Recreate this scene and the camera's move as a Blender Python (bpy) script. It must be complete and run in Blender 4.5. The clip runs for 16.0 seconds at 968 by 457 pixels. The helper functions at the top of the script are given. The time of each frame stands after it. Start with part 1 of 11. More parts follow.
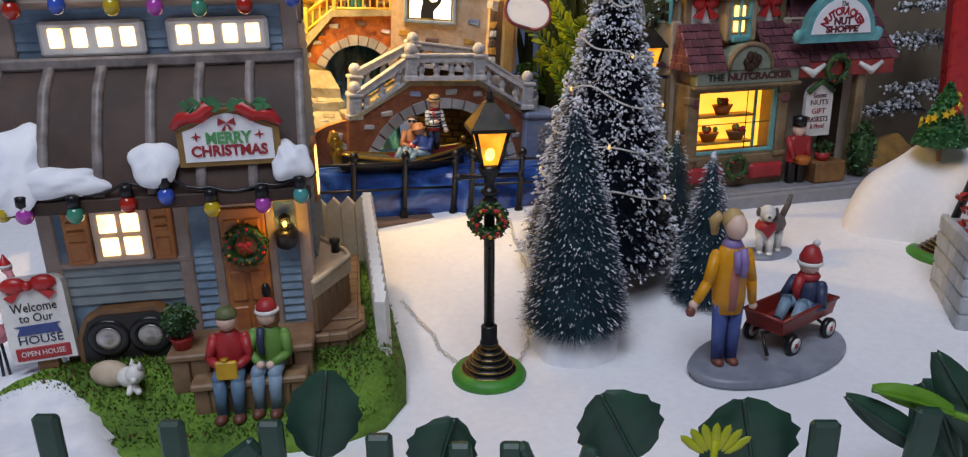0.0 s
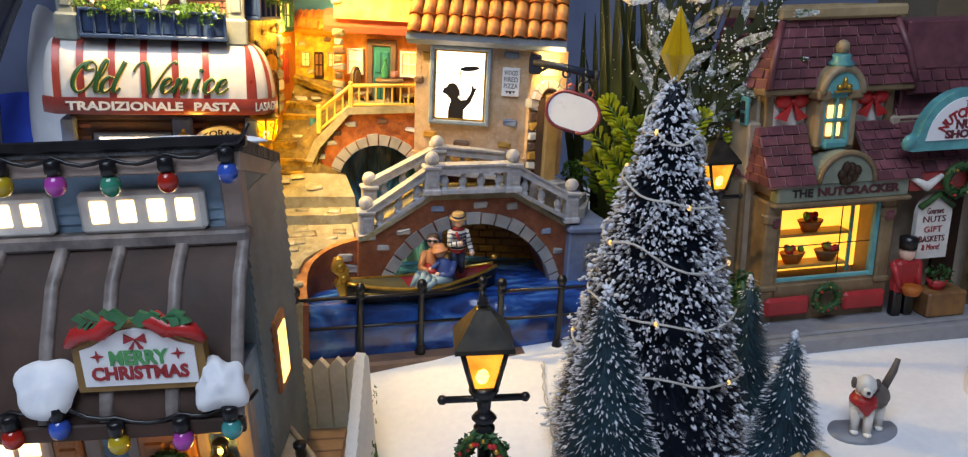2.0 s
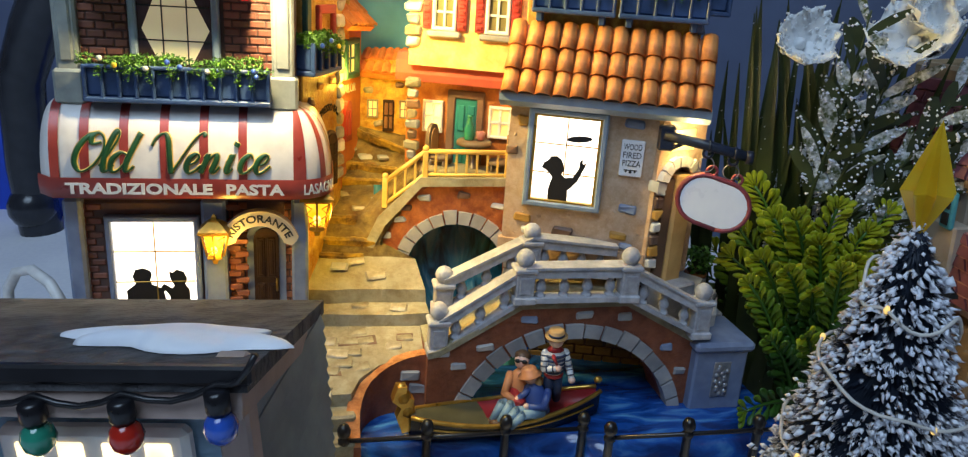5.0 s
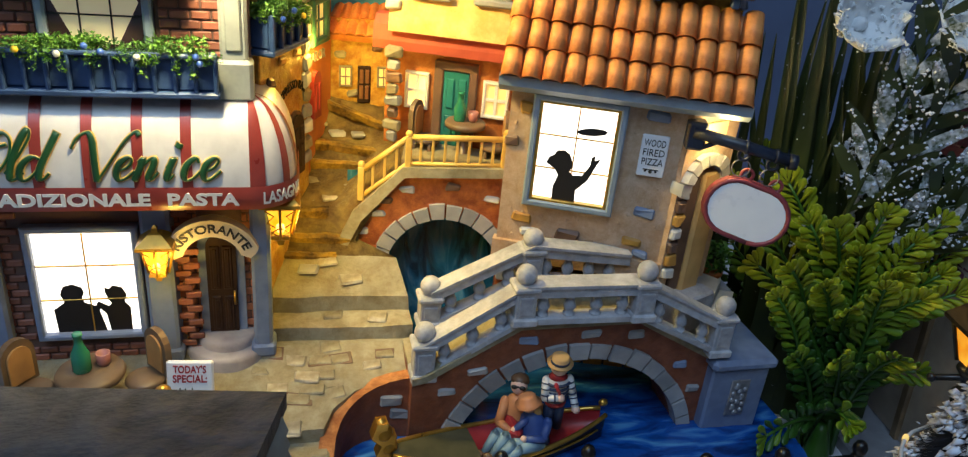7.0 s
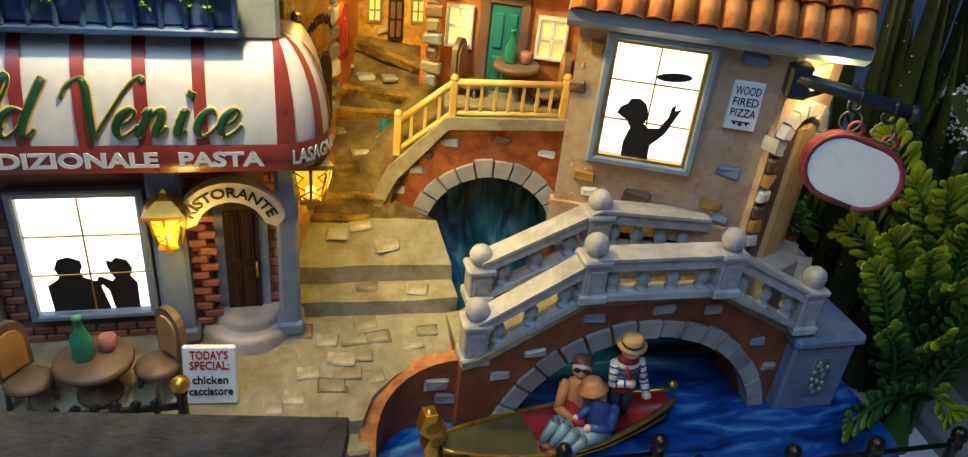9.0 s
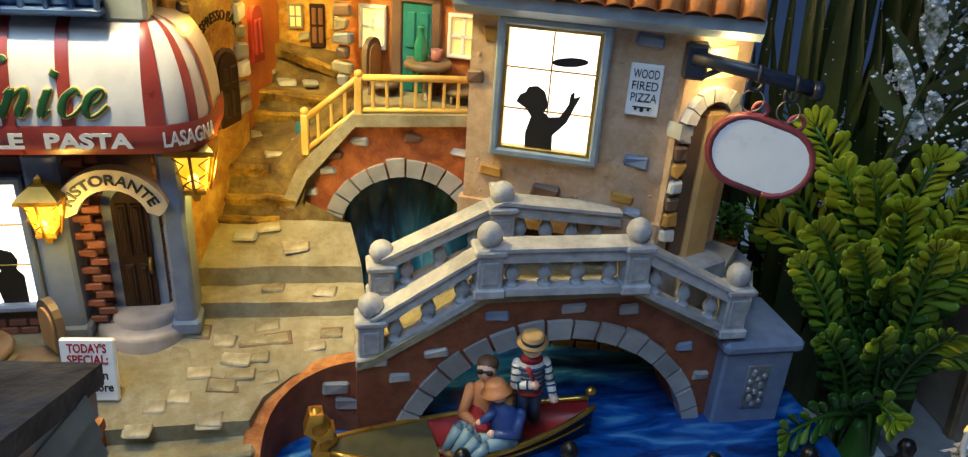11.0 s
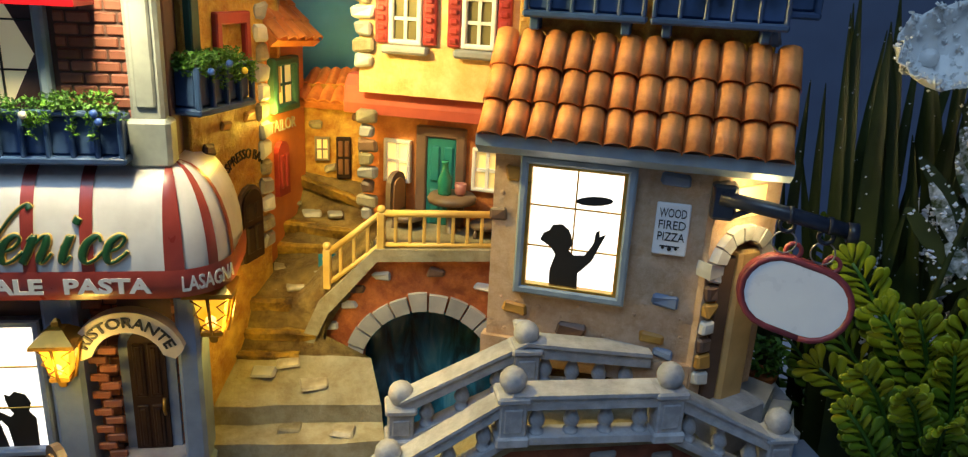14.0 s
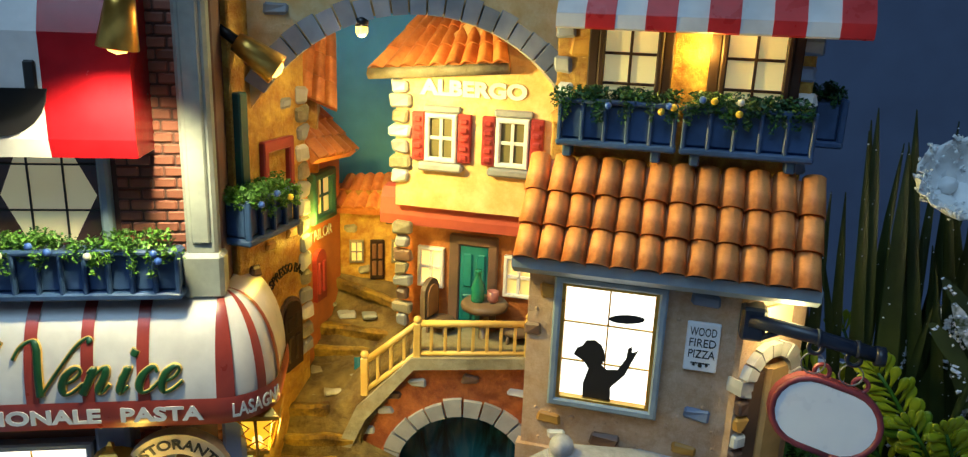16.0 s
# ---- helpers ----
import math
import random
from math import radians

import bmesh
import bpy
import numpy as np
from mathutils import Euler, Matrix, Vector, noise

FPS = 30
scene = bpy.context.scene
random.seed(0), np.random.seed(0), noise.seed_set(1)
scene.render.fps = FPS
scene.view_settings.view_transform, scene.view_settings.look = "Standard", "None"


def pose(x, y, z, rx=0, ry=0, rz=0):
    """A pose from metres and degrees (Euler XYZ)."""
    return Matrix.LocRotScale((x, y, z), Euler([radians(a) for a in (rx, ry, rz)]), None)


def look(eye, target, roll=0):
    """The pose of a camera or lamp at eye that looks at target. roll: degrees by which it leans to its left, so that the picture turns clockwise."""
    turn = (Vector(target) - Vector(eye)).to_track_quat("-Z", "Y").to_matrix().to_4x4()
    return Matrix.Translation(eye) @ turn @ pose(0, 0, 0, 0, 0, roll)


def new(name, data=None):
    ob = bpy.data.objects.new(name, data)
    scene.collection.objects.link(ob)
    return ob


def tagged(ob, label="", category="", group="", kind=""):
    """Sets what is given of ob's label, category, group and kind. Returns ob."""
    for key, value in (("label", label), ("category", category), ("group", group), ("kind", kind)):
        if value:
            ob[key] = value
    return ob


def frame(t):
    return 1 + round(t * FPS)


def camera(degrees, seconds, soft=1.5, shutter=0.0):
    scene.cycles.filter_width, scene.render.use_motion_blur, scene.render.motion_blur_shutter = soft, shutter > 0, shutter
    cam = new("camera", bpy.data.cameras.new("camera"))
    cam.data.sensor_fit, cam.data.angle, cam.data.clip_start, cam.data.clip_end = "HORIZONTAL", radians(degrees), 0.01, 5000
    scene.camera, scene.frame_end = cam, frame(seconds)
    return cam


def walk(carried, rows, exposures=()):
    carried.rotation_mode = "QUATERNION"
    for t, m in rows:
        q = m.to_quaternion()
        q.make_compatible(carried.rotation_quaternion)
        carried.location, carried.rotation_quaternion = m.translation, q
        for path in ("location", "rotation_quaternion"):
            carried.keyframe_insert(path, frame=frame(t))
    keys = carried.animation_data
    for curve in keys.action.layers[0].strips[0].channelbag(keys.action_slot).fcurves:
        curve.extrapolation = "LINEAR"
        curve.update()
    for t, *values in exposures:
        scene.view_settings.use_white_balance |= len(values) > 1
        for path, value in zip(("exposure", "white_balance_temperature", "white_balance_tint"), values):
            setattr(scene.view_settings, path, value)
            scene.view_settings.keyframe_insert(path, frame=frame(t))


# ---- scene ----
cam = camera(65.11, 16.0, soft=1.2)
PATH = [
    (0, (0.06283, -0.03419, 0.17664), (-0.00999, 1.86407, -0.44889), -1.284),
    (0.5, (0.07837, 0.00608, 0.18724), (-0.0711, 1.90105, -0.43465), -1.500),
    (1, (0.08529, 0.02206, 0.19473), (-0.11427, 1.91249, -0.42693), -1.300),
    (1.5, (0.08577, 0.03986, 0.20586), (-0.166, 1.92642, -0.40855), -1.468),
    (2, (0.08747, 0.06498, 0.22084), (-0.19398, 1.95661, -0.36439), -1.762),
    (2.5, (0.0829, 0.08327, 0.22963), (-0.21977, 1.97767, -0.33576), -1.882),
    (3, (0.07273, 0.09861, 0.24182), (-0.25133, 1.99437, -0.30691), -1.241),
    (3.5, (0.07061, 0.1105, 0.25117), (-0.30056, 2.00029, -0.2882), -0.770),
    (4, (0.06844, 0.12633, 0.25063), (-0.38069, 1.99735, -0.29488), -0.595),
    (4.2, (0.06384, 0.13673, 0.24777), (-0.38808, 2.00322, -0.31077), -0.695),
    (6.3, (0.04198, 0.21293, 0.2699), (-0.40573, 2.01575, -0.47132), -0.834),
    (6.5, (0.03697, 0.2182, 0.273), (-0.39618, 2.01553, -0.48988), -0.513),
    (7, (0.03135, 0.23181, 0.2713), (-0.33403, 2.00275, -0.58326), 0.674),
    (7.5, (0.0188, 0.24065, 0.27615), (-0.33106, 1.99487, -0.61846), 0.766),
    (8, (0.01305, 0.25613, 0.2818), (-0.32286, 1.99651, -0.64463), 0.690),
    (8.5, (0.00386, 0.26377, 0.27176), (-0.32938, 1.9784, -0.7024), 1.040),
    (9, (0.00108, 0.26669, 0.26048), (-0.33257, 1.968, -0.73664), 1.010),
    (9.5, (0.00674, 0.26519, 0.25463), (-0.31841, 1.97037, -0.73866), 0.557),
    (9.7, (0.0126, 0.26689, 0.25326), (-0.31198, 1.98081, -0.72507), 0.195),
    (11.8, (0.05802, 0.27817, 0.22695), (-0.45787, 2.02773, -0.59335), -1.412),
    (12, (0.05726, 0.27965, 0.22568), (-0.43141, 2.02143, -0.6272), -1.226),
    (12.5, (0.05403, 0.28582, 0.22038), (-0.43706, 2.02745, -0.63141), -1.263),
    (13, (0.05403, 0.28573, 0.22037), (-0.46412, 2.08698, -0.4775), -1.543),
    (13.5, (0.05399, 0.28755, 0.2356), (-0.50963, 2.09445, -0.41051), -1.771),
    (14, (0.0492, 0.28659, 0.24574), (-0.51175, 2.10661, -0.36487), -1.894),
    (14.5, (0.04909, 0.28465, 0.2526), (-0.51424, 2.11198, -0.3335), -2.014),
    (15, (0.04739, 0.28462, 0.26127), (-0.52544, 2.11376, -0.30977), -2.494),
    (15.5, (0.0455, 0.28558, 0.26866), (-0.53456, 2.11967, -0.27872), -2.378),
    (16, (0.04204, 0.28317, 0.27459), (-0.54439, 2.12293, -0.24635), -2.469),
]
walk(cam, [(t, look(eye, target, roll)) for t, eye, target, roll in PATH],
     exposures=[(0, 0.47, 8900, 27), (0.5, 0.5, 9100, 28), (2.0, 0.54, 8200, 21), (3.5, 0.34, 7600, 17), (4.2, 0.18, 7300, 15), (6.5, -0.1, 6500, 11), (7.0, -0.25, 6550, 11), (7.5, -0.29, 6500, 11), (9.5, -0.4, 6500, 10),
                (12.0, 0.14, 6250, 10), (12.5, 0.2, 6250, 10), (13.0, 0.18, 6350, 10), (14.0, -0.52, 6300, 9), (14.5, -0.74, 6300, 10), (15.0, -0.66, 6300, 6), (16, -0.46, 6100, 2)])

# ---------------------------------------------------------------- light
ROOM = 0.065
world = bpy.data.worlds.new("room_light")
scene.world = world
world.use_nodes = True
wn = world.node_tree
wn.nodes["Background"].inputs[0].default_value = (0.55, 0.60, 0.76, 1)
wn.nodes["Background"].inputs[1].default_value = ROOM


def lamp(name, kind, where, power, colour, size=0.01, target=None, spot=60.0):
    """A lamp at a place in metres."""
    data = bpy.data.lights.new(name, kind)
    data.energy, data.color = power, colour
    if kind == "AREA":
        data.shape, data.size = "DISK", size
    else:
        data.shadow_soft_size = size
    if kind == "SPOT":
        data.spot_size, data.spot_blend = radians(spot), 0.6
    ob = new(name, data)
    ob.matrix_world = look(where, target) if target else Matrix.Translation(where)
    return ob


# ---------------------------------------------------------------- frames of the pieces (metres)
CM = 0.01


def T(x, y, z=0.0):
    return Matrix.Translation((x * CM, y * CM, z * CM))


def RZ(a):
    return Matrix.Rotation(radians(a), 4, "Z")


def RX(a):
    return Matrix.Rotation(radians(a), 4, "X")


def RY(a):
    return Matrix.Rotation(radians(a), 4, "Y")


W = Matrix.Identity(4)
FV = T(0, 44, 1.8) @ RZ(25) @ RX(1) @ RY(4.5)      # the Venice piece
FP = FV @ T(1.2, 7.55) @ RZ(-23)                   # its pizza house and hotel
FA = FV @ T(-9, 8.5) @ RZ(65.8)                    # its alley wall
FH = T(-5, 26) @ RZ(11)                            # the trailer house
FN = T(19.8, 51.4) @ RZ(17)                        # the nut shop


WARM, AMBER, COOL = (1.0, 0.76, 0.32), (1.0, 0.64, 0.11), (0.48, 0.71, 1.0)


def at_v(x, y, z, F=None):
    return tuple((F or FV) @ Vector((x * CM, y * CM, z * CM)))


lamp("room_daylight", "AREA", (-0.06, -0.36, 1.4), 15.0, COOL, 1.0, (-0.05, 0.4, 0.0))
lamp("facade_spot", "SPOT", at_v(-10.9, 3.9, 24.3), 0.72, (1.0, 0.84, 0.46), 0.004, at_v(-12.8, 5.6, 14.5), 118)
lamp("facade_spot", "SPOT", at_v(-7.5, 7.9, 23.8), 1.12, (1.0, 0.76, 0.23), 0.004, at_v(-0.5, 9.3, 18.6), 116)
lamp("alley_lamp", "POINT", at_v(-7.2, 12.4, 18.0), 0.12, (1.0, 0.68, 0.08), 0.006)
lamp("arch_lamp", "POINT", at_v(-5.2, 9.1, 24.7), 0.07, (1.0, 0.78, 0.34), 0.003)
lamp("wall_lamp", "POINT", at_v(3.9, 0.75, 25.0, FP), 0.05, AMBER, 0.003)
lamp("lantern_light", "POINT", at_v(-12.42, 5.0, 11.5), 0.035, AMBER, 0.004)
lamp("lantern_light", "POINT", at_v(-7.5, 7.2, 12.5), 0.06, (1.0, 0.68, 0.08), 0.004)
lamp("doorway_light", "POINT", at_v(7.3, -0.2, 16.9, FP), 0.05, WARM, 0.004)
lamp("porch_light", "POINT", at_v(1.82, -0.15, 8.1, FH), 0.005, AMBER, 0.002)
lamp("street_lamp_light", "POINT", (0.0515, 0.2795, 0.1075), 0.06, AMBER, 0.003)


# ---------------------------------------------------------------- mesh building, in centimetres
class Geo:
    """Vertices, faces and material slots of one mesh."""

    def __init__(self):
        self.v, self.f, self.m, self.s = [], [], [], []

    def add(self, verts, faces, slot=0, smooth=False, m=None):
        n = len(self.v)
        if m is not None:
            verts = [m @ Vector(p) for p in verts]
        self.v.extend(tuple(p) for p in verts)
        self.f.extend(tuple(i + n for i in f) for f in faces)
        self.m.extend([slot] * len(faces))
        self.s.extend([smooth] * len(faces))
        return self

    def box(self, x0, y0, z0, x1, y1, z1, b=0.05, slot=0, m=None, jit=0.0):
        """A box with bevelled edges; jit makes it uneven."""
        b = min(b, 0.45 * abs(x1 - x0), 0.45 * abs(y1 - y0), 0.45 * abs(z1 - z0))
        X, Y, Z = (x0, x1), (y0, y1), (z0, z1)
        verts, idx = [], {}
        for i in (0, 1):
            for j in (0, 1):
                for k in (0, 1):
                    sx, sy, sz = (1 - 2 * i) * b, (1 - 2 * j) * b, (1 - 2 * k) * b
                    o = [random.uniform(-jit, jit) for _ in range(3)] if jit else (0, 0, 0)
                    x, y, z = X[i] + o[0], Y[j] + o[1], Z[k] + o[2]
                    for a, p in enumerate(((x, y + sy, z + sz), (x + sx, y, z + sz), (x + sx, y + sy, z))):
                        idx[i, j, k, a] = len(verts)
                        verts.append(p)
        F = []
        for i in (0, 1):
            q = [idx[i, j, k, 0] for j, k in ((0, 0), (1, 0), (1, 1), (0, 1))]
            F.append(q if i else q[::-1])
            q = [idx[j, i, k, 1] for j, k in ((0, 0), (1, 0), (1, 1), (0, 1))]
            F.append(q[::-1] if i else q)
            q = [idx[j, k, i, 2] for j, k in ((0, 0), (1, 0), (1, 1), (0, 1))]
            F.append(q if i else q[::-1])
        for i in (0, 1):
            for j in (0, 1):
                e = [idx[i, j, 0, 0], idx[i, j, 1, 0], idx[i, j, 1, 1], idx[i, j, 0, 1]]
                F.append(e if i == j else e[::-1])
                e = [idx[i, 0, j, 0], idx[i, 0, j, 2], idx[i, 1, j, 2], idx[i, 1, j, 0]]
                F.append(e[::-1] if i != j else e)
                e = [idx[0, i, j, 1], idx[1, i, j, 1], idx[1, i, j, 2], idx[0, i, j, 2]]
                F.append(e if i == j else e[::-1])
                for k in (0, 1):
                    t = [idx[i, j, k, 0], idx[i, j, k, 1], idx[i, j, k, 2]]
                    F.append(t if (i + j + k) % 2 == 0 else t[::-1])
        return self.add(verts, F, slot, False, m)

    def surround(self, x0, x1, z0, z1, fw, y0, y1, slot=0):
        """One rectangular frame round an opening that faces -y."""
        c = 0.25 * fw
        loops = [(0.0, y1), (0.0, y0 + c), (c, y0), (fw - c, y0), (fw, y0 + c), (fw, y1)]
        verts, F = [], []
        for o, y in loops:
            e = fw - o
            verts += [(x0 - e, y, z0 - e), (x1 + e, y, z0 - e), (x1 + e, y, z1 + e), (x0 - e, y, z1 + e)]
        n = len(loops)
        for i in range(n):
            for k in range(4):
                a, b = i * 4 + k, i * 4 + (k + 1) % 4
                c_, d = ((i + 1) % n) * 4 + (k + 1) % 4, ((i + 1) % n) * 4 + k
                F.append((a, b, c_, d))
        return self.add(verts, F, slot)

    def lathe(self, profile, n=16, slot=0, m=None, smooth=True, arc=360.0, start=0.0, sx=1.0, sy=1.0):
        """A profile of (radius, height) turned about z."""
        full = arc >= 359.9
        k = n if full else n + 1
        verts, F = [], []
        for r, z in profile:
            for i in range(k):
                a = radians(start + arc * i / n)
                verts.append((r * math.cos(a) * sx, r * math.sin(a) * sy, z))
        for j in range(len(profile) - 1):
            for i in range(n):
                a, b = j * k + i, j * k + (i + 1) % k
                F.append((a, b, b + k, a + k))
        if full:
            if profile[0][0] > 1e-4:
                F.append(tuple(range(n))[::-1])
            if profile[-1][0] > 1e-4:
                F.append(tuple(range((len(profile) - 1) * k, len(profile) * k)))
        return self.add(verts, F, slot, smooth, m)

    def ball(self, x, y, z, r, slot=0, n=12, sx=1.0, sy=1.0, sz=1.0, m=None):
        h = max(5, n // 2 + 1)
        prof = [(max(1e-5, r * math.sin(math.pi * i / (h - 1))), -r * sz * math.cos(math.pi * i / (h - 1))) for i in range(h)]
        t = Matrix.Translation((x, y, z))
        return self.lathe(prof, n, slot, (m @ t) if m is not None else t, True, sx=sx, sy=sy)

    def prism(self, poly, d0, d1, axis="y", slot=0, m=None, smooth=False):
        """A polygon of (u, w) pushed from d0 to d1 along an axis: y takes (x, z), z takes (x, y), x takes (y, z)."""
        def at(u, w, d):
            return (u, d, w) if axis == "y" else (u, w, d) if axis == "z" else (d, u, w)
        n = len(poly)
        area = sum(poly[i][0] * poly[(i + 1) % n][1] - poly[(i + 1) % n][0] * poly[i][1] for i in range(n))
        if (area < 0) != (axis == "y"):
            poly = poly[::-1]
        if d1 < d0:
            d0, d1 = d1, d0
        verts = [at(u, w, d0) for u, w in poly] + [at(u, w, d1) for u, w in poly]
        F = [tuple(range(n))[::-1], tuple(range(n, 2 * n))]
        F += [(i, (i + 1) % n, n + (i + 1) % n, n + i) for i in range(n)]
        return self.add(verts, F, slot, smooth, m)

    def tube(self, path, r, n=8, slot=0, m=None, caps=True):
        """A round rod along points; r is one radius or one a point."""
        pts = [Vector(p) for p in path]
        rs = r if isinstance(r, (list, tuple)) else [r] * len(pts)
        verts, F = [], []
        up = Vector((0, 0, 1))
        side = None
        for i, p in enumerate(pts):
            d = (pts[min(i + 1, len(pts) - 1)] - pts[max(i - 1, 0)]).normalized()
            if side is None:
                side = d.cross(up if abs(d.z) < 0.9 else Vector((1, 0, 0))).normalized()
            else:
                side = (side - d * side.dot(d)).normalized()
            o = d.cross(side)
            for k in range(n):
                a = 2 * math.pi * k / n
                verts.append(p + rs[i] * (math.cos(a) * side + math.sin(a) * o))
        for i in range(len(pts) - 1):
            for k in range(n):
                F.append((i * n + k, i * n + (k + 1) % n, (i + 1) * n + (k + 1) % n, (i + 1) * n + k))
        if caps:
            F.append(tuple(range(n))[::-1])
            F.append(tuple(range((len(pts) - 1) * n, len(pts) * n)))
        return self.add(verts, F, slot, True, m)

    def sheet(self, rows, slot=0, m=None, smooth=True):
        """A skin over rows of points."""
        n = len(rows[0])
        F = [(i * n + k, i * n + k + 1, (i + 1) * n + k + 1, (i + 1) * n + k) for i in range(len(rows) - 1) for k in range(n - 1)]
        return self.add([p for r in rows for p in r], F, slot, smooth, m)

    def slab(self, rows, d, slot=0, m=None, smooth=True):
        """A skin with the thickness d downwards (z)."""
        n, k = len(rows[0]), len(rows)
        top = [p for r in rows for p in r]
        bot = [(p[0], p[1], p[2] - d) for p in top]
        N = len(top)
        F = [(i * n + j, i * n + j + 1, (i + 1) * n + j + 1, (i + 1) * n + j) for i in range(k - 1) for j in range(n - 1)]
        F += [tuple(q + N for q in f[::-1]) for f in F]
        rim = list(range(n)) + [i * n + n - 1 for i in range(1, k)] + [(k - 1) * n + j for j in range(n - 2, -1, -1)] + [i * n for i in range(k - 2, 0, -1)]
        F += [(rim[(i + 1) % len(rim)], rim[i], rim[i] + N, rim[(i + 1) % len(rim)] + N) for i in range(len(rim))]
        return self.add(top + bot, F, slot, smooth, m)

    def mesh(self, name, mats):
        me = bpy.data.meshes.new(name)
        me.from_pydata([(x * CM, y * CM, z * CM) for x, y, z in self.v], [], self.f)
        for a in mats:
            me.materials.append(a)
        me.polygons.foreach_set("material_index", self.m)
        me.polygons.foreach_set("use_smooth", self.s)
        me.update()
        if len(self.f) < 6000:
            bm = bmesh.new()
            bm.from_mesh(me)
            bmesh.ops.recalc_face_normals(bm, faces=bm.faces)
            bm.to_mesh(me)
            bm.free()
        return me


def thing(name, F, label, category, group="", kind=""):
    """An empty at the base of a thing, which takes its parts."""
    ob = new(name)
    ob.empty_display_size = 0.01
    ob.matrix_world = F
    return tagged(ob, label, category, group, kind)


def part(name, g, mats, parent, label="", at=None, kind=""):
    me = g if isinstance(g, bpy.types.Mesh) else g.mesh(name, mats if isinstance(mats, (list, tuple)) else [mats])
    ob = new(name, me)
    ob.parent = parent
    if at is not None:
        ob.matrix_local = at
    return tagged(ob, label, kind=kind)


def solo(name, g, mats, F, label, category, group="", kind=""):
    """A thing that is one mesh."""
    ob = new(name, g.mesh(name, mats if isinstance(mats, (list, tuple)) else [mats]))
    ob.matrix_world = F
    return tagged(ob, label, category, group, kind)


def words(s, size, at, mat, parent, name="lettering", depth=0.04, shear=0.0, fat=0.0, bend=None, width=None, align="CENTER", space=1.0):
    """Raised letters; at places their middle, x along the line and z out of the wall. bend: (radius) lays them on a circle."""
    cu = bpy.data.curves.new(name, "FONT")
    cu.body, cu.size, cu.extrude, cu.shear, cu.offset = s, size * CM, depth * CM / 2, shear, fat * CM
    cu.align_x, cu.align_y, cu.resolution_u, cu.space_character = align, "CENTER", 3, space
    tmp = new("lettering_source", cu)
    dg = bpy.context.evaluated_depsgraph_get()
    me = bpy.data.meshes.new_from_object(tmp.evaluated_get(dg))
    bpy.data.objects.remove(tmp)
    bpy.data.curves.remove(cu)
    xs = [v.co.x for v in me.vertices]
    if width and xs:
        k = width * CM / (max(xs) - min(xs))
        for v in me.vertices:
            v.co.x *= k
    if bend:
        R = bend * CM
        for v in me.vertices:
            a, r = v.co.x / R, R + v.co.y
            v.co.x, v.co.y = r * math.sin(a), r * math.cos(a) - R
    me.materials.clear()
    me.materials.append(mat)
    ob = new(name, me)
    ob.parent = parent
    ob.matrix_local = at
    return ob


FRONT = Matrix.Rotation(radians(90), 4, "X")     # turns a lettering to face -y


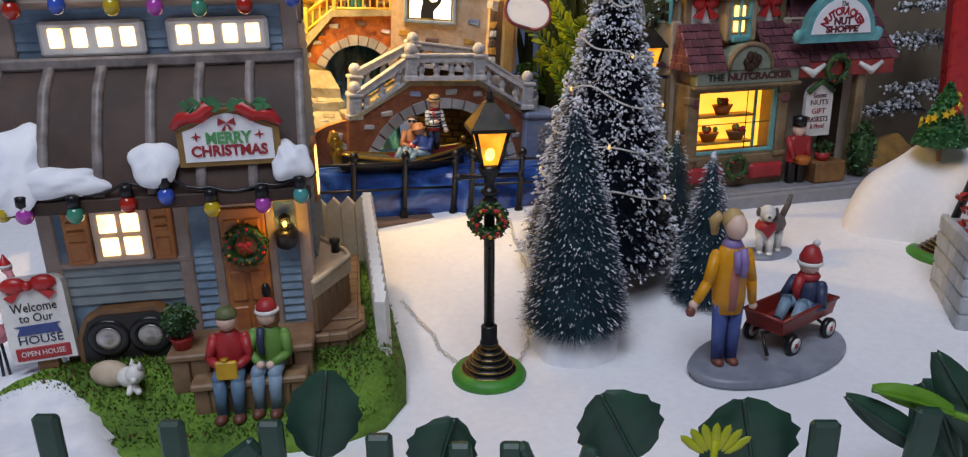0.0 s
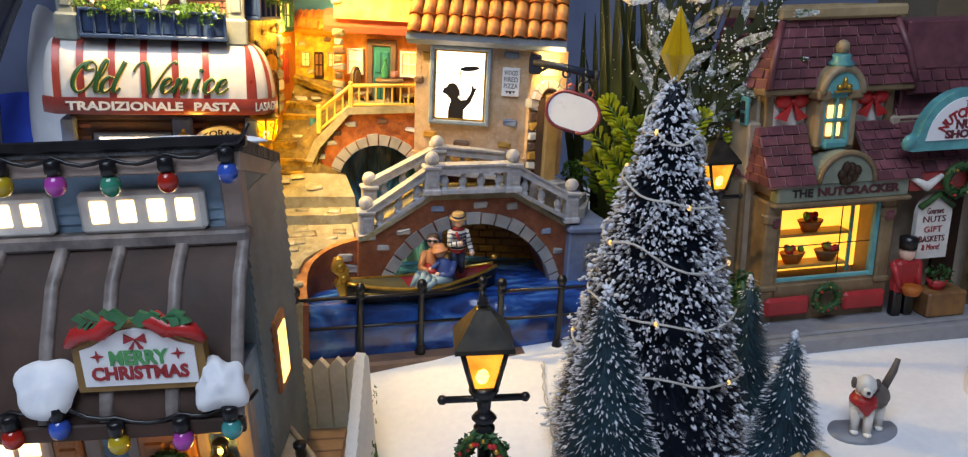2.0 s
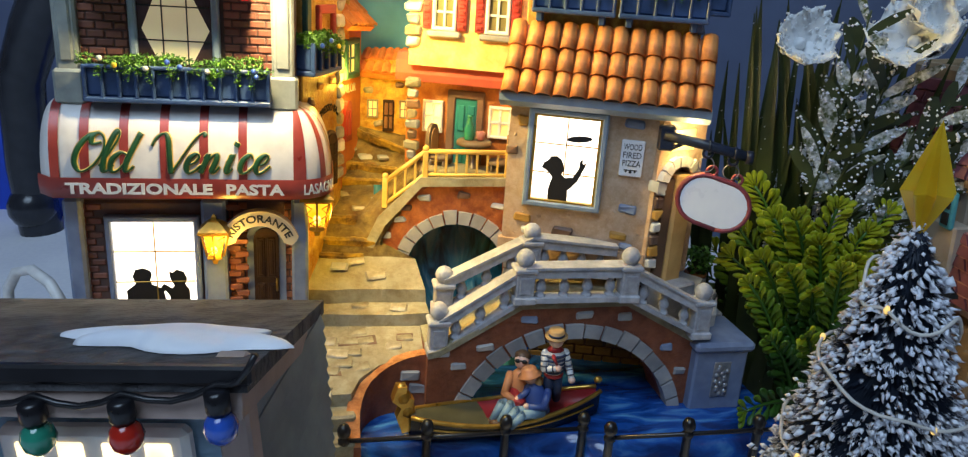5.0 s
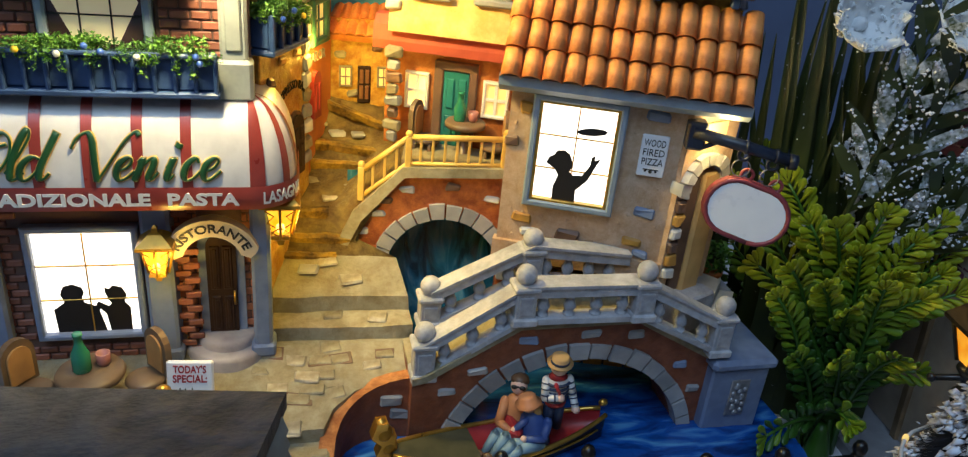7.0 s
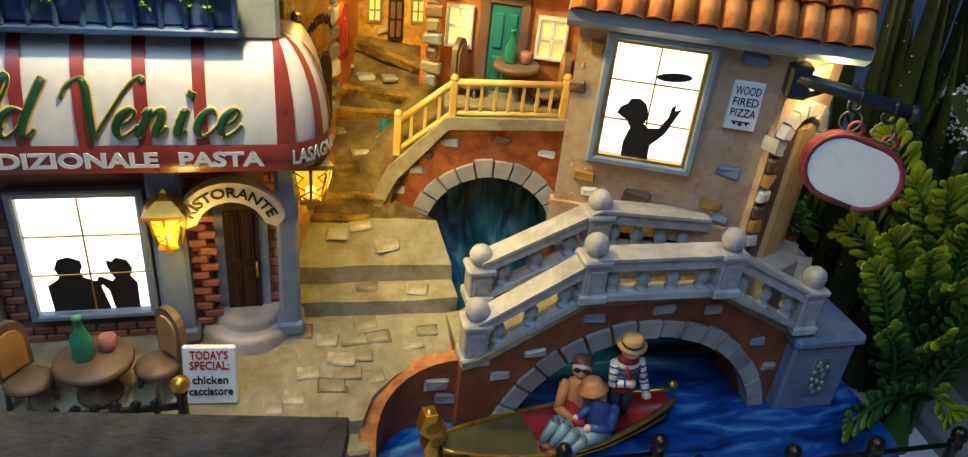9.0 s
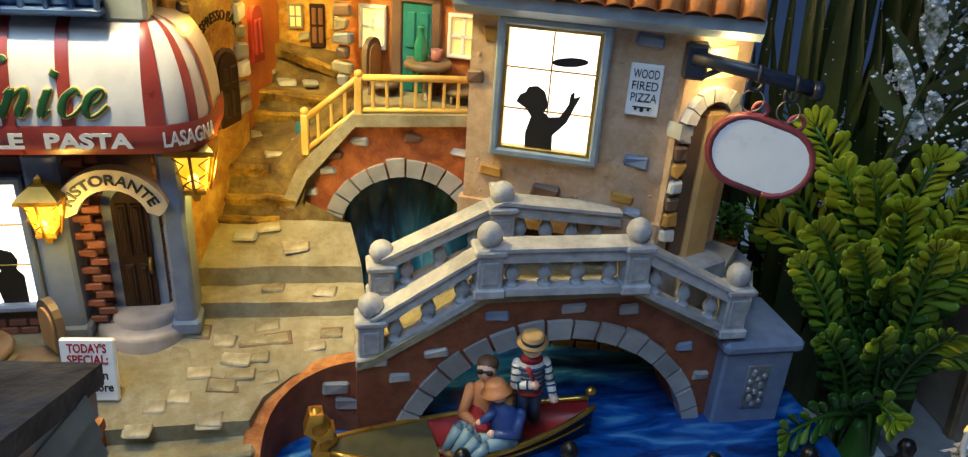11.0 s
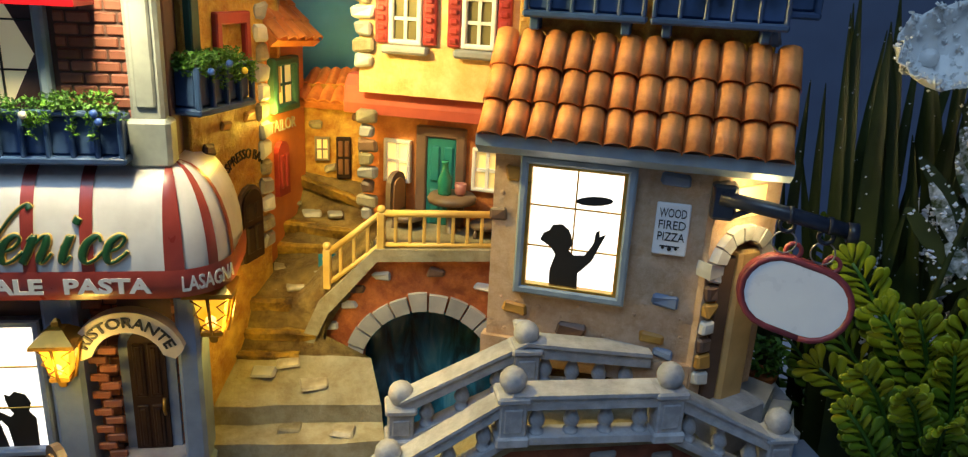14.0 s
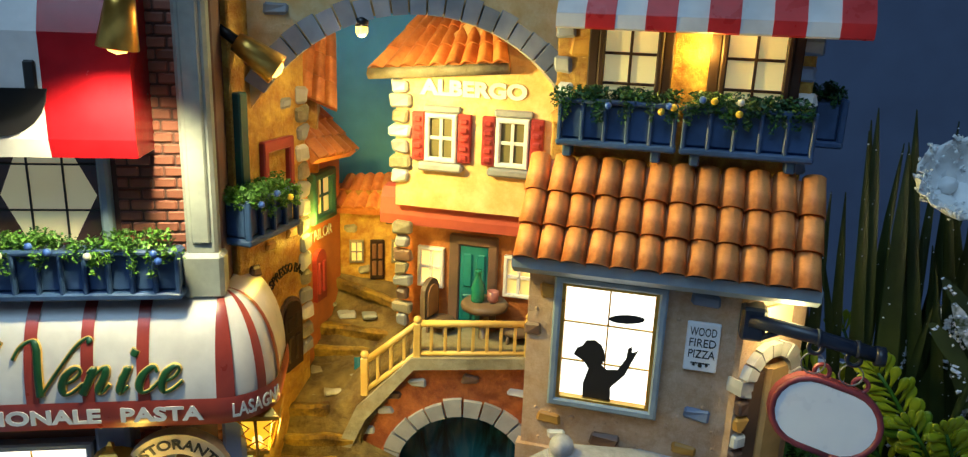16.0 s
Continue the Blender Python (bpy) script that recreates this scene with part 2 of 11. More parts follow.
# ---------------------------------------------------------------- materials
def paint(name, c, c2=None, rough=0.5, grain=220.0, blot=45.0, bump=0.25, metal=0.0, vary=0.0, mix=0.5, coat=0.0, spec=0.5, wash=None, relief=0.0006):
    """Hand-painted resin: two tones in blots, fine grain, slight relief."""
    m = bpy.data.materials.new(name)
    m.use_nodes = True
    nt = m.node_tree
    N, L = nt.nodes, nt.links
    bs = N["Principled BSDF"]
    c2 = c2 or tuple(0.72 * x for x in c)
    tc = N.new("ShaderNodeTexCoord")
    n1 = N.new("ShaderNodeTexNoise")
    n1.inputs["Scale"].default_value, n1.inputs["Detail"].default_value = blot, 4
    n2 = N.new("ShaderNodeTexNoise")
    n2.inputs["Scale"].default_value, n2.inputs["Detail"].default_value = grain, 6
    L.new(tc.outputs["Object"], n1.inputs["Vector"])
    L.new(tc.outputs["Object"], n2.inputs["Vector"])
    add = N.new("ShaderNodeMath")
    add.operation = "MULTIPLY_ADD"
    L.new(n2.outputs["Fac"], add.inputs[0])
    add.inputs[1].default_value = 0.6
    L.new(n1.outputs["Fac"], add.inputs[2])
    ramp = N.new("ShaderNodeValToRGB")
    ramp.color_ramp.elements[0].position, ramp.color_ramp.elements[1].position = 0.8 - 0.35 * mix, 0.8 + 0.35 * (1 - mix) + 0.1
    ramp.color_ramp.elements[0].color, ramp.color_ramp.elements[1].color = (*c2, 1), (*c, 1)
    L.new(add.outputs[0], ramp.inputs[0])
    col = ramp.outputs[0]
    if vary:
        oi = N.new("ShaderNodeObjectInfo")
        hs = N.new("ShaderNodeHueSaturation")
        mr = N.new("ShaderNodeMapRange")
        mr.inputs[3].default_value, mr.inputs[4].default_value = 1 - vary, 1 + vary
        L.new(oi.outputs["Random"], mr.inputs[0])
        L.new(mr.outputs[0], hs.inputs["Value"])
        L.new(col, hs.inputs["Color"])
        col = hs.outputs[0]
    if wash:
        n3 = N.new("ShaderNodeTexNoise")
        n3.inputs["Scale"].default_value, n3.inputs["Detail"].default_value, n3.inputs["Roughness"].default_value, n3.inputs["Distortion"].default_value = 120, 9, 0.75, 0.1
        L.new(tc.outputs["Object"], n3.inputs["Vector"])
        wr_ = N.new("ShaderNodeValToRGB")
        wr_.color_ramp.elements[0].position, wr_.color_ramp.elements[1].position = 0.40, 0.60
        wr_.color_ramp.elements[0].color, wr_.color_ramp.elements[1].color = (*wash, 1), (1, 1, 1, 1)
        L.new(n3.outputs["Fac"], wr_.inputs[0])
        mul = N.new("ShaderNodeMix")
        mul.data_type, mul.blend_type = "RGBA", "MULTIPLY"
        mul.inputs[0].default_value = 1.0
        L.new(col, mul.inputs[6])
        L.new(wr_.outputs[0], mul.inputs[7])
        col = mul.outputs[2]
        ad2 = N.new("ShaderNodeMath")
        L.new(add.outputs[0], ad2.inputs[0])
        L.new(n3.outputs["Fac"], ad2.inputs[1])
        add = ad2
    L.new(col, bs.inputs["Base Color"])
    mr2 = N.new("ShaderNodeMapRange")
    mr2.inputs[3].default_value, mr2.inputs[4].default_value = max(0.05, rough - 0.12), min(1, rough + 0.12)
    L.new(n2.outputs["Fac"], mr2.inputs[0])
    L.new(mr2.outputs[0], bs.inputs["Roughness"])
    bs.inputs["Metallic"].default_value = metal
    bs.inputs["Specular IOR Level"].default_value = spec
    bs.inputs["Coat Weight"].default_value = coat
    if bump:
        b = N.new("ShaderNodeBump")
        b.inputs["Strength"].default_value, b.inputs["Distance"].default_value = bump, relief
        L.new(add.outputs[0], b.inputs["Height"])
        L.new(b.outputs[0], bs.inputs["Normal"])
    return m


def glow(name, c, power, c2=None, scale=120.0):
    """A lit pane or bulb, uneven like a diffuser."""
    m = bpy.data.materials.new(name)
    m.use_nodes = True
    nt = m.node_tree
    N, L = nt.nodes, nt.links
    bs = N["Principled BSDF"]
    tc = N.new("ShaderNodeTexCoord")
    n1 = N.new("ShaderNodeTexNoise")
    n1.inputs["Scale"].default_value = scale
    L.new(tc.outputs["Object"], n1.inputs["Vector"])
    ramp = N.new("ShaderNodeValToRGB")
    ramp.color_ramp.elements[0].position, ramp.color_ramp.elements[1].position = 0.3, 0.7
    ramp.color_ramp.elements[0].color, ramp.color_ramp.elements[1].color = (*(c2 or c), 1), (*c, 1)
    L.new(n1.outputs["Fac"], ramp.inputs[0])
    L.new(ramp.outputs[0], bs.inputs["Emission Color"])
    bs.inputs["Base Color"].default_value = (*c, 1)
    bs.inputs["Emission Strength"].default_value = power
    bs.inputs["Roughness"].default_value = 0.35
    return m


def clear(name, c, rough=0.1, ior=1.45):
    m = bpy.data.materials.new(name)
    m.use_nodes = True
    bs = m.node_tree.nodes["Principled BSDF"]
    bs.inputs["Base Color"].default_value = (*c, 1)
    bs.inputs["Transmission Weight"].default_value = 1.0
    bs.inputs["Roughness"].default_value = rough
    bs.inputs["IOR"].default_value = ior
    return m


M_SNOW = paint("snow_cloth", (0.86, 0.86, 0.88), (0.78, 0.78, 0.82), 0.85, 260, 14, 0.35, mix=0.35)
M_SNOWP = paint("snow_paint", (0.88, 0.89, 0.92), (0.74, 0.77, 0.84), 0.55, 180, 60, 0.5)
M_WHITE = paint("white_paint", (0.82, 0.80, 0.76), (0.66, 0.64, 0.62), 0.4, 200, 50, 0.25)
M_CREAM = paint("cream_stucco", (0.72, 0.52, 0.36), (0.56, 0.38, 0.25), 0.6, 110, 40, 0.8, wash=(0.80, 0.70, 0.58), relief=0.0016)
M_SIGNCREAM = paint("cream_sign_board", (0.74, 0.62, 0.44), (0.6, 0.48, 0.33), 0.45, 170, 40, 0.3)
M_OCHRE = paint("ochre_wall", (0.78, 0.51, 0.09), (0.52, 0.28, 0.045), 0.45, 210, 55, 0.9, wash=(0.62, 0.42, 0.22), relief=0.0020)
M_YELLOW = paint("pale_yellow_wall", (0.90, 0.68, 0.35), (0.76, 0.50, 0.20), 0.55, 170, 38, 0.6, wash=(0.9, 0.78, 0.6), relief=0.0016)
M_TERRA = paint("terracotta_wall", (0.66, 0.21, 0.045), (0.42, 0.10, 0.022), 0.5, 190, 42, 0.8, wash=(0.55, 0.42, 0.34), relief=0.0022)
M_TERRAL = paint("orange_hotel_wall", (0.62, 0.235, 0.055), (0.42, 0.13, 0.03), 0.5, 170, 38, 0.7, wash=(0.62, 0.48, 0.34), relief=0.0018)
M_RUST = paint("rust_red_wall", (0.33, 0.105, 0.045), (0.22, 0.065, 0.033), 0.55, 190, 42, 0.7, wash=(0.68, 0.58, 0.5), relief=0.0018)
M_ROOFT = paint("roof_tile_clay", (0.86, 0.35, 0.10), (0.62, 0.20, 0.052), 0.5, 200, 70, 0.6, vary=0.2, wash=(0.78, 0.66, 0.55))
M_STONE = paint("plaza_stone", (0.42, 0.38, 0.27), (0.29, 0.255, 0.17), 0.55, 160, 32, 0.8, wash=(0.72, 0.66, 0.55), relief=0.0018)
M_PAVER = paint("pale_paver", (0.55, 0.50, 0.39), (0.36, 0.32, 0.24), 0.55, 170, 70, 0.8, vary=0.16, wash=(0.74, 0.68, 0.58), relief=0.001)
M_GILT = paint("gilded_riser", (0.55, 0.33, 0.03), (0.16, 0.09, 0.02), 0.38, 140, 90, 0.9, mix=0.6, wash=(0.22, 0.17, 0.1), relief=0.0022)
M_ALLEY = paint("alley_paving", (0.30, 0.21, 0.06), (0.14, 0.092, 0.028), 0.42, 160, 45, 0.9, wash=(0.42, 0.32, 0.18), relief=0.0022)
M_STONEW = paint("white_stone", (0.72, 0.70, 0.66), (0.5, 0.48, 0.45), 0.5, 180, 60, 0.5, vary=0.15)
M_STONEG = paint("grey_stone", (0.38, 0.37, 0.37), (0.25, 0.25, 0.26), 0.55, 180, 60, 0.5, vary=0.2)
M_STONEO = paint("ochre_stone", (0.62, 0.33, 0.06), (0.42, 0.2, 0.04), 0.5, 180, 60, 0.5, vary=0.15)
M_STONEB = paint("brown_stone", (0.20, 0.11, 0.07), (0.12, 0.07, 0.05), 0.5, 180, 60, 0.5, vary=0.2)
M_BALU = paint("pale_grey_balustrade", (0.57, 0.57, 0.60), (0.38, 0.39, 0.43), 0.5, 180, 45, 0.7, wash=(0.74, 0.72, 0.72), relief=0.0008)
M_PILASTER = paint("grey_green_pilaster", (0.34, 0.36, 0.32), (0.23, 0.25, 0.23), 0.5, 180, 45, 0.6)
M_GREYP = paint("grey_paint", (0.22, 0.28, 0.41), (0.15, 0.19, 0.30), 0.5, 180, 45, 0.4)
M_BLUEGREY = paint("blue_grey_frame", (0.30, 0.38, 0.46), (0.20, 0.26, 0.34), 0.45, 180, 50, 0.35)
M_BRICK = paint("dark_red_brick", (0.33, 0.115, 0.065), (0.19, 0.065, 0.045), 0.6, 220, 80, 0.5, vary=0.3)
M_BRICKO = paint("orange_brick", (0.46, 0.17, 0.08), (0.30, 0.10, 0.05), 0.6, 220, 80, 0.5, vary=0.25)
M_MORTAR = paint("dark_mortar", (0.15, 0.075, 0.055), (0.09, 0.05, 0.045), 0.7, 220, 60, 0.4)
M_RED = paint("red_paint", (0.42, 0.05, 0.04), (0.28, 0.03, 0.03), 0.35, 160, 40, 0.2)
M_BRIGHTRED = paint("bright_red_paint", (0.62, 0.03, 0.03), (0.45, 0.02, 0.02), 0.3, 160, 40, 0.15)
M_AWNW = paint("awning_white", (0.80, 0.76, 0.72), (0.62, 0.58, 0.55), 0.32, 160, 36, 0.2)
M_AWNR = paint("awning_red", (0.36, 0.055, 0.04), (0.22, 0.03, 0.025), 0.32, 160, 36, 0.2)
M_DGREEN = paint("dark_green_letter", (0.02, 0.10, 0.03), (0.01, 0.05, 0.02), 0.35, 160, 50, 0.1)
M_TEAL = paint("teal_paint", (0.02, 0.24, 0.22), (0.01, 0.14, 0.14), 0.45, 170, 50, 0.3)
M_TEALB = paint("turquoise_paint", (0.10, 0.42, 0.44), (0.05, 0.25, 0.28), 0.4, 170, 50, 0.3)
M_BOTTLE = paint("bottle_green", (0.03, 0.28, 0.16), (0.02, 0.18, 0.11), 0.25, 160, 50, 0.1)
M_GREENLIME = paint("lime_green_panel", (0.32, 0.62, 0.05), (0.22, 0.48, 0.03), 0.35, 150, 40, 0.1)
M_GOLD = paint("gold_paint", (0.75, 0.45, 0.10), (0.45, 0.24, 0.04), 0.32, 200, 70, 0.4, metal=0.85)
M_BLACK = paint("black_paint", (0.012, 0.012, 0.015), (0.006, 0.006, 0.008), 0.32, 200, 60, 0.2)
M_BLUEBLACK = paint("blue_black_metal", (0.018, 0.026, 0.05), (0.01, 0.014, 0.025), 0.35, 180, 60, 0.3)
M_PLANTER = paint("slate_blue_planter", (0.05, 0.10, 0.23), (0.022, 0.05, 0.12), 0.45, 180, 60, 0.4)
M_RAILY = paint("yellow_wood_rail", (0.76, 0.52, 0.14), (0.55, 0.33, 0.07), 0.45, 170, 60, 0.3)
M_WOOD = paint("brown_wood", (0.30, 0.14, 0.05), (0.16, 0.07, 0.03), 0.5, 190, 45, 0.4)
M_DARKWOOD = paint("dark_wood", (0.05, 0.024, 0.013), (0.024, 0.011, 0.007), 0.6, 190, 45, 0.5, spec=0.25)
M_TAUPE = paint("taupe_trim", (0.42, 0.32, 0.28), (0.30, 0.22, 0.19), 0.5, 190, 45, 0.4)
M_TABLE = paint("table_brown", (0.182, 0.119, 0.070), (0.112, 0.070, 0.042), 0.45, 190, 50, 0.35)
M_LEAF = paint("box_leaf_green", (0.15, 0.33, 0.03), (0.06, 0.16, 0.02), 0.5, 300, 120, 0.5)
M_LEAFD = paint("garland_green", (0.03, 0.12, 0.03), (0.015, 0.06, 0.02), 0.5, 300, 120, 0.5)
M_MAROON = paint("maroon_frame", (0.28, 0.05, 0.06), (0.18, 0.03, 0.04), 0.4, 170, 50, 0.2)
M_PLATE = paint("white_enamel", (0.88, 0.88, 0.90), (0.82, 0.82, 0.86), 0.3, 120, 30, 0.05)
M_SKIN = paint("figurine_flesh", (0.80, 0.54, 0.44), (0.70, 0.43, 0.34), 0.5, 200, 70, 0.1)
M_INK = paint("black_ink", (0.015, 0.012, 0.012), (0.01, 0.01, 0.01), 0.5, 200, 60, 0.0)
M_INKRED = paint("red_ink", (0.42, 0.02, 0.025), (0.32, 0.015, 0.02), 0.45, 200, 60, 0.0)
M_INKGREEN = paint("green_ink", (0.06, 0.36, 0.12), (0.04, 0.28, 0.09), 0.45, 200, 60, 0.0)
M_SKY = paint("painted_sky", (0.14, 0.46, 0.60), (0.10, 0.35, 0.48), 0.6, 120, 16, 0.1)
M_SIDEWALK = paint("shop_pavement", (0.29, 0.29, 0.31), (0.21, 0.21, 0.23), 0.6, 180, 40, 0.5)
M_DAYPANE = glow("lit_window_white", (1.0, 0.93, 0.80), 2.6)
M_WARMPANE = glow("lit_window_warm", (1.0, 0.74, 0.30), 1.6, (1.0, 0.6, 0.16))
M_DIMPANE = glow("half_lit_window", (0.85, 0.66, 0.28), 0.55, (0.7, 0.5, 0.15))
M_FLAME = glow("lantern_glow", (1.0, 0.50, 0.06), 5.0, (1.0, 0.66, 0.18), 400)


# ---------------------------------------------------------------- the ground
def ground_z(x, y):
    """Height of the snow cloth in cm."""
    h = 2.3 - 0.9 * min(1, max(0, (x - 8) / 12))
    s = min(1, max(0, (y - 30) / 16))
    s = s * s * (3 - 2 * s)
    return h * s + 0.22 * noise.noise(Vector((x * 0.11, y * 0.11, 0.3))) * min(1, max(0, abs(y - 30) / 8)) * (0.4 if y < 50 else 1)


g = Geo()
xs = [-600, -200, -90, -50] + list(np.arange(-30, 46.1, 1.5)) + [60, 100, 250, 600]
ys = [-300, -60, 0, 8, 14] + list(np.arange(17, 62.1, 1.5)) + [70, 82, 86]
g.sheet([[(x, y, ground_z(x, y) if y < 64 else ground_z(x, 64)) for x in xs] for y in ys])
solo("ground", g, M_SNOW, W, "white snow cloth spread over the display table", "ground", kind="structure")

M_ROOMWALL = paint("room_wall", (0.13, 0.165, 0.27), (0.10, 0.125, 0.21), 0.8, 40, 4, 0.1)
g = Geo().box(-300, 86, -80, 300, 98, 200, 1)
solo("wall_back", g, M_ROOMWALL, W, "plain blue-grey room wall behind the display", "wall", kind="structure")


# ---------------------------------------------------------------- small builders
def arch_pts(cx, cz, r, a0, a1, n):
    return [(cx + r * math.cos(radians(a0 + (a1 - a0) * i / n)), cz + r * math.sin(radians(a0 + (a1 - a0) * i / n))) for i in range(n + 1)]


def voussoirs(parent, cx, cz, r0, r1, a0, a1, n, y0, y1, mat, name="arch_stone"):
    """Wedge stones round an arch, each a piece."""
    for i in range(n):
        b0, b1 = a0 + (a1 - a0) * (i + 0.06) / n, a0 + (a1 - a0) * (i + 0.94) / n
        k = random.uniform(-0.06, 0.1)
        poly = arch_pts(cx, cz, r0, b0, b1, 2) + arch_pts(cx, cz, r1 + k, b1, b0, 2)
        g = Geo().prism(poly, y0 - random.uniform(0, 0.08), y1, "y")
        part(name, g, mat, parent)


def brick_field(parent, x0, x1, z0, z1, y, bw, bh, mat, d=0.08, gap=0.055, skip=None, name="brick", m=None):
    """Bricks in running bond on a wall that faces -y, sharing one mesh."""
    me = Geo().box(0, -d, 0, bw - gap, 0.05, bh - gap, 0.04).mesh(name, [mat])
    n = int(round((z1 - z0) / bh))
    for r in range(n):
        z = z0 + r * bh
        x = x0 - (bw / 2 if r % 2 else 0)
        while x < x1 - 0.05:
            a, b = max(x, x0), min(x + bw, x1)
            if b - a > 0.25 * bw and not (skip and skip((a + b) / 2, z + bh / 2)):
                at = Matrix.Translation((a * CM, y * CM, z * CM)) @ Matrix.Diagonal(((b - a - gap) / (bw - gap), 1, 1, 1))
                part(name, me, None, parent, at=(m @ at) if m else at)
            x += bw


def stone_patch(parent, where, mats, w=0.9, h=0.45, d=0.12):
    """Loose facing stones on a wall that faces -y: (x, y, z, width, height)."""
    for i, q in enumerate(where):
        x, y, z = q[:3]
        ww, hh = (q[3], q[4]) if len(q) > 3 else (w, h)
        g = Geo().box(-ww / 2, -d, -hh / 2, ww / 2, 0.1, hh / 2, 0.07, jit=0.05)
        part("facing_stone", g, mats[i % len(mats)], parent, at=T(x, y, z) @ RY(random.uniform(-6, 6)))


def frame_window(parent, x0, x1, z0, z1, y, fw, mat, pane, bars=(1, 2), barw=0.05, bmat=None, depth=0.3, label="", name="window"):
    """A framed window that faces -y: frame, pane behind it, glazing bars."""
    g = Geo().surround(x0, x1, z0, z1, fw, y - depth, y + 0.06)
    win = part(name, g, mat, parent, label)
    part("pane", Geo().box(x0 - 0.02, y - 0.06, z0 - 0.02, x1 + 0.02, y - 0.02, z1 + 0.02, 0.005), pane, win, "lit pane")
    g = Geo()
    for i in range(1, bars[0] + 1):
        x = x0 + (x1 - x0) * i / (bars[0] + 1)
        g.box(x - barw / 2, y - 0.14, z0, x + barw / 2, y - 0.07, z1, 0.01)
    for i in range(1, bars[1] + 1):
        z = z0 + (z1 - z0) * i / (bars[1] + 1)
        g.box(x0, y - 0.14, z - barw / 2, x1, y - 0.07, z + barw / 2, 0.01)
    part("glazing_bar", g, bmat or mat, win)
    return win


def leaf_clump(g, x0, x1, y0, y1, z0, z1, n, size, slot=0, droop=0.0):
    """Many small bent leaves in a box."""
    for _ in range(n):
        p = Vector((random.uniform(x0, x1), random.uniform(y0, y1), random.uniform(z0, z1)))
        q = Euler((random.uniform(-1.2, 1.2) - droop, random.uniform(-1, 1), random.uniform(0, 6.28))).to_matrix()
        s = size * random.uniform(0.6, 1.3)
        v = [p + q @ Vector(a) * s for a in ((0, -0.5, 0), (0.32, 0, 0.12), (0, 0.6, 0), (-0.32, 0, 0.12), (0, 0, -0.1))]
        g.add(v, [(0, 1, 4), (1, 2, 4), (2, 3, 4), (3, 0, 4)], slot, True)


def planter(F, x0, x1, y0, y1, z0, z1, label, leafy=1.0, fence=True, mat=None, leaf=None, berries=True):
    """A railed flower box with greenery on top."""
    t = thing("flower_box", F @ T((x0 + x1) / 2, (y0 + y1) / 2, z0), label, "flower box", "flower boxes")
    w, d, h = (x1 - x0) / 2, (y1 - y0) / 2, z1 - z0
    part("trough", Geo().box(-w, -d + 0.15, 0.1, w, d, h * 0.9, 0.08), mat or M_PLANTER, t)
    part("ledge", Geo().box(-w - 0.1, -d - 0.05, -0.12, w + 0.1, d, 0.1, 0.06), mat or M_PLANTER, t)
    n = max(3, int((x1 - x0) / 0.62))
    for i in range(n + 1):
        x = -w + 2 * w * i / n
        part("baluster", Geo().box(-0.07, -0.1, 0, 0.07, 0.1, h * 0.95, 0.04), mat or M_PLANTER, t, at=T(x, -d + 0.06, 0.06))
    part("top_rail", Geo().box(-w, -d - 0.04, h * 0.88, w, -d + 0.2, h, 0.05), mat or M_PLANTER, t)
    g = Geo()
    for k in range(int((x1 - x0) * 5.0 * leafy)):
        cx, cz, cy = random.uniform(-w, w), h + random.uniform(-0.12, 0.22), random.uniform(-d - 0.1, d)
        leaf_clump(g, cx - 0.3, cx + 0.3, cy - 0.18, cy + 0.18, cz - 0.2, cz + 0.24, 60, 0.135)
    for k in range(int((x1 - x0) * 1.7 * leafy)):
        cx, ln = random.uniform(-w, w), random.uniform(0.2, 0.75)
        leaf_clump(g, cx - 0.13, cx + 0.13, -d - 0.22, -d, h - ln, h, int(50 * ln) + 8, 0.125)
    part("greenery", g, leaf or M_LEAF, t, kind="stuff")
    if berries:
        for i in range(int((x1 - x0) * 1.3)):
            c = random.choice((M_BERRYY, M_BERRYB, M_BERRYW))
            part("bauble", Geo().ball(0, 0, 0, 0.115, n=8), c, t, at=T(random.uniform(-w, w), -d - 0.24, h + random.uniform(-0.25, 0.3)))
    return t


M_BERRYY = paint("yellow_bauble", (0.75, 0.5, 0.04), None, 0.3, bump=0)
M_BERRYB = paint("blue_bauble", (0.06, 0.14, 0.5), None, 0.3, bump=0)
M_BERRYW = paint("pale_bauble", (0.75, 0.72, 0.62), None, 0.3, bump=0)

# ---------------------------------------------------------------- Venice: base, water, quay
vb = thing("venice_base", FV, "grey stone quay and plaza of a miniature Venice scene", "base", kind="structure")
part("plinth", Geo().box(-19.4, 0.9, -1.2, 12.9, 18.5, 0.62, 0.15), M_STONEB, vb, "dark plinth")
part("front_kerb", Geo().box(3.9, -0.35, -1.2, 15.0, 0.95, 0.95, 0.15), M_STONEB, vb)
def plaza_z(y):
    """The plaza falls gently towards the canal."""
    return 6.9 - 0.35 * max(0.0, 7.0 - y)


def paved(name, poly, label=""):
    n = len(poly)
    F = [tuple(range(n)), tuple(range(2 * n - 1, n - 1, -1))] + [(i, n + i, n + (i + 1) % n, (i + 1) % n) for i in range(n)]
    part(name, Geo().add([(x, y, plaza_z(y)) for x, y in poly] + [(x, y, 0.6) for x, y in poly], F), M_STONE, vb, label)


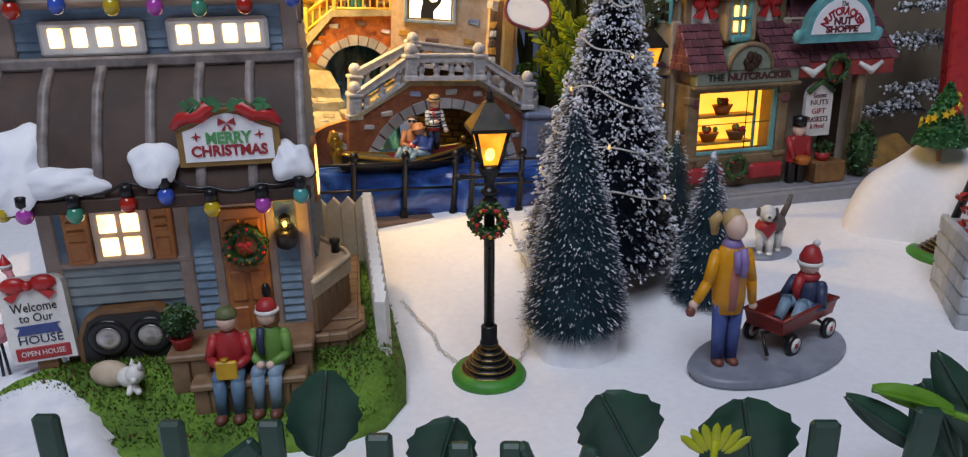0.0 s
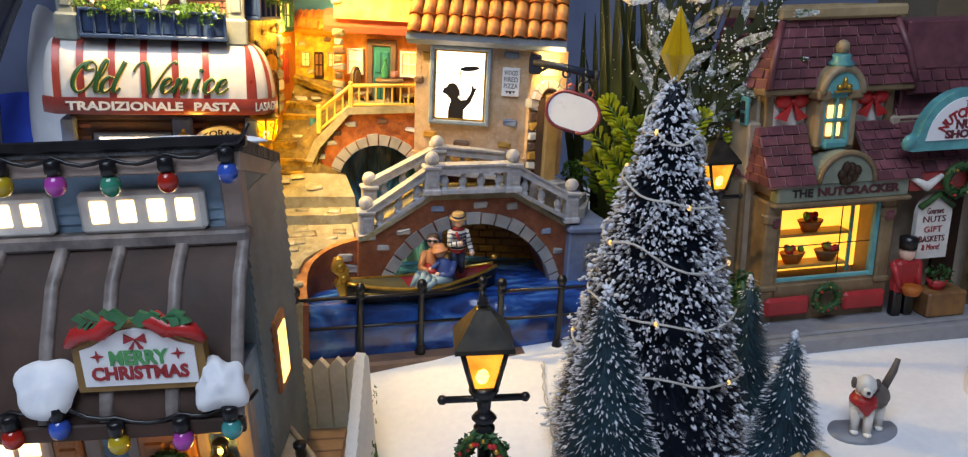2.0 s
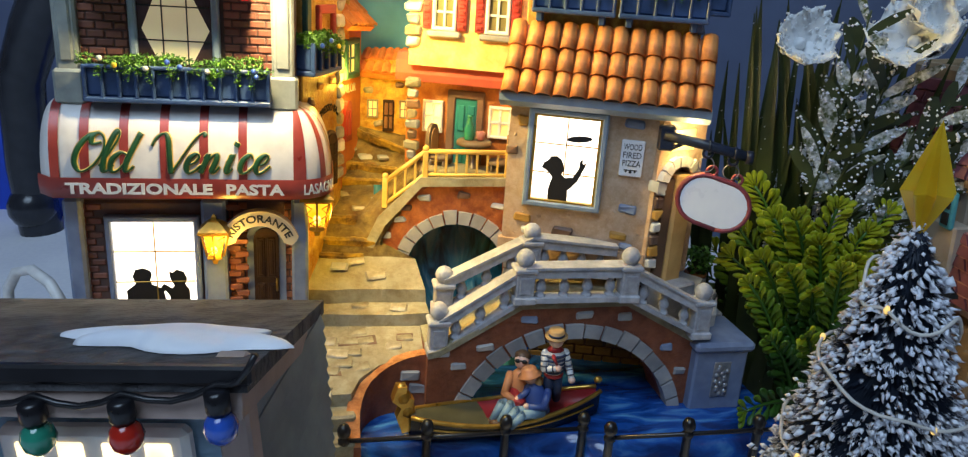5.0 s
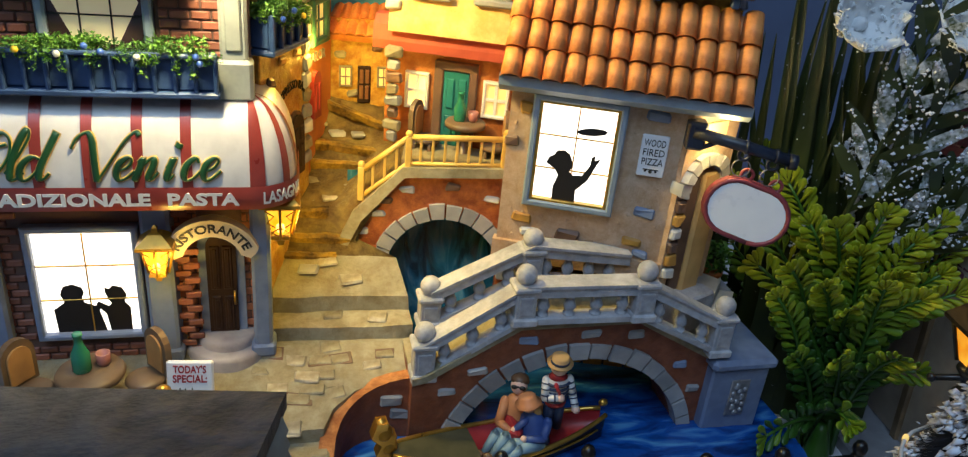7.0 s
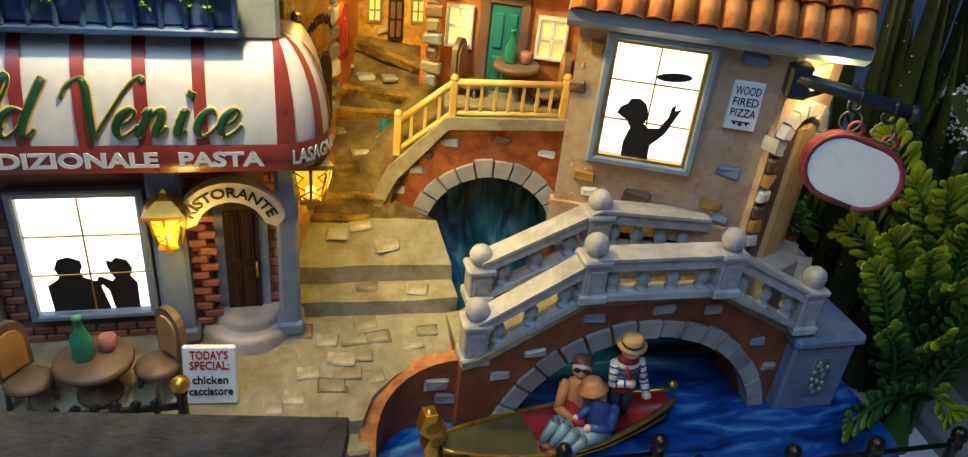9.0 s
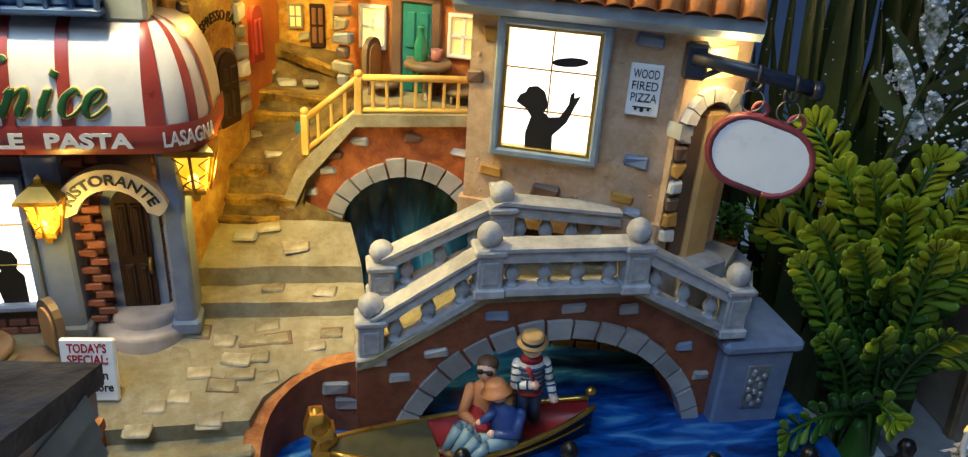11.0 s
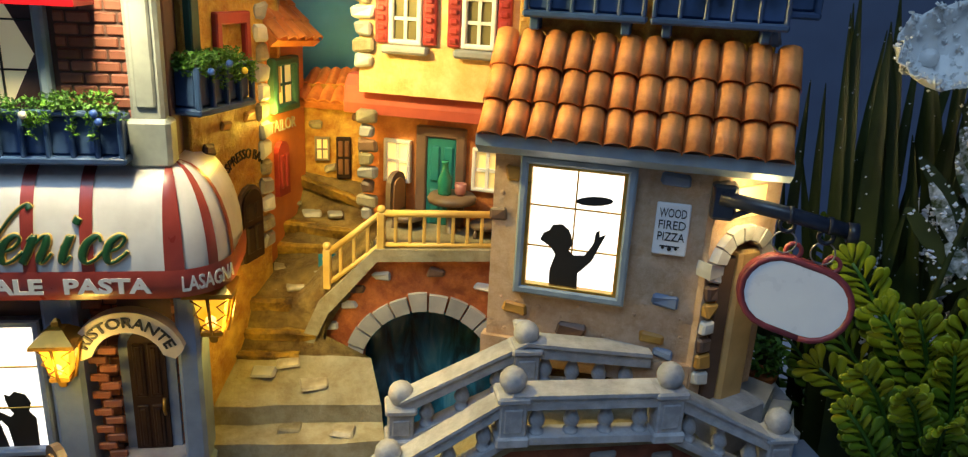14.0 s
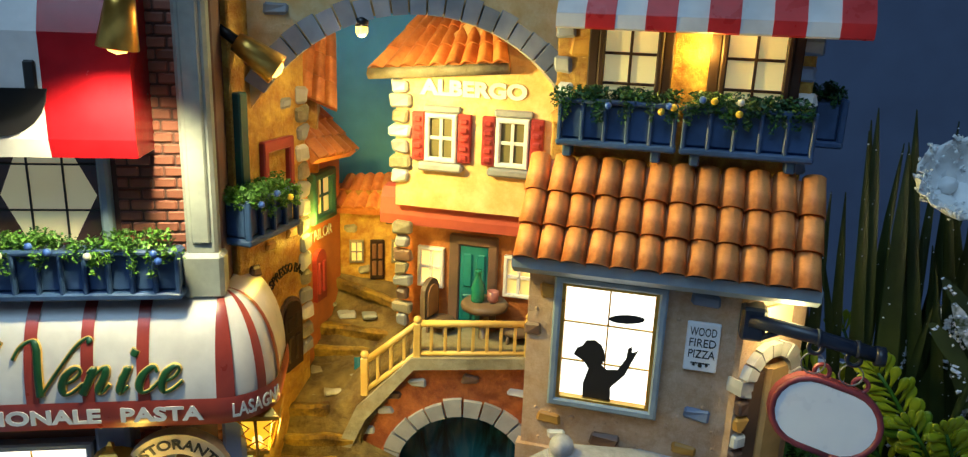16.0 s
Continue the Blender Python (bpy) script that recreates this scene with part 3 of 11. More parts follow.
paved("plaza", [(-19.2, 3.3), (-7.0, 3.3), (-6.6, 4.1), (-5.7, 4.8), (-4.7, 5.1), (-3.3, 5.1), (-3.3, 7.02), (-19.2, 7.02)], "worn grey paving")
paved("plaza", [(-19.2, 7.0), (-3.3, 7.0), (-3.3, 9.7), (-9.2, 11.4), (-19.2, 11.4)], "worn grey paving")
part("quay_step", Geo().box(-11.4, 2.4, 0.6, -6.8, 3.45, 5.0, 0.1, jit=0.04), M_STONE, vb)
part("quay_step", Geo().box(-11.4, 1.5, 0.6, -6.9, 2.6, 4.3, 0.1, jit=0.04), M_STONE, vb)
# stairs and ramp of the alley: left, middle and right of each line across
ALLEY = [((-9.6, 7.4, 6.7), (-6, 7.25, 6.7), (-3.2, 7.1, 6.7)), ((-9.6, 7.45, 7.5), (-6, 7.3, 7.5), (-3.15, 7.15, 7.55)), ((-9.6, 8.45, 7.65), (-6, 8.3, 7.65), (-3.2, 8.15, 7.7)),
         ((-9.6, 8.5, 8.35), (-6, 8.35, 8.35), (-3.25, 8.2, 8.35)), ((-9.6, 10.1, 9.6), (-6.4, 10.0, 9.5), (-3.6, 9.85, 9.35)), ((-9.6, 10.6, 10.3), (-6.6, 10.6, 10.2), (-5.4, 10.4, 10.1)),
         ((-9.4, 10.85, 10.9), (-6.7, 10.8, 10.7), (-5.2, 10.3, 11.3)), ((-9.4, 10.95, 11.35), (-6.6, 11.0, 11.15), (-4.8, 10.3, 12.1)), ((-8.8, 12.6, 11.85), (-5.6, 12.2, 12.0), (-3.4, 10.6, 13.7)),
         ((-8.6, 13.3, 12.15), (-5.3, 12.9, 12.2), (-3.2, 11.4, 13.78)), ((-8.4, 13.45, 12.75), (-5.1, 13.0, 12.5), (-3.1, 11.6, 13.8)), ((-8.0, 13.8, 12.9), (-4.7, 13.2, 12.8), (-3.1, 12.0, 13.8)),
         ((-8.0, 13.95, 13.4), (-4.4, 13.3, 13.25), (-3.0, 12.4, 13.8)), ((-7.8, 14.5, 13.5), (-5.2, 14.5, 13.45), (-3.3, 14.0, 13.6)), ((-7.2, 15.1, 14.5), (-4.9, 14.95, 14.0), (-3.4, 14.5, 13.7)),
         ((-7.0, 15.3, 15.1), (-4.8, 15.1, 14.6), (-3.4, 14.75, 14.0)), ((-6.8, 16.4, 15.3), (-4.5, 16.4, 15.2), (-2.8, 16.0, 14.9))]
rows = []
for l_, m_, r_ in ALLEY:
    row = []
    for i in range(9):
        s = i / 8
        p = Vector(l_).lerp(Vector(m_), s * 2) if s < 0.5 else Vector(m_).lerp(Vector(r_), s * 2 - 1)
        row.append((p.x, p.y + 0.1 * noise.noise(Vector((i * 1.3, p.y, 5))), p.z + 0.1 * noise.noise(Vector((p.x * 0.9, p.y * 0.8, 2)))))
    rows.append(row)
g = Geo()
g.slab(rows[:5], 0.9, smooth=False)
part("plaza_steps", g, M_STONE, vb, "two low paved steps")
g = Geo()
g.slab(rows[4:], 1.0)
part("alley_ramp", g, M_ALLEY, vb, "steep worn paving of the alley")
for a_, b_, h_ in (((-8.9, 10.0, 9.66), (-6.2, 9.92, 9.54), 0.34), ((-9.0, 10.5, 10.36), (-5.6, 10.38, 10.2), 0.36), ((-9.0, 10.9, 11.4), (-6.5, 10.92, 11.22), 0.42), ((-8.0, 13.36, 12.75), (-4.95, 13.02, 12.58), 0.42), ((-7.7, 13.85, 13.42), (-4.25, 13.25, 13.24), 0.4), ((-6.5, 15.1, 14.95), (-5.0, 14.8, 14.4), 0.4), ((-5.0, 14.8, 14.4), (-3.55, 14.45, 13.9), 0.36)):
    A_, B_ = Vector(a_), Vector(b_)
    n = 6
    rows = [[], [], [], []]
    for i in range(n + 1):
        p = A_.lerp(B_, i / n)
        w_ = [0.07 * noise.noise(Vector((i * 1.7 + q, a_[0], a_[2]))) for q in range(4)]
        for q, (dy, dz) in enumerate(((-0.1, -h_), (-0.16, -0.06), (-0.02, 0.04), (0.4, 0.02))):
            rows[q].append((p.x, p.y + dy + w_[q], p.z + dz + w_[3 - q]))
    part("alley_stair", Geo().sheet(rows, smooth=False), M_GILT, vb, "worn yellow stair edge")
# loose paving stones
for i, (x, y, w, d) in enumerate(((-6.6, 6.9, 0.85, 0.6), (-7.6, 5.5, 0.95, 0.5), (-8.7, 5.1, 0.8, 0.5), (-6.5, 4.8, 0.8, 0.5), (-9.2, 4.3, 0.8, 0.5), (-9.9, 4.0, 0.7, 0.5),
                                  (-7.4, 5.0, 0.9, 0.45), (-8.0, 6.3, 0.8, 0.5), (-8.4, 7.9, 0.8, 0.5), (-6.9, 5.6, 0.9, 0.4), (-10.3, 3.2, 0.8, 0.5), (-8.2, 3.4, 0.8, 0.55), (-9.4, 5.9, 0.7, 0.4), (-5.0, 5.9, 0.7, 0.4))):
    part("paving_stone", Geo().box(-w / 2, -d / 2, -0.1, w / 2, d / 2, 0.06, 0.05, jit=0.07), M_PAVER if i % 3 else M_STONE, vb, at=T(x, y, plaza_z(y)) @ RX(19 if y < 7 else 0) @ RZ(random.uniform(-12, 12)))
for i, (x, y, z, w, k) in enumerate(((-6.6, 9.75, 9.35, 0.85, 20), (-5.6, 8.95, 8.85, 0.95, 24), (-6.45, 8.05, 7.62, 0.85, 0), (-4.6, 7.75, 7.62, 0.75, 0), (-6.4, 11.7, 11.5, 0.7, 14), (-6.95, 12.6, 11.9, 0.75, 14), (-5.5, 12.3, 11.9, 0.6, 14),
                                     (-5.95, 14.45, 13.55, 0.7, 5), (-7.3, 11.6, 11.45, 0.7, 14), (-5.0, 14.2, 13.55, 0.6, 5), (-7.4, 9.4, 9.15, 0.8, 20), (-6.6, 14.9, 13.9, 0.5, 10))):
    part("paving_stone", Geo().box(-w / 2, -0.26, -0.1, w / 2, 0.26, 0.1, 0.06, jit=0.06), (M_PAVER if i < 5 else M_STONEG) if i % 3 != 2 else M_STONE, vb, at=T(x, y, z) @ RX(k) @ RZ(random.uniform(-14, 14)))

# dark joints round stones that lie flush in the paving
for i, (x, y, w, d) in enumerate(((-7.9, 4.6, 0.9, 0.5), (-6.2, 6.3, 0.85, 0.45), (-8.9, 6.7, 0.8, 0.5), (-4.4, 6.4, 0.7, 0.4), (-7.0, 6.3, 0.95, 0.5))):
    m_ = T(x, y, plaza_z(y)) @ RX(19) @ RZ(random.uniform(-12, 12))
    part("joint", Geo().box(-w / 2 - 0.06, -d / 2 - 0.06, -0.1, w / 2 + 0.06, d / 2 + 0.06, 0.012, 0.02, jit=0.05), M_STONEB, vb, at=m_)
    part("paving_stone", Geo().box(-w / 2, -d / 2, -0.1, w / 2, d / 2, 0.05, 0.05, jit=0.05), M_STONE, vb, at=m_)

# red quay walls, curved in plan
# brighter orange for the quay top: the light on it is in the colour
M_QUAYLIT = paint("lit_orange_quay_top", (0.74, 0.33, 0.12), (0.52, 0.20, 0.06), 0.5, 200, 60, 0.9, wash=(0.6, 0.45, 0.35), relief=0.002)


def quay_wall(path, th, name="quay_wall"):
    g = Geo()
    rows_o, rows_i = [], []
    for i, (x, y, z) in enumerate(path):
        a = Vector((path[min(i + 1, len(path) - 1)][0] - path[max(i - 1, 0)][0], path[min(i + 1, len(path) - 1)][1] - path[max(i - 1, 0)][1]))
        a.normalize()
        nx, ny = a.y, -a.x
        rows_o.append((x + nx * th / 2, y + ny * th / 2, z))
        rows_i.append((x - nx * th / 2, y - ny * th / 2, z))
    bot = 0.5
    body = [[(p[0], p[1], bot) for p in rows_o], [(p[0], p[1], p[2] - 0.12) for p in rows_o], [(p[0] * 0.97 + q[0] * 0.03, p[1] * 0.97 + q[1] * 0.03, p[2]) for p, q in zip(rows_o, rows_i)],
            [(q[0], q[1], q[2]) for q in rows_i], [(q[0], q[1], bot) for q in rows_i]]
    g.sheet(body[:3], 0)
    # top face takes the lit orange, the shaded sides the darker rust
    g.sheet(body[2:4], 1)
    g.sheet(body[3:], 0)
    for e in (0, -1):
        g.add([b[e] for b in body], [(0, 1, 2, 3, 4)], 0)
    part(name, g, [M_RUST, M_QUAYLIT], vb, "cracked terracotta quay wall")


quay_wall([(-6.95, 1.5, 4.1), (-6.98, 2.1, 4.6), (-6.95, 2.7, 4.95), (-6.85, 3.25, 5.25), (-6.65, 3.75, 5.52), (-6.35, 4.2, 5.75), (-5.95, 4.55, 5.95), (-5.5, 4.82, 6.13), (-4.95, 5.0, 6.3), (-4.4, 5.06, 6.46), (-3.8, 5.0, 6.62), (-3.2, 4.88, 6.75)][::-1], 0.62)
quay_wall([(-11.7, 0.9, 3.4), (-11.7, 1.6, 4.4), (-11.7, 2.4, 5.3), (-11.6, 3.2, 5.9), (-11.5, 3.5, 6.0)], 0.6)
part("quay_face", Geo().box(-19.2, 2.9, 0.6, -11.9, 3.4, 5.5, 0.05), M_RUST, vb)
stone_patch(vb, [(-4.3, 4.72, 5.6), (-3.9, 4.7, 4.9)], [M_STONEG])

# water
M_WATER = bpy.data.materials.new("canal_water")
M_WATER.use_nodes = True
nt = M_WATER.node_tree
N_, L_ = nt.nodes, nt.links
bs = N_["Principled BSDF"]
tc = N_.new("ShaderNodeTexCoord")
mp = N_.new("ShaderNodeMapping")
mp.inputs["Rotation"].default_value, mp.inputs["Scale"].default_value = (0, 0, 0.5), (34, 110, 60)
L_.new(tc.outputs["Object"], mp.inputs[0])
nz = N_.new("ShaderNodeTexNoise")
nz.inputs["Scale"].default_value, nz.inputs["Detail"].default_value, nz.inputs["Distortion"].default_value = 1.0, 5, 1.1
L_.new(mp.outputs[0], nz.inputs["Vector"])
rp = N_.new("ShaderNodeValToRGB")
rp.color_ramp.elements[0].position, rp.color_ramp.elements[0].color = 0.38, (0.003, 0.025, 0.13, 1)
rp.color_ramp.elements[1].position, rp.color_ramp.elements[1].color = 0.78, (0.10, 0.34, 0.62, 1)
e = rp.color_ramp.elements.new(0.55)
e.color = (0.008, 0.09, 0.38, 1)
L_.new(nz.outputs["Fac"], rp.inputs[0])
L_.new(rp.outputs[0], bs.inputs["Base Color"])
bs.inputs["Roughness"].default_value, bs.inputs["Coat Weight"].default_value = 0.22, 0.6
bp = N_.new("ShaderNodeBump")
bp.inputs["Strength"].default_value, bp.inputs["Distance"].default_value = 0.7, 0.0015
L_.new(nz.outputs["Fac"], bp.inputs["Height"])
L_.new(bp.outputs[0], bs.inputs["Normal"])
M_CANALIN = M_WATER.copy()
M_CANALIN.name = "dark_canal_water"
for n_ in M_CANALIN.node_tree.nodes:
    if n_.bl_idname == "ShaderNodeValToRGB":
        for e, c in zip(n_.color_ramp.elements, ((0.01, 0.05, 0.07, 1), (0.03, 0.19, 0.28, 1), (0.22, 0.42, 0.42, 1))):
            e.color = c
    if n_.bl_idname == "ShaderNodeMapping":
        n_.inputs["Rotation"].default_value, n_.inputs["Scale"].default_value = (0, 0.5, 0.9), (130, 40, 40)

g = Geo()
rows = []
for prof in ((0.0, 0.5), (-0.12, 1.4), (-0.1, 2.4), (0.08, 3.1), (0.45, 3.55), (1.0, 3.7), (2.2, 3.75), (4, 3.75), (6, 3.75), (8, 3.75), (11, 3.75)):
    row = []
    for i in range(41):
        x = -6.8 + 20.2 * i / 40
        k = min(1, max(0, (x - 3.0) / 1.2))
        y0 = 2.0 * (1 - k) + 0.75 * k
        y = y0 + prof[0] if prof[0] < 3 else 2.0 + prof[0]
        row.append((x, y, prof[1] + (0.1 * noise.noise(Vector((x * 0.9, y * 1.3, 0))) if prof[0] > 0.3 else 0.14 * noise.noise(Vector((x * 1.4, prof[1], 3))))))
    rows.append(row)
g.sheet(rows)
solo("water", g, M_WATER, FV, "glossy blue painted canal water with ripples", "water", kind="structure")
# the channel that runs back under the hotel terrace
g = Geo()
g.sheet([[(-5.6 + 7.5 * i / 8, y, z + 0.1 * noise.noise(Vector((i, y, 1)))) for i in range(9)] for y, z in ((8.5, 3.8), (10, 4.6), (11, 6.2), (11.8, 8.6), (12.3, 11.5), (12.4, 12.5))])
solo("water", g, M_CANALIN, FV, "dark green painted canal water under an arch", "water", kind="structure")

# ---------------------------------------------------------------- Venice: terrace wall with the canal arch
FQ = FV @ T(-3.25, 10.06) @ RZ(-10)
tw = thing("terrace_wall", FQ, "terracotta canal wall with a grey stone arch", "wall")
cx, cz, r0 = 1.75, 8.75, 2.5
poly = [(-3.0, 9.3), (-2.2, 11.2), (-0.2, 13.3), (4.6, 13.6), (4.6, 6.0)] + [(cx + r0, 6.0)] + arch_pts(cx, cz, r0, 0, 180, 14) + [(cx - r0, 6.0), (-3.0, 6.0)]
part("wall_face", Geo().prism(poly, 0.1, 1.0, "y"), M_TERRA, tw)
voussoirs(tw, cx, cz, r0, r0 + 0.62, -8, 175, 13, -0.05, 0.5, M_STONEG)
g = Geo()
g.prism([(-3.1, 9.5), (-2.25, 11.45), (-0.2, 13.6), (4.6, 13.85), (4.6, 13.45), (-0.1, 13.15), (-1.9, 11.0), (-2.7, 9.2)], -0.25, 0.5, "y")
part("coping", g, M_STONE, tw)
part("terrace_floor", Geo().prism([(-0.3, 0.2), (4.6, 0.2), (5.0, 3.6), (-0.2, 3.6)], 12.6, 13.8, "z"), M_STONE, tw)
stone_patch(tw, [(-0.9, 0.12, 11.9), (-1.9, 0.12, 10.4), (0.0, 0.12, 12.5), (2.0, 0.12, 12.75), (3.7, 0.12, 12.3), (-1.2, 0.12, 11.3)], [M_STONEB, M_STONEW, M_STONEG], 0.62, 0.34)

# yellow terrace rail
rl = thing("terrace_railing", FQ, "yellow painted wooden railing round the hotel terrace", "railing")
P0, P1, P2 = (-1.95, 0.05, 11.9), (0.0, 0.0, 13.55), (4.05, 0.05, 13.7)
for p, h in ((P0, 1.75), (P1, 1.6), (P2, 1.75)):
    part("post", Geo().box(-0.14, -0.14, 0, 0.14, 0.14, h - 0.2, 0.04).ball(0, 0, h - 0.12, 0.17, n=8), M_RAILY, rl, at=T(*p))
for a, b, n in ((P0, P1, 4), (P1, P2, 8)):
    A_, B_ = Vector(a), Vector(b)
    up = Vector((0, 0, 1.35))
    part("top_rail", Geo().tube([A_ + up, B_ + up], 0.13, 6), M_RAILY, rl)
    part("bottom_rail", Geo().tube([A_ + Vector((0, 0, 0.18)), B_ + Vector((0, 0, 0.18))], 0.1, 6), M_RAILY, rl)
    for i in range(1, n):
        p = A_.lerp(B_, i / n)
        part("baluster", Geo().box(-0.06, -0.06, 0.15, 0.06, 0.06, 1.32, 0.02), M_RAILY, rl, at=T(*p))

# ---------------------------------------------------------------- Venice: bridge
br = thing("stone_bridge", FV, "miniature arched canal bridge with rust walls", "bridge")
DECK = [(-3.6, 6.9), (-3.1, 7.0), (0.6, 9.25), (5.6, 9.3), (9.2, 7.3), (9.7, 7.2)]
acx, acz, ar = 3.25, 2.3, 5.35
poly = DECK + [(9.7, 3.2), (acx + math.sqrt(ar ** 2 - 0.9 ** 2), 3.2)] + arch_pts(acx, acz, ar, 9.7, 170.3, 20) + [(-3.6, 3.2)]
part("spandrel", Geo().prism(poly, 4.1, 6.6, "y"), M_RUST, br, "rust-red plastered spandrel")
voussoirs(br, acx, acz, ar - 0.05, ar + 0.65, 10, 172, 17, 3.98, 4.6, M_STONEG)
g = Geo()
g.slab([[(x, y, z + 0.15) for x, z in DECK] for y in (4.0, 5.3, 6.9)], 0.3, smooth=False)
part("deck", g, M_STONE, br)
stone_patch(br, [(-1.0, 4.12, 7.2, 0.8, 0.4), (1.0, 4.12, 8.55, 0.8, 0.36), (3.6, 4.12, 8.72, 0.9, 0.4), (5.6, 4.12, 8.6, 0.7, 0.4), (7.9, 4.12, 6.9, 0.6, 0.4), (8.8, 4.12, 5.6, 0.6, 0.4), (-2.2, 4.12, 6.3, 0.7, 0.35)], [M_STONEG, M_GREYP, M_STONEG])


def balustrade_post(parent, x, y, z, h, ball=True):
    g = Geo().box(-0.52, -0.52, -0.1, 0.52, 0.52, 0.25, 0.06).box(-0.42, -0.42, 0.2, 0.42, 0.42, h - 0.2, 0.05).box(-0.52, -0.52, h - 0.25, 0.52, 0.52, h, 0.07)
    g.box(-0.28, -0.47, 0.4, 0.28, -0.4, h - 0.42, 0.03)
    p = part("newel_post", g, M_BALU, parent, at=T(x, y, z))
    if ball:
        part("ball_finial", Geo().ball(0, 0, h + 0.36, 0.42, n=16).lathe([(0.3, h - 0.02), (0.2, h + 0.08)], 12), M_BALU, p)


BALUSTER = Geo().lathe([(0.2, 0), (0.24, 0.05), (0.24, 0.16), (0.15, 0.24), (0.24, 0.4), (0.26, 0.52), (0.2, 0.68), (0.13, 0.85), (0.14, 0.95), (0.23, 1.0), (0.23, 1.1)], 10).mesh("baluster", [M_BALU])


def balustrade(parent, a, b, n, h=1.12):
    """Rail, base rail and turned balusters between two posts; a and b stand on the deck."""
    A_, B_ = Vector(a), Vector(b)
    d = B_ - A_
    L = math.hypot(d.x, d.y)
    yaw = math.degrees(math.atan2(d.y, d.x))
    for z0, z1, w, nm in ((h, h + 0.42, 0.36, "hand_rail"), (-0.08, 0.16, 0.36, "base_rail")):
        g = Geo().add([(x, y, z + d.z * x / L) for x in (0, L) for y in (-w, w) for z in (z0, z1)],
                      [(0, 1, 3, 2), (4, 6, 7, 5), (0, 4, 5, 1), (2, 3, 7, 6), (1, 5, 7, 3), (0, 2, 6, 4)])
        if nm == "hand_rail":
            g.add([(x, y, z + d.z * x / L) for x in (0, L) for y in (-w - 0.1, w + 0.1) for z in (z1, z1 + 0.12)],
                  [(0, 1, 3, 2), (4, 6, 7, 5), (0, 4, 5, 1), (2, 3, 7, 6), (1, 5, 7, 3), (0, 2, 6, 4)])
        part(nm, g, M_BALU, parent, at=T(*a) @ RZ(yaw))
    for i in range(n):
        s = (i + 0.75) / (n + 0.5)
        p = A_.lerp(B_, s)
        part("baluster", BALUSTER, None, parent, at=T(p.x, p.y, p.z + 0.1) @ Matrix.Diagonal((1, 1, (h - 0.05) / 1.1, 1)))


f1, f2, f3, f4 = (-3.12, 4.57, 6.88), (0.56, 4.14, 9.55), (5.36, 3.8, 9.7), (9.34, 3.98, 7.62)
b1, b2, b3 = (-2.66, 6.36, 8.14), (1.31, 6.05, 10.3), (5.4, 5.75, 9.95)
for p, h in ((f1, 1.75), (f2, 1.72), (f3, 1.75), (f4, 1.95), (b1, 1.5), (b2, 1.55)):
    balustrade_post(br, *p, h - 0.1)
for a, b, n in ((f1, f2, 3), (f2, f3, 4), (f3, f4, 3), (b1, b2, 3), (b2, b3, 4)):
    balustrade(br, a, b, n)
ab = Geo().box(9.3, 3.55, 0.6, 12.05, 6.4, 6.85, 0.1).box(9.15, 3.35, 6.8, 12.3, 6.6, 7.35, 0.18)
part("abutment", ab, M_GREYP, br, "grey stone end pier")
M_RELIEF = paint("pewter_relief", (0.36, 0.36, 0.38), (0.16, 0.16, 0.18), 0.35, 300, 90, 0.6, metal=0.4)
for i in range(14):
    a = i * 0.9
    part("relief_knob", Geo().ball(0, 0, 0, 0.15, n=6), M_RELIEF, br, at=T(10.75 + 0.28 * math.sin(a * 2.1), 3.52, 4.6 + i * 0.11))
part("relief_panel", Geo().box(10.3, 3.48, 4.4, 11.2, 3.56, 6.3, 0.03), M_RELIEF, br)
for i, (poly, z) in enumerate((([(8.3, 5.5), (9.3, 5.1), (11.2, 7.4), (10.2, 8.6)], 9.05), ([(9.34, 5.1), (10.2, 4.95), (11.9, 7.2), (11.24, 7.4)], 8.5), ([(10.25, 5.0), (11.0, 5.3), (12.3, 7.6), (11.95, 7.2)], 7.95), ([(10.2, 8.65), (11.25, 7.45), (12.4, 9.2), (10.9, 10.3)], 8.6))):
    part("pier_step", Geo().prism(poly, 5.5, z, "z"), M_STONEW, br, "pale stone landing slab")
for poly, z in (([(7.83, 7.82), (8.66, 6.54), (10.23, 9.13), (9.24, 9.68)], 9.6), ([(8.87, 6.89), (9.41, 6.49), (11.0, 9.23), (10.68, 9.9)], 9.0), ([(9.79, 7.1), (10.5, 7.05), (11.5, 8.3), (11.4, 9.6), (10.8, 9.6)], 8.58)):
    part("pier_step", Geo().prism(poly, z - 1.0, z, "z"), M_STONEW, br, "pale stone landing slab")

# ---------------------------------------------------------------- Venice: restaurant
rs = thing("restaurant", FV, "brick and grey Italian restaurant with a striped awning", "building")
part("body", Geo().box(-18.3, 7.0, 13.2, -9.3, 14.0, 29, 0.1).box(-18.3, 7.0, 6.8, -12.4, 14.0, 13.2, 0.1).box(-12.45, 7.65, 6.8, -9.3, 14.0, 13.2, 0.05), M_MORTAR, rs, "dark brick body")


def not_front(x, z):
    if -17.4 < x < -13.3 and z > 7.6:
        return True
    return -11.6 < x < -9.8 or -13.4 < x < -12.2 or x > -9.95 or z > 13.2


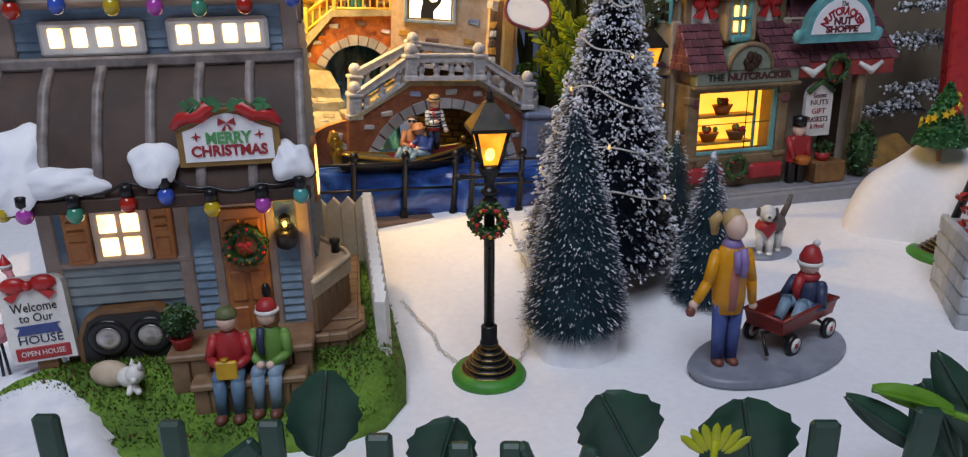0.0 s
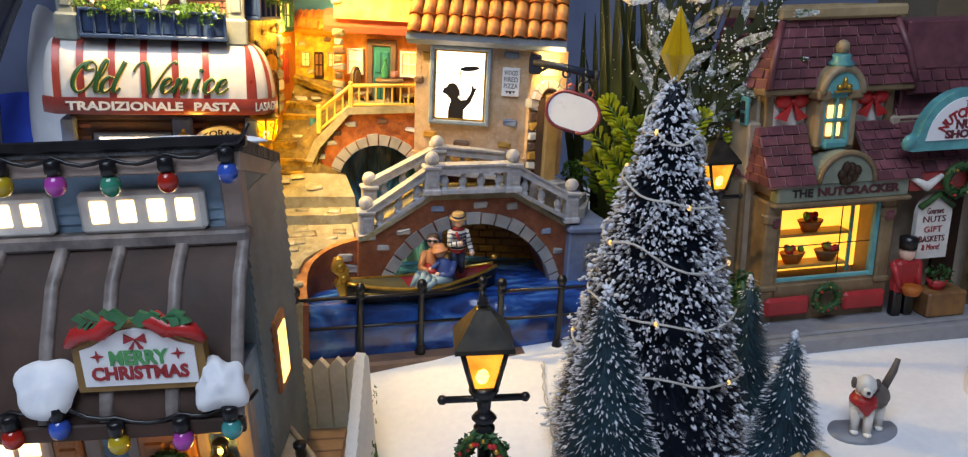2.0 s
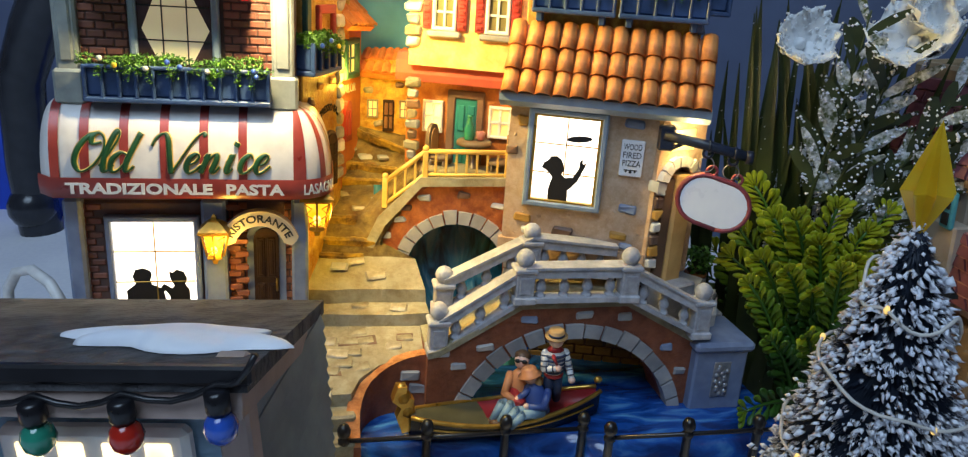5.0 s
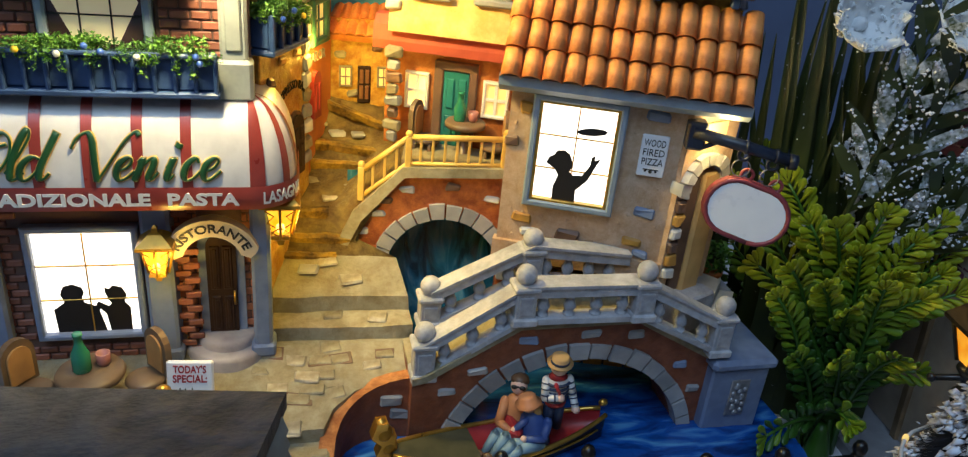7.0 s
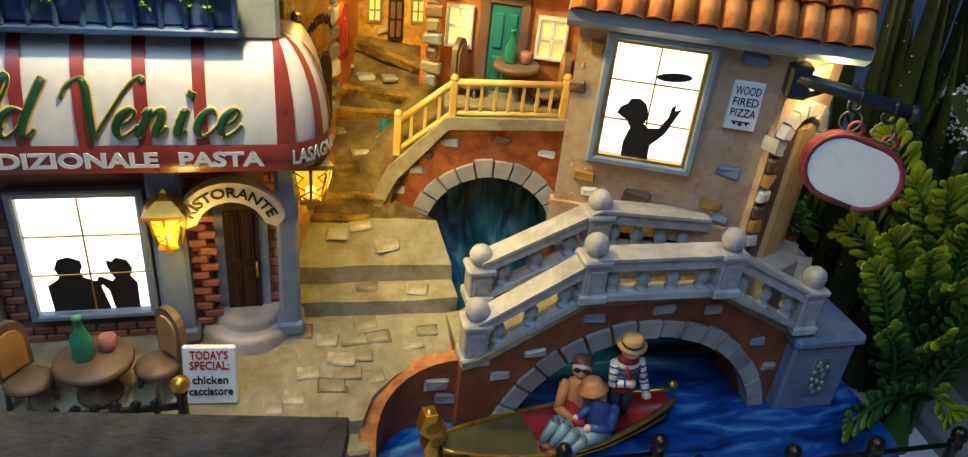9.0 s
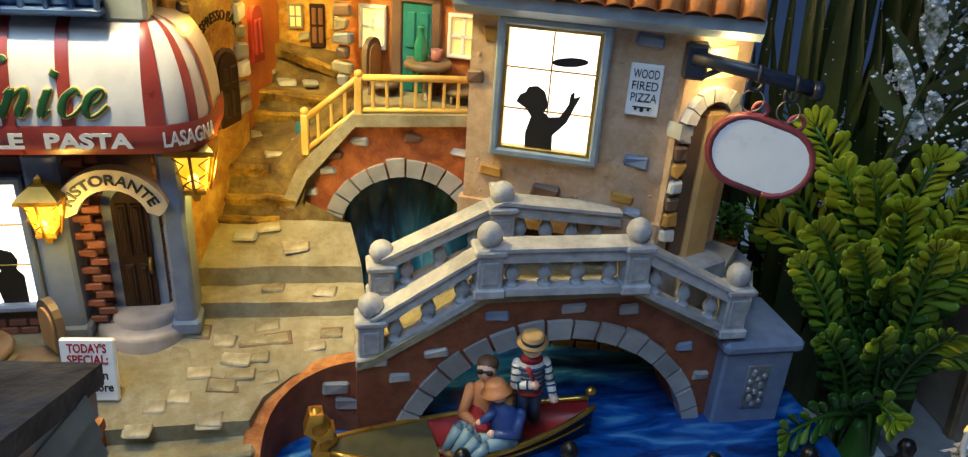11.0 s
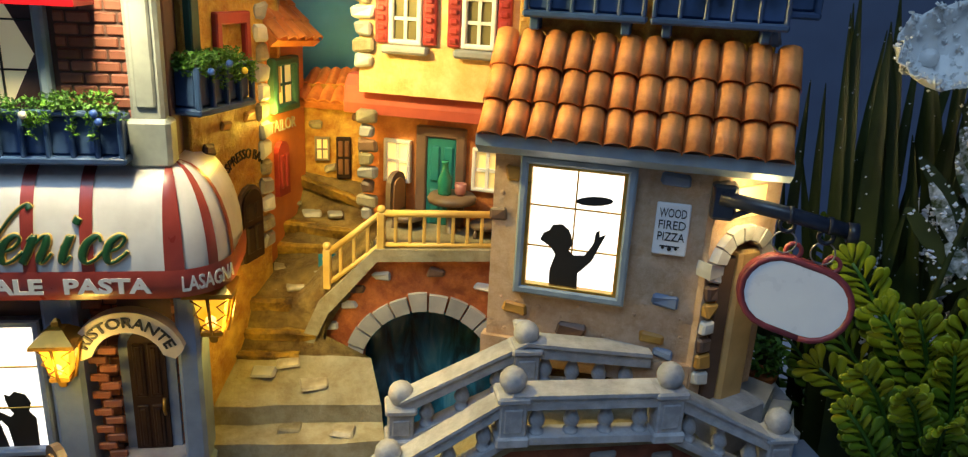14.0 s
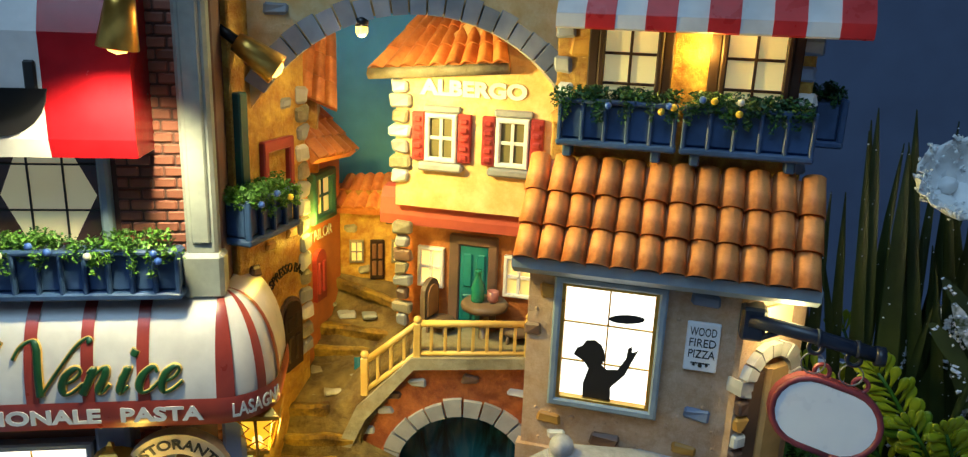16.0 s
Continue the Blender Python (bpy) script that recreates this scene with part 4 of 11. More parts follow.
brick_field(rs, -18.2, -9.3, 6.9, 13.0, 7.0, 0.62, 0.31, M_BRICK, skip=not_front)
brick_field(rs, -12.35, -11.45, 6.9, 12.9, 7.66, 0.47, 0.36, M_BRICKO)
brick_field(rs, -9.9, -9.4, 6.9, 12.9, 7.66, 0.47, 0.36, M_BRICKO)
brick_field(rs, -18.2, -15.7, 17.6, 25.5, 7.0, 0.66, 0.33, M_BRICK)
brick_field(rs, -12.1, -9.5, 17.6, 26.4, 7.0, 0.66, 0.33, M_BRICK)
# columns and pilasters
for x0, x1, z0, z1 in ((-13.3, -12.3, 6.9, 13.4), (-9.55, -8.85, 6.9, 13.4), (-18.7, -18.0, 6.9, 13.4)):
    part("column", Geo().box(x0, 6.5, z0 - 0.5, x1, 7.9, z1, 0.12).box(x0 - 0.12, 6.4, z0 - 0.05, x1 + 0.12, 7.9, z0 + 0.5, 0.1), M_GREYP, rs)
for x0, x1 in ((-18.35, -17.5), (-10.25, -9.35)):
    g = Geo().box(x0, 6.55, 18.6, x1, 7.3, 29, 0.1).box(x0 - 0.15, 6.4, 17.3, x1 + 0.15, 7.3, 18.7, 0.12).box(x0 + 0.18, 6.45, 19.0, x1 - 0.18, 6.7, 28, 0.06)
    part("pilaster", g, M_PILASTER, rs)
frame_window(rs, -16.95, -13.65, 8.15, 12.35, 6.95, 0.24, M_GREYP, M_DAYPANE, (1, 2), 0.05, M_GOLD, 0.35, "bright window with dark table shapes behind it")
g = Geo()
g.prism([(-16.55, 8.17), (-16.6, 9.3), (-16.2, 9.62), (-16.18, 9.75), (-16.3, 10.05), (-16.15, 10.42), (-15.8, 10.52), (-15.45, 10.35), (-15.4, 10.1), (-15.5, 9.85), (-15.42, 9.62), (-15.1, 9.45), (-14.75, 9.42), (-14.9, 9.2), (-14.8, 8.7), (-14.7, 8.17)], 6.83, 6.86, "y")
g.prism([(-13.72, 8.17), (-13.7, 9.3), (-13.9, 9.6), (-13.8, 9.95), (-13.95, 10.3), (-14.3, 10.42), (-14.45, 10.25), (-14.62, 10.32), (-14.6, 10.05), (-14.52, 9.75), (-14.4, 9.55), (-14.52, 9.4), (-14.9, 9.65), (-15.0, 9.5), (-14.65, 9.0), (-14.55, 8.17)], 6.83, 6.86, "y")
for q in range(len(g.v)):
    x, y, z = g.v[q]
    g.v[q] = Vector((-15.35 + (x + 15.35) * 0.9 - 0.1, y, 8.17 + (z - 8.17) * 0.86))
part("window_silhouette", g, M_INK, rs, "plain dark shapes in the window")
# door
g = Geo()
poly = [(-11.55, 6.9), (-11.55, 11.3)] + arch_pts(-10.7, 11.3, 0.85, 180, 0, 10) + [(-9.85, 11.3), (-9.85, 6.9)]
part("door_surround", Geo().prism(poly, 7.45, 7.75, "y"), M_GREYP, rs)
poly = [(-11.25, 7.3), (-11.25, 11.3)] + arch_pts(-10.7, 11.3, 0.55, 180, 0, 10) + [(-10.15, 11.3), (-10.15, 7.3)]
dr = part("door", Geo().prism(poly, 7.36, 7.5, "y"), M_DARKWOOD, rs, "dark panelled wooden door")
for x0, z0, z1 in ((-11.12, 7.6, 9.2), (-10.66, 7.6, 9.2), (-11.12, 9.5, 11.4), (-10.66, 9.5, 11.4)):
    part("door_panel", Geo().box(x0, 7.29, z0, x0 + 0.37, 7.38, z1, 0.04).box(x0 + 0.1, 7.25, z0 + 0.12, x0 + 0.27, 7.32, z1 - 0.12, 0.03), M_DARKWOOD, dr)
part("door_handle", Geo().tube([(-10.25, 7.28, 8.85), (-10.25, 7.16, 9.1), (-10.25, 7.28, 9.45)], 0.055, 6), M_GOLD, dr)
M_MAUVE = paint("mauve_grey_step", (0.46, 0.41, 0.40), (0.32, 0.28, 0.28), 0.5, 180, 45, 0.6, relief=0.0008)
for r, z0, z1 in ((1.62, 6.0, 7.15), (1.12, 6.5, 7.55)):
    part("door_step", Geo().lathe([(r, z0), (r + 0.03, z1 - 0.2), (r - 0.02, z1 - 0.06), (r - 0.1, z1), (0.01, z1)], 24, arc=180, start=180, m=Matrix.Translation((-10.6, 7.55, 0))), M_MAUVE, rs)
# arched name board
poly = arch_pts(-10.88, 11.27, 1.05, 16, 164, 14) + [(-12.23, 11.42), (-12.43, 11.62)] + arch_pts(-10.88, 11.27, 1.72, 162, 18, 14) + [(-9.33, 11.62), (-9.53, 11.42)]
sb = part("arched_sign", Geo().prism(poly, 6.22, 6.7, "y"), M_SIGNCREAM, rs, "cream arched board reading RISTORANTE")
words("RISTORANTE", 0.46, T(-10.88, 6.2, 11.27 + 1.37) @ FRONT, M_INK, sb, bend=1.37, width=3.15, fat=0.008)

# awning: a barrel that turns round the corner
def awn_profile(n=10):
    pr = [(1.62 * math.sin(radians(90 * i / n)) ** 0.9, 14.5 + 2.95 * math.cos(radians(90 * i / n))) for i in range(n + 1)]
    return pr


g = Geo()
AX0, AX1, AYC = -18.6, -9.45, 7.05
prof = awn_profile()
rows = [[(AX0, AYC - r, z) for r, z in prof]] + [[(AX0 + (AX1 - AX0) * i / 12, AYC - r, z) for r, z in prof] for i in range(1, 13)]
for i in range(1, 13):
    a = radians(90 * i / 12)
    rows.append([(AX1 + r * math.sin(a), AYC - r * math.cos(a), z) for r, z in prof])
rows.append([(AX1 + r, AYC + 2.2, z) for r, z in prof])
rows.insert(0, [(AX0 - r * 0.35, AYC - r * 0.6, z) for r, z in prof])
rows.insert(0, [(AX0 - r * 0.4, AYC, z) for r, z in prof])
g.sheet(rows)
aw = part("awning", g, M_AWNW, rs, "barrel awning in white and dark red stripes")


def awn_strip(u0, u1, z0, z1, lift, corner=False, pr=None):
    """A strip on the awning between two stations; stations past 0 turn the corner, in degrees."""
    g = Geo()
    out = []
    for k in range(5 if corner else 3):
        u = u0 + (u1 - u0) * k / (4 if corner else 2)
        row = []
        for r, z in (pr or prof):
            if z0 - 0.01 <= z <= z1 + 0.01:
                q = r + lift
                if corner:
                    a = radians(u)
                    row.append((AX1 + q * math.sin(a), AYC - q * math.cos(a), z + lift * 0.5))
                else:
                    row.append((u, AYC - q, z + lift * 0.5))
        out.append(row)
    g.sheet(out)
    return g


for x in (-18.45, -17.35, -15.9, -14.4, -12.9, -11.4):
    part("awning_stripe", awn_strip(x - 0.17, x + 0.17, 14.5, 17.45, 0.05), M_AWNR, aw)
for a0, a1 in ((2, 20), (44, 56), (80, 92)):
    part("awning_stripe", awn_strip(a0, a1, 14.5, 17.45, 0.05, True), M_AWNR, aw)
band = [(1.68, 14.62), (1.71, 14.5), (1.72, 14.2), (1.68, 13.78), (1.45, 13.72)]
g = Geo()
rows = [[(AX0 - 0.4 * r, AYC - r * 0.6, z) for r, z in band], [(AX0, AYC - r, z) for r, z in band], [(AX1, AYC - r, z) for r, z in band]]
for i in range(1, 13):
    a = radians(90 * i / 12)
    rows.append([(AX1 + r * math.sin(a), AYC - r * math.cos(a), z) for r, z in band])
rows.append([(AX1 + r, AYC + 2.2, z) for r, z in band])
g.sheet(rows)
val = part("awning_valance", g, M_AWNR, aw, "dark red valance lettered in white")
words("TRADIZIONALE", 0.6, T(-15.35, AYC - 1.73, 14.17) @ FRONT, M_WHITE, val, width=5.5, fat=0.022)
words("PASTA", 0.6, T(-10.95, AYC - 1.73, 14.17) @ FRONT, M_WHITE, val, width=2.3, fat=0.022)
lz = words("LASAGNA", 0.62, T(0, 0, 0), M_WHITE, val, width=1.85, fat=0.012)
for v in lz.data.vertices:
    a_, q = radians(47) + v.co.x / (1.7 * CM), 1.72 * CM + v.co.z
    v.co = (AX1 * CM + q * math.sin(a_), AYC * CM - q * math.cos(a_), 14.17 * CM + v.co.y)
# the name in a brush script, stroke by stroke
SCRIPT = {
    "O": [[(0.95, 1.95), (0.45, 1.8), (0.08, 1.2), (0.1, 0.45), (0.55, 0.0), (1.1, 0.3), (1.42, 1.0), (1.3, 1.65), (0.92, 1.95), (0.6, 1.75), (0.75, 1.42), (1.2, 1.5)]],
    "l": [[(0.0, 0.3), (0.35, 1.0), (0.58, 1.75), (0.45, 2.1), (0.27, 1.75), (0.15, 0.8), (0.25, 0.08), (0.5, 0.06), (0.75, 0.35)]],
    "d": [[(0.75, 0.9), (0.4, 1.0), (0.06, 0.65), (0.1, 0.15), (0.4, 0.0), (0.75, 0.4), (1.0, 1.2), (1.15, 2.0)], [(1.15, 2.0), (0.88, 0.7), (0.9, 0.1), (1.1, 0.05), (1.3, 0.3)]],
    "V": [[(-0.35, 1.35), (-0.25, 1.75), (0.1, 2.0), (0.4, 1.75), (0.62, 1.25), (0.9, 0.55), (1.14, -0.05)], [(1.14, -0.05), (1.36, 0.5), (1.62, 1.15), (1.9, 1.75), (2.2, 2.05), (2.42, 1.9)]],
    "e": [[(0.05, 0.4), (0.45, 0.55), (0.6, 0.85), (0.4, 1.0), (0.1, 0.75), (0.06, 0.3), (0.27, 0.0), (0.57, 0.1), (0.85, 0.42)]],
    "n": [[(0.0, 0.8), (0.17, 1.0), (0.15, 0.5), (0.05, 0.0)], [(0.06, 0.05), (0.3, 0.7), (0.6, 1.0), (0.72, 0.7), (0.64, 0.15), (0.8, 0.02), (1.02, 0.35)]],
    "i": [[(0.0, 0.55), (0.2, 1.0), (0.12, 0.3), (0.22, 0.0), (0.42, 0.25)], [(0.3, 1.62), (0.26, 1.42)]],
    "c": [[(0.62, 0.78), (0.42, 1.0), (0.1, 0.7), (0.08, 0.25), (0.3, 0.0), (0.6, 0.12), (0.85, 0.45)]],
}


def stroke(g, pts, lift, fat):
    """A brush stroke through points, thicker on the way down."""
    fine, rad = [], []
    n = len(pts)
    for i in range(n - 1):
        p0, p1, p2, p3 = (Vector(pts[max(0, min(n - 1, i + k))]) for k in (-1, 0, 1, 2))
        for k in range(6 if i < n - 2 else 7):
            u = k / 6
            q = 0.5 * ((2 * p1) + (p2 - p0) * u + (2 * p0 - 5 * p1 + 4 * p2 - p3) * u * u + (3 * p1 - p0 - 3 * p2 + p3) * u ** 3)
            d = (p2 - p0) * 0.5 + (2 * p0 - 5 * p1 + 4 * p2 - p3) * u + 1.5 * (3 * p1 - p0 - 3 * p2 + p3) * u * u
            down = max(0.0, -d.y / (d.length + 1e-6))
            fine.append((q.x * 0.75 + q.y * 0.27, q.y * 0.82, lift))
            rad.append(0.055 + 0.075 * down + fat)
    g.tube(fine, rad, 8)


for ch, x in (("O", -0.15), ("l", 0.85), ("d", 1.22), ("V", 2.8), ("e", 4.05), ("n", 4.66), ("i", 5.58), ("c", 6.12), ("e", 6.74)):
    for nm, m_, lift, fat in (("letter_outline", M_RAILY, 0.03, 0.022), ("letter", M_DGREEN, 0.08, -0.012)):
        g = Geo()
        for st_ in SCRIPT[ch]:
            stroke(g, st_, 0.0, fat)
        lay = []
        for px, py, pz in g.v:
            z = 14.88 + py * 0.93
            r = 1.62 * (1 - min(0.98, max(0.0, (z - 14.5) / 2.95)) ** 2) ** 0.45
            lay.append((-17.75 + x + px * 0.92, AYC - r - lift - 0.6 * pz, z))
        g.v = lay
        part(nm, g, m_, aw)

# upper window and tricolour box sign
frame_window(rs, -15.35, -12.55, 18.6, 25.2, 6.95, 0.3, M_BLUEGREY, paint("dark_glass", (0.10, 0.05, 0.05), (0.05, 0.03, 0.03), 0.2, bump=0.0), (2, 4), 0.05, M_INK, 0.3, "tall dark window with a pale hexagon")
hx = [(-15.2, 20.35), (-14.6, 21.75), (-13.3, 21.75), (-12.65, 20.35), (-13.35, 19.0), (-14.6, 19.0)]
part("hexagon", Geo().prism(hx, 6.872, 6.884, "y"), glow("lit_cream", (0.85, 0.72, 0.45), 0.28, (0.8, 0.66, 0.4)), rs, "pale lit hexagon shape")
M_SIGNRED = paint("crimson_enamel", (0.40, 0.008, 0.014), (0.30, 0.006, 0.011), 0.22, 160, 40, 0.1)
sg = thing("tricolour_sign", FV @ T(-14.1, 6.0, 21.7), "green, white and red box sign with a dark boat shape", "sign")
for x0, x1, m_, z1, nm in ((-3.2, -1.3, M_GREENLIME, 4.6, "green_panel"), (-1.3, 0.95, M_AWNW, 4.6, "white_panel"), (0.95, 3.1, M_SIGNRED, 4.6, "red_panel")):
    pr_ = [(1.0, 0.0), (-0.6, 0.0), (-0.72, 0.5), (-0.7, 3.2), (-0.35, 4.2), (0.3, z1), (1.0, z1)]
    part(nm, Geo().prism(pr_, x0, x1, "x"), m_, sg)
g = Geo()
g.prism(arch_pts(-0.2, 1.8, 1.25, 180, 360, 12) + arch_pts(-0.2, 2.35, 1.4, 335, 205, 12), -0.78, -0.66, "y").box(0.55, -0.78, 1.7, 0.85, -0.66, 2.5, 0.05)
part("boat_shape", g, M_INK, sg)

planter(FV, -17.2, -10.35, 5.85, 6.95, 17.65, 19.0, "slate flower box with bright green garland under a window", 1.4)

# wall lanterns
def lantern(F, s, label, glowm=None):
    t = thing("wall_lantern", F @ Matrix.Diagonal((s, s, s, 1)), label, "lantern", "restaurant lanterns")
    q = Matrix.Rotation(radians(45), 4, "Z")
    part("glass", Geo().lathe([(0.36, 0.1), (0.62, 1.25)], 4, m=q, smooth=False), M_LANTERN, t, "glowing amber glass")
    part("flame", Geo().ball(0, -0.2, 0.5, 0.2, n=10, sz=1.4), M_FLAME, t)
    g = Geo().lathe([(0.12, -0.3), (0.2, -0.1), (0.44, 0.0), (0.44, 0.12), (0.3, 0.12)], 4, m=q, smooth=False)
    part("foot", g, M_LGOLD, t)
    part("roof", Geo().lathe([(0.7, 1.22), (0.95, 1.28), (0.92, 1.4), (0.35, 1.78), (0.16, 1.85), (0.14, 2.0), (0.001, 2.12)], 4, m=q, smooth=False), M_LGOLD, t)
    for i in range(4):
        a = radians(45 + 90 * i + 45)
        part("corner_bar", Geo().tube([(0.38 * math.cos(a), 0.38 * math.sin(a), 0.05), (0.65 * math.cos(a), 0.65 * math.sin(a), 1.28)], 0.05, 5), M_LGOLD, t)
    for z, r in ((0.12, 0.36), (1.2, 0.62)):
        part("glass_band", Geo().lathe([(r, z - 0.05), (r + 0.06, z), (r, z + 0.05)], 4, m=q, smooth=False), M_LGOLD, t)
    for sx in (-1, 1):
        part("filigree", Geo().tube([(sx * 0.5, -0.45, 1.15), (sx * 0.2, -0.47, 0.95), (sx * 0.42, -0.42, 0.7), (sx * 0.15, -0.4, 0.5)], 0.028, 4), M_LGOLD, t)
    part("filigree", Geo().tube([(-0.28, -0.36, 0.3), (0.0, -0.4, 0.5), (0.28, -0.36, 0.3), (0.0, -0.38, 0.16), (-0.28, -0.36, 0.3)], 0.03, 4), M_LGOLD, t)
    part("bracket", Geo().box(-0.1, 0.3, 0.5, 0.1, 1.0, 0.75, 0.04), M_LGOLD, t)
    return t


M_LGOLD = paint("lantern_brass", (0.56, 0.31, 0.035), (0.36, 0.18, 0.02), 0.35, 200, 70, 0.4, metal=0.6)
M_LANTERN = glow("lantern_amber", (1.0, 0.62, 0.05), 1.7, (0.8, 0.30, 0.0), 190)
lantern(FV @ T(-12.72, 6.1, 10.95), 0.93, "gold wall lantern with glowing amber glass")
lantern(FV @ T(-8.45, 6.75, 12.05), 1.1, "gold wall lantern with glowing amber glass at the corner")
# spotlights on the facade
for x, y, z, tx, tz in ((-10.9, 4.35, 25.1, 8, 150), (-8.1, 8.2, 24.2, -55, 130)):
    t = thing("spotlight", FV @ T(x, y, z) @ RY(tx), "small gold spotlight on a black arm", "spotlight", "facade spotlights")
    part("shade", Geo().lathe([(0.3, 0.9), (0.36, 0.5), (0.5, -0.5), (0.46, -0.52), (0.3, 0.5)], 14), M_GOLD, t)
    part("bulb", Geo().ball(0, 0, -0.3, 0.36, n=10), M_FLAME, t)
    part("arm", Geo().tube([(0, 0, 0.8), (0, 0.3, 1.6), (0, 1.6, 2.0)], 0.16, 8), M_BLACK, t)

# ---------------------------------------------------------------- Venice: pizza house
pz = thing("pizza_house", FP, "peach stucco pizza house with a clay tile roof", "building")
part("wall", Geo().prism([(-0.95, 0.0), (5.8, 0.0), (7.6, 1.9), (7.4, 5.0), (-0.9, 5.0)], 10.4, 19.2, "z"), M_CREAM, pz, "dimpled peach stucco wall")
part("plinth", Geo().prism([(-1.1, -0.18), (5.9, -0.18), (5.9, 0.3), (-1.1, 0.3)], 10.4, 11.25, "z"), M_CREAM, pz)
ft = part("canal_footing", Geo().prism([(0.6, 2.75), (7.5, 3.6), (7.5, 5.0), (0.6, 5.0)], 3.0, 10.4, "z"), M_MORTAR, pz, "dark brick canal wall")
brick_field(ft, 0.0, 6.9, 3.6, 9.0, 0.0, 1.02, 0.52, paint("olive_brown_brick", (0.17, 0.10, 0.025), (0.09, 0.055, 0.02), 0.55, 200, 60, 0.6, vary=0.3), 0.14, 0.1, m=T(0.6, 2.75) @ RZ(7))
win = frame_window(pz, 0.22, 3.32, 13.35, 17.45, -0.05, 0.27, M_BLUEGREY, M_DAYPANE, (1, 2), 0.05, M_GOLD, 0.4, "bright window with a dark baker shape behind it")
for x0, z0, x1, z1 in ((0.2, 13.33, 0.34, 17.47), (3.2, 13.33, 3.34, 17.47), (0.34, 13.33, 3.2, 13.45), (0.34, 17.35, 3.2, 17.47)):
    part("gilt_liner", Geo().box(x0, -0.36, z0, x1, -0.1, z1, 0.02), M_GOLD, win)
g = Geo()
g.prism([(1.12, 13.37), (1.1, 13.95), (1.25, 14.5), (1.08, 14.75), (0.72, 14.95), (0.82, 15.2), (1.0, 15.3), (1.1, 15.5), (1.4, 15.55), (1.62, 15.4), (1.72, 15.2), (1.78, 14.9), (1.66, 14.7), (1.85, 14.55), (2.2, 14.6), (2.45, 15.05), (2.48, 15.4), (2.6, 15.5), (2.62, 15.28), (2.82, 15.38), (2.66, 15.0), (2.45, 14.45), (2.2, 14.15), (2.02, 13.95), (2.05, 13.37)], -0.22, -0.2, "y")
g.prism([(2.35 + 0.58 * math.cos(k * math.pi / 8), 16.42 + 0.06 * math.cos(k * math.pi / 8) + 0.15 * math.sin(k * math.pi / 8)) for k in range(16)], -0.225, -0.2, "y")
part("window_silhouette", g, M_INK, pz, "plain dark shapes in the window")
stone_patch(pz, [(-0.3, -0.02, 17.0, 0.5, 0.5), (-0.75, -0.02, 15.6, 0.5, 0.4), (0.0, -0.02, 12.35, 0.8, 0.4), (0.3, -0.02, 11.75, 0.6, 0.35), (1.95, -0.02, 11.85, 0.95, 0.45),
                 (4.6, -0.02, 12.0, 0.75, 0.4), (5.0, -0.02, 11.5, 0.6, 0.3), (4.85, -0.02, 13.35, 0.8, 0.4), (4.75, -0.02, 17.35, 0.9, 0.35)], [M_STONEO, M_STONEB, M_STONEO, M_STONEW, M_STONEB, M_STONEO, M_GREYP, M_GREYP, M_GREYP])
g = Geo()
for _ in range(70):
    x, z = random.uniform(-0.7, 5.6), random.uniform(11.4, 17.3)
    if not (-0.2 < x < 3.8 and 13 < z < 18) and not (4 < x < 5.5 and 14.8 < z < 17):
        g.ball(x, 0.0, z, random.uniform(0.05, 0.1), n=6, sy=0.4)
part("stucco_dimple", g, M_CREAM, pz, kind="stuff")
sn = thing("pizza_plaque", FP @ T(4.78, -0.06, 15.78), "white plaque lettered WOOD FIRED PIZZA", "sign")
part("plate", Geo().box(-0.52, -0.1, -0.84, 0.52, 0.05, 0.84, 0.04), M_PLATE, sn)
for i, w_ in enumerate(("WOOD", "FIRED", "PIZZA")):
    words(w_, 0.4, T(0, -0.11, 0.52 - 0.38 * i) @ FRONT, M_INK, sn, width=0.82, depth=0.02)
part("flourish", Geo().box(-0.3, -0.13, -0.56, 0.3, -0.09, -0.52, 0.01).ball(0, -0.11, -0.62, 0.07, n=8).ball(-0.2, -0.11, -0.6, 0.05, n=8).ball(0.2, -0.11, -0.6, 0.05, n=8), M_INK, sn)

# the clay roof, tile by tile
rf = part("roof", Geo().prism([(-0.75, 18.3), (1.05, 21.2), (1.05, 20.4), (-0.4, 18.0)], -1.35, 7.85, "x"), M_ROOFT, pz, "orange clay pantile roof")
part("fascia", Geo().prism([(-0.95, 18.0), (-0.95, 18.35), (0.2, 18.6), (0.2, 17.7), (-0.5, 17.7)], -1.4, 7.9, "x"), M_BLUEGREY, rf, "blue-grey eaves board")
NT = 12
tl = Geo()
for a, b in ((0.0, 1.0),):
    rows = []
    for i in range(3):
        s = i / 2
        r = 0.46 - 0.07 * s
        rows.append([(r * math.cos(radians(180 * k / 8)), 1.32 * s, r * math.sin(radians(180 * k / 8)) * 0.9 + 0.06 * (1 - s)) for k in range(9)])
    tl.slab(rows, 0.09)
TILE = tl.mesh("roof_tile", [M_ROOFT])
ang = math.degrees(math.atan2(2.9, 1.8))
